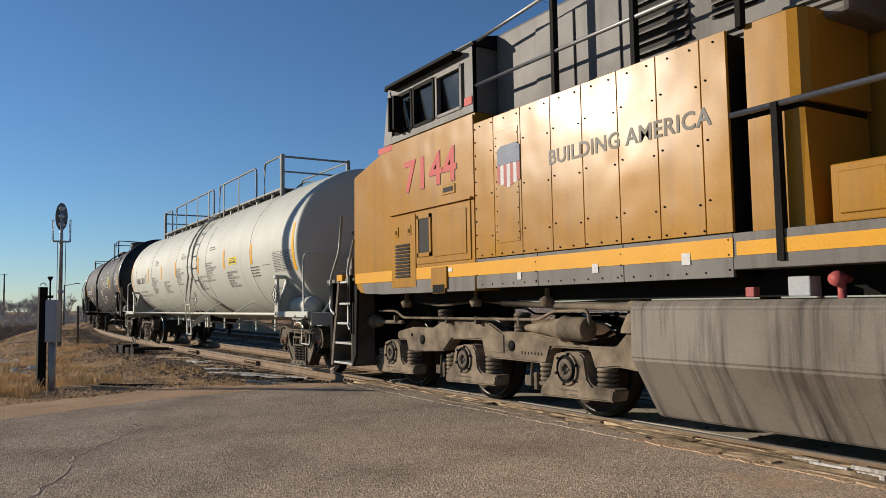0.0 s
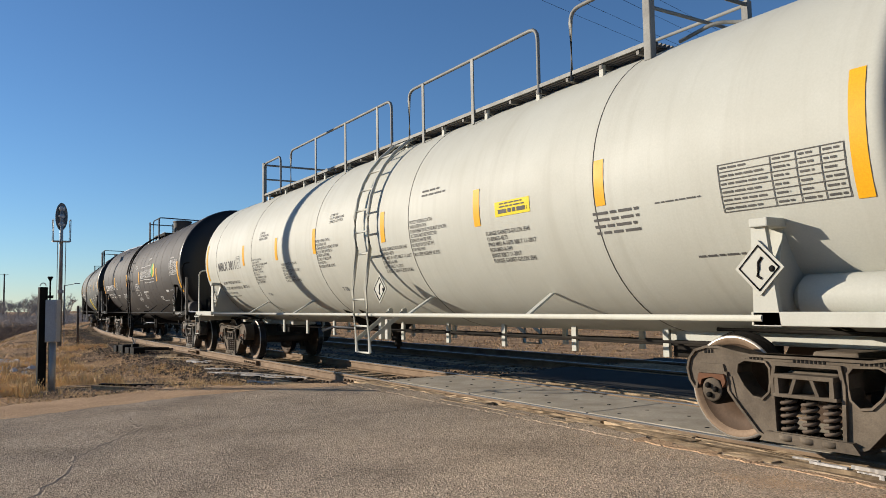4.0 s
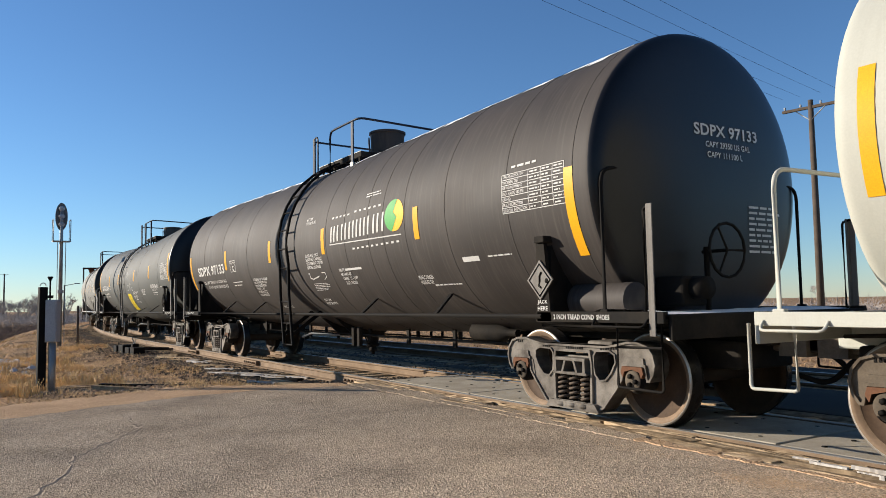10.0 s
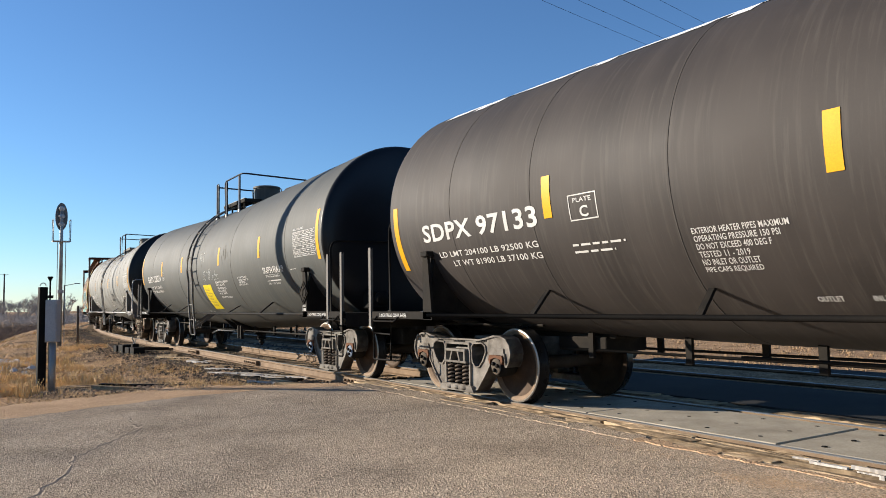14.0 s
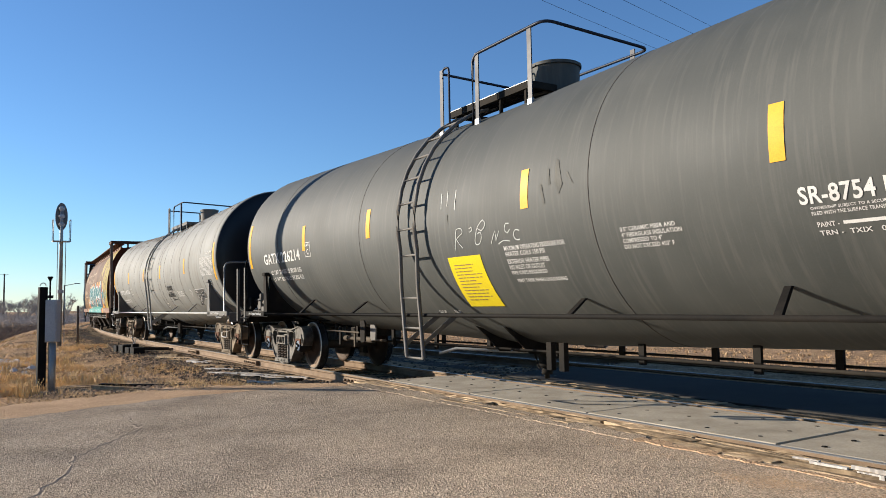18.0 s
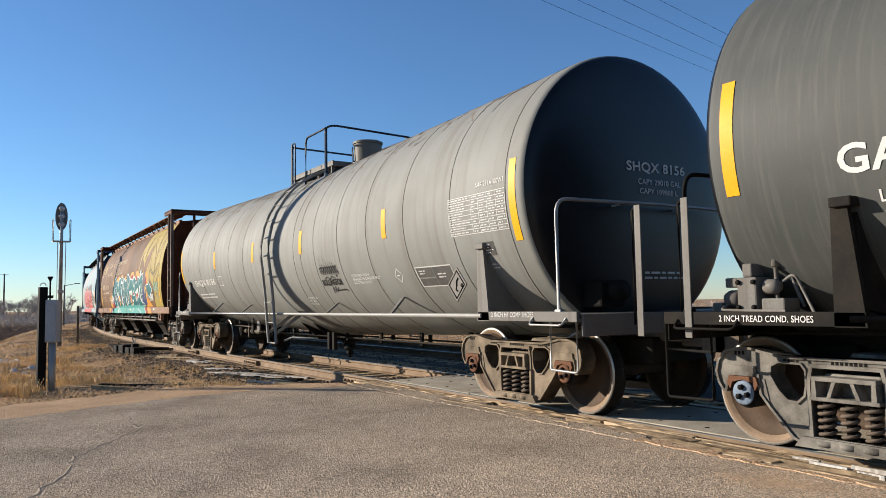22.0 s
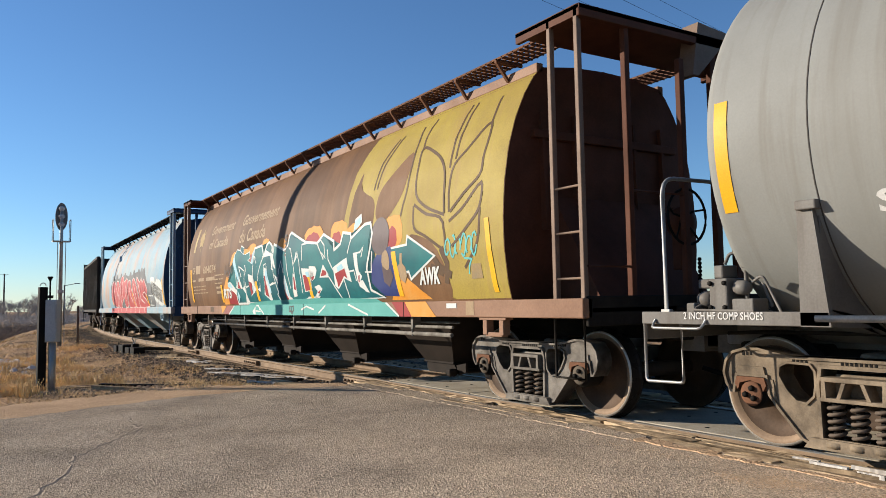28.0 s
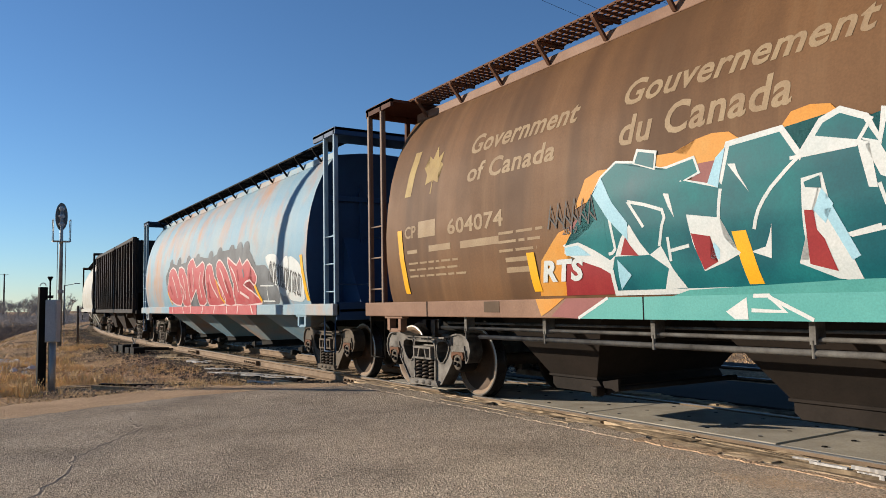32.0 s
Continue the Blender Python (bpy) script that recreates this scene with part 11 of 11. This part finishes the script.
    for pts, w in (([(-3.95, 1.75), (-3.55, 1.38)], 0.06), ([(4.38, 1.72), (4.72, 1.37)], 0.10), ([(1.45, 1.95), (1.75, 1.5), (2.0, 1.36)], 0.06)):
        coat(car, "graffiti_yellow", "hopper", M["tape"], 0.0185).stroke(pts, w)
    patch(car, "reflective_strip", "hopper", "tape", 0.013, [(7.20, 1.36), (7.33, 1.36), (7.14, 2.2), (7.02, 2.2)])
    coat(car, "white_tag", "hopper", M["chalk_white"], 0.0125).stroke([(4.75, 1.70), (5.55, 1.68)], 0.03).stroke([(5.15, 1.69), (5.12, 1.38)], 0.03).stroke([(4.8, 1.38), (5.5, 1.37)], 0.03)
    # scribbled tag in white and black over the panel step
    for i, pts in enumerate(([(5.13, 2.28), (5.71, 2.29), (5.98, 2.06), (5.9, 1.75), (5.63, 1.69), (5.42, 1.94)], [(5.98, 2.06), (6.39, 2.22), (6.5, 1.8), (6.2, 1.45), (5.75, 1.65)], [(6.45, 2.2), (6.89, 2.1), (7.1, 1.9), (7.1, 1.4), (6.6, 1.36), (6.3, 1.45), (6.5, 1.8)])):
        patch(car, "white_tag", "hopper", "chalk_white", 0.0075 + 0.0012 * i, rounded(pts, True, 3), "white spray tag with black scribble")
    for i in range(16):
        x, z, ph = 5.4 + 0.105 * i, 2.02 - 0.022 * i, rng.uniform(0, 6)
        coat(car, "black_tag", "hopper", M["ink"], 0.0125).stroke([(x + 0.10 * math.cos(ph + a), z - 0.05 + 0.20 * math.sin(ph + a * 1.25)) for a in np.linspace(0, 5.2, 10)], 0.028)
    bm = bmesh.new()
    box(bm, -3.6, 4.6, -1.636, -1.6305, 1.10, 1.301)
    part("sill_paint", bm, M["cherry"], car)
    s = coat(car, "sill_marks", "flat", M["pale_edge"], 0.0775)
    for x in (-3.2, -1.9, -1.0, 0.3, 1.4, 2.4, 3.3, 4.2):
        s.spawn("sill_mark").stroke([(x, 1.29), (x + rng.uniform(-0.15, 0.15), 1.12)], 0.05)


def letter_loco():
    b = coat(LOCO, "number_shadow", "flat", M["ink"], 0.004)
    b.letters_at("7144", -7.155, -5.808, 2.798, 3.262)
    p = coat(LOCO, "number", "flat", M["red"], 0.007, "faded red road number")
    p.letters_at("7144", -7.15, -5.82, 2.81, 3.26)
    g = coat(LOCO, "slogan", "flat", M["slogan_grey"], 0.004, "worn grey slogan lettering")
    g.letters_at("BUILDING AMERICA", -4.04, -1.98, 2.70, 2.86)
    s = coat(LOCO, "shield", "flat", M["slate"], 0.010, "faded blue shield mark drawn plain")
    s.poly([(-4.95, 2.84), (-4.95, 3.02), (-4.88, 3.06), (-4.60, 3.06), (-4.53, 3.02), (-4.53, 2.84)])
    for i in range(7):
        x = -4.95 + 0.06 * i
        st = coat(LOCO, "shield_stripe", "flat", M["pink"] if i % 2 == 0 else M["white"], 0.010)
        d = 0.06 * abs(i - 3) / 3
        st.rect(x, x + 0.06, 2.57 + d, 2.835)


M["decal_orange"] = surface("orange_mark_paint", (0.800, 0.420, 0.020), (0.720, 0.360, 0.020), 0.45, 0, 60, 3, 0.4, 0.0)
letter_loco()
letter_cream()
letter_black()
letter_charcoal()
letter_grey()
paint_brown()
paint_blue()
finish_paint()


# ---- motion ----
def motions():
    steps = [i * 1.0 for i in range(33)]
    for car, q, half in CARS:
        walk(car, [(t, car_pose(q, half, t)) for t in steps])
    fine = [i * 0.2 for i in range(161)]
    for w, x, r in WHEELS:
        z = w.matrix_basis.translation.z
        walk(w, [(t, Matrix.Translation((x, 0, z)) @ Matrix.Rotation(run(t) / r, 4, "Y")) for t in fine])


motions()
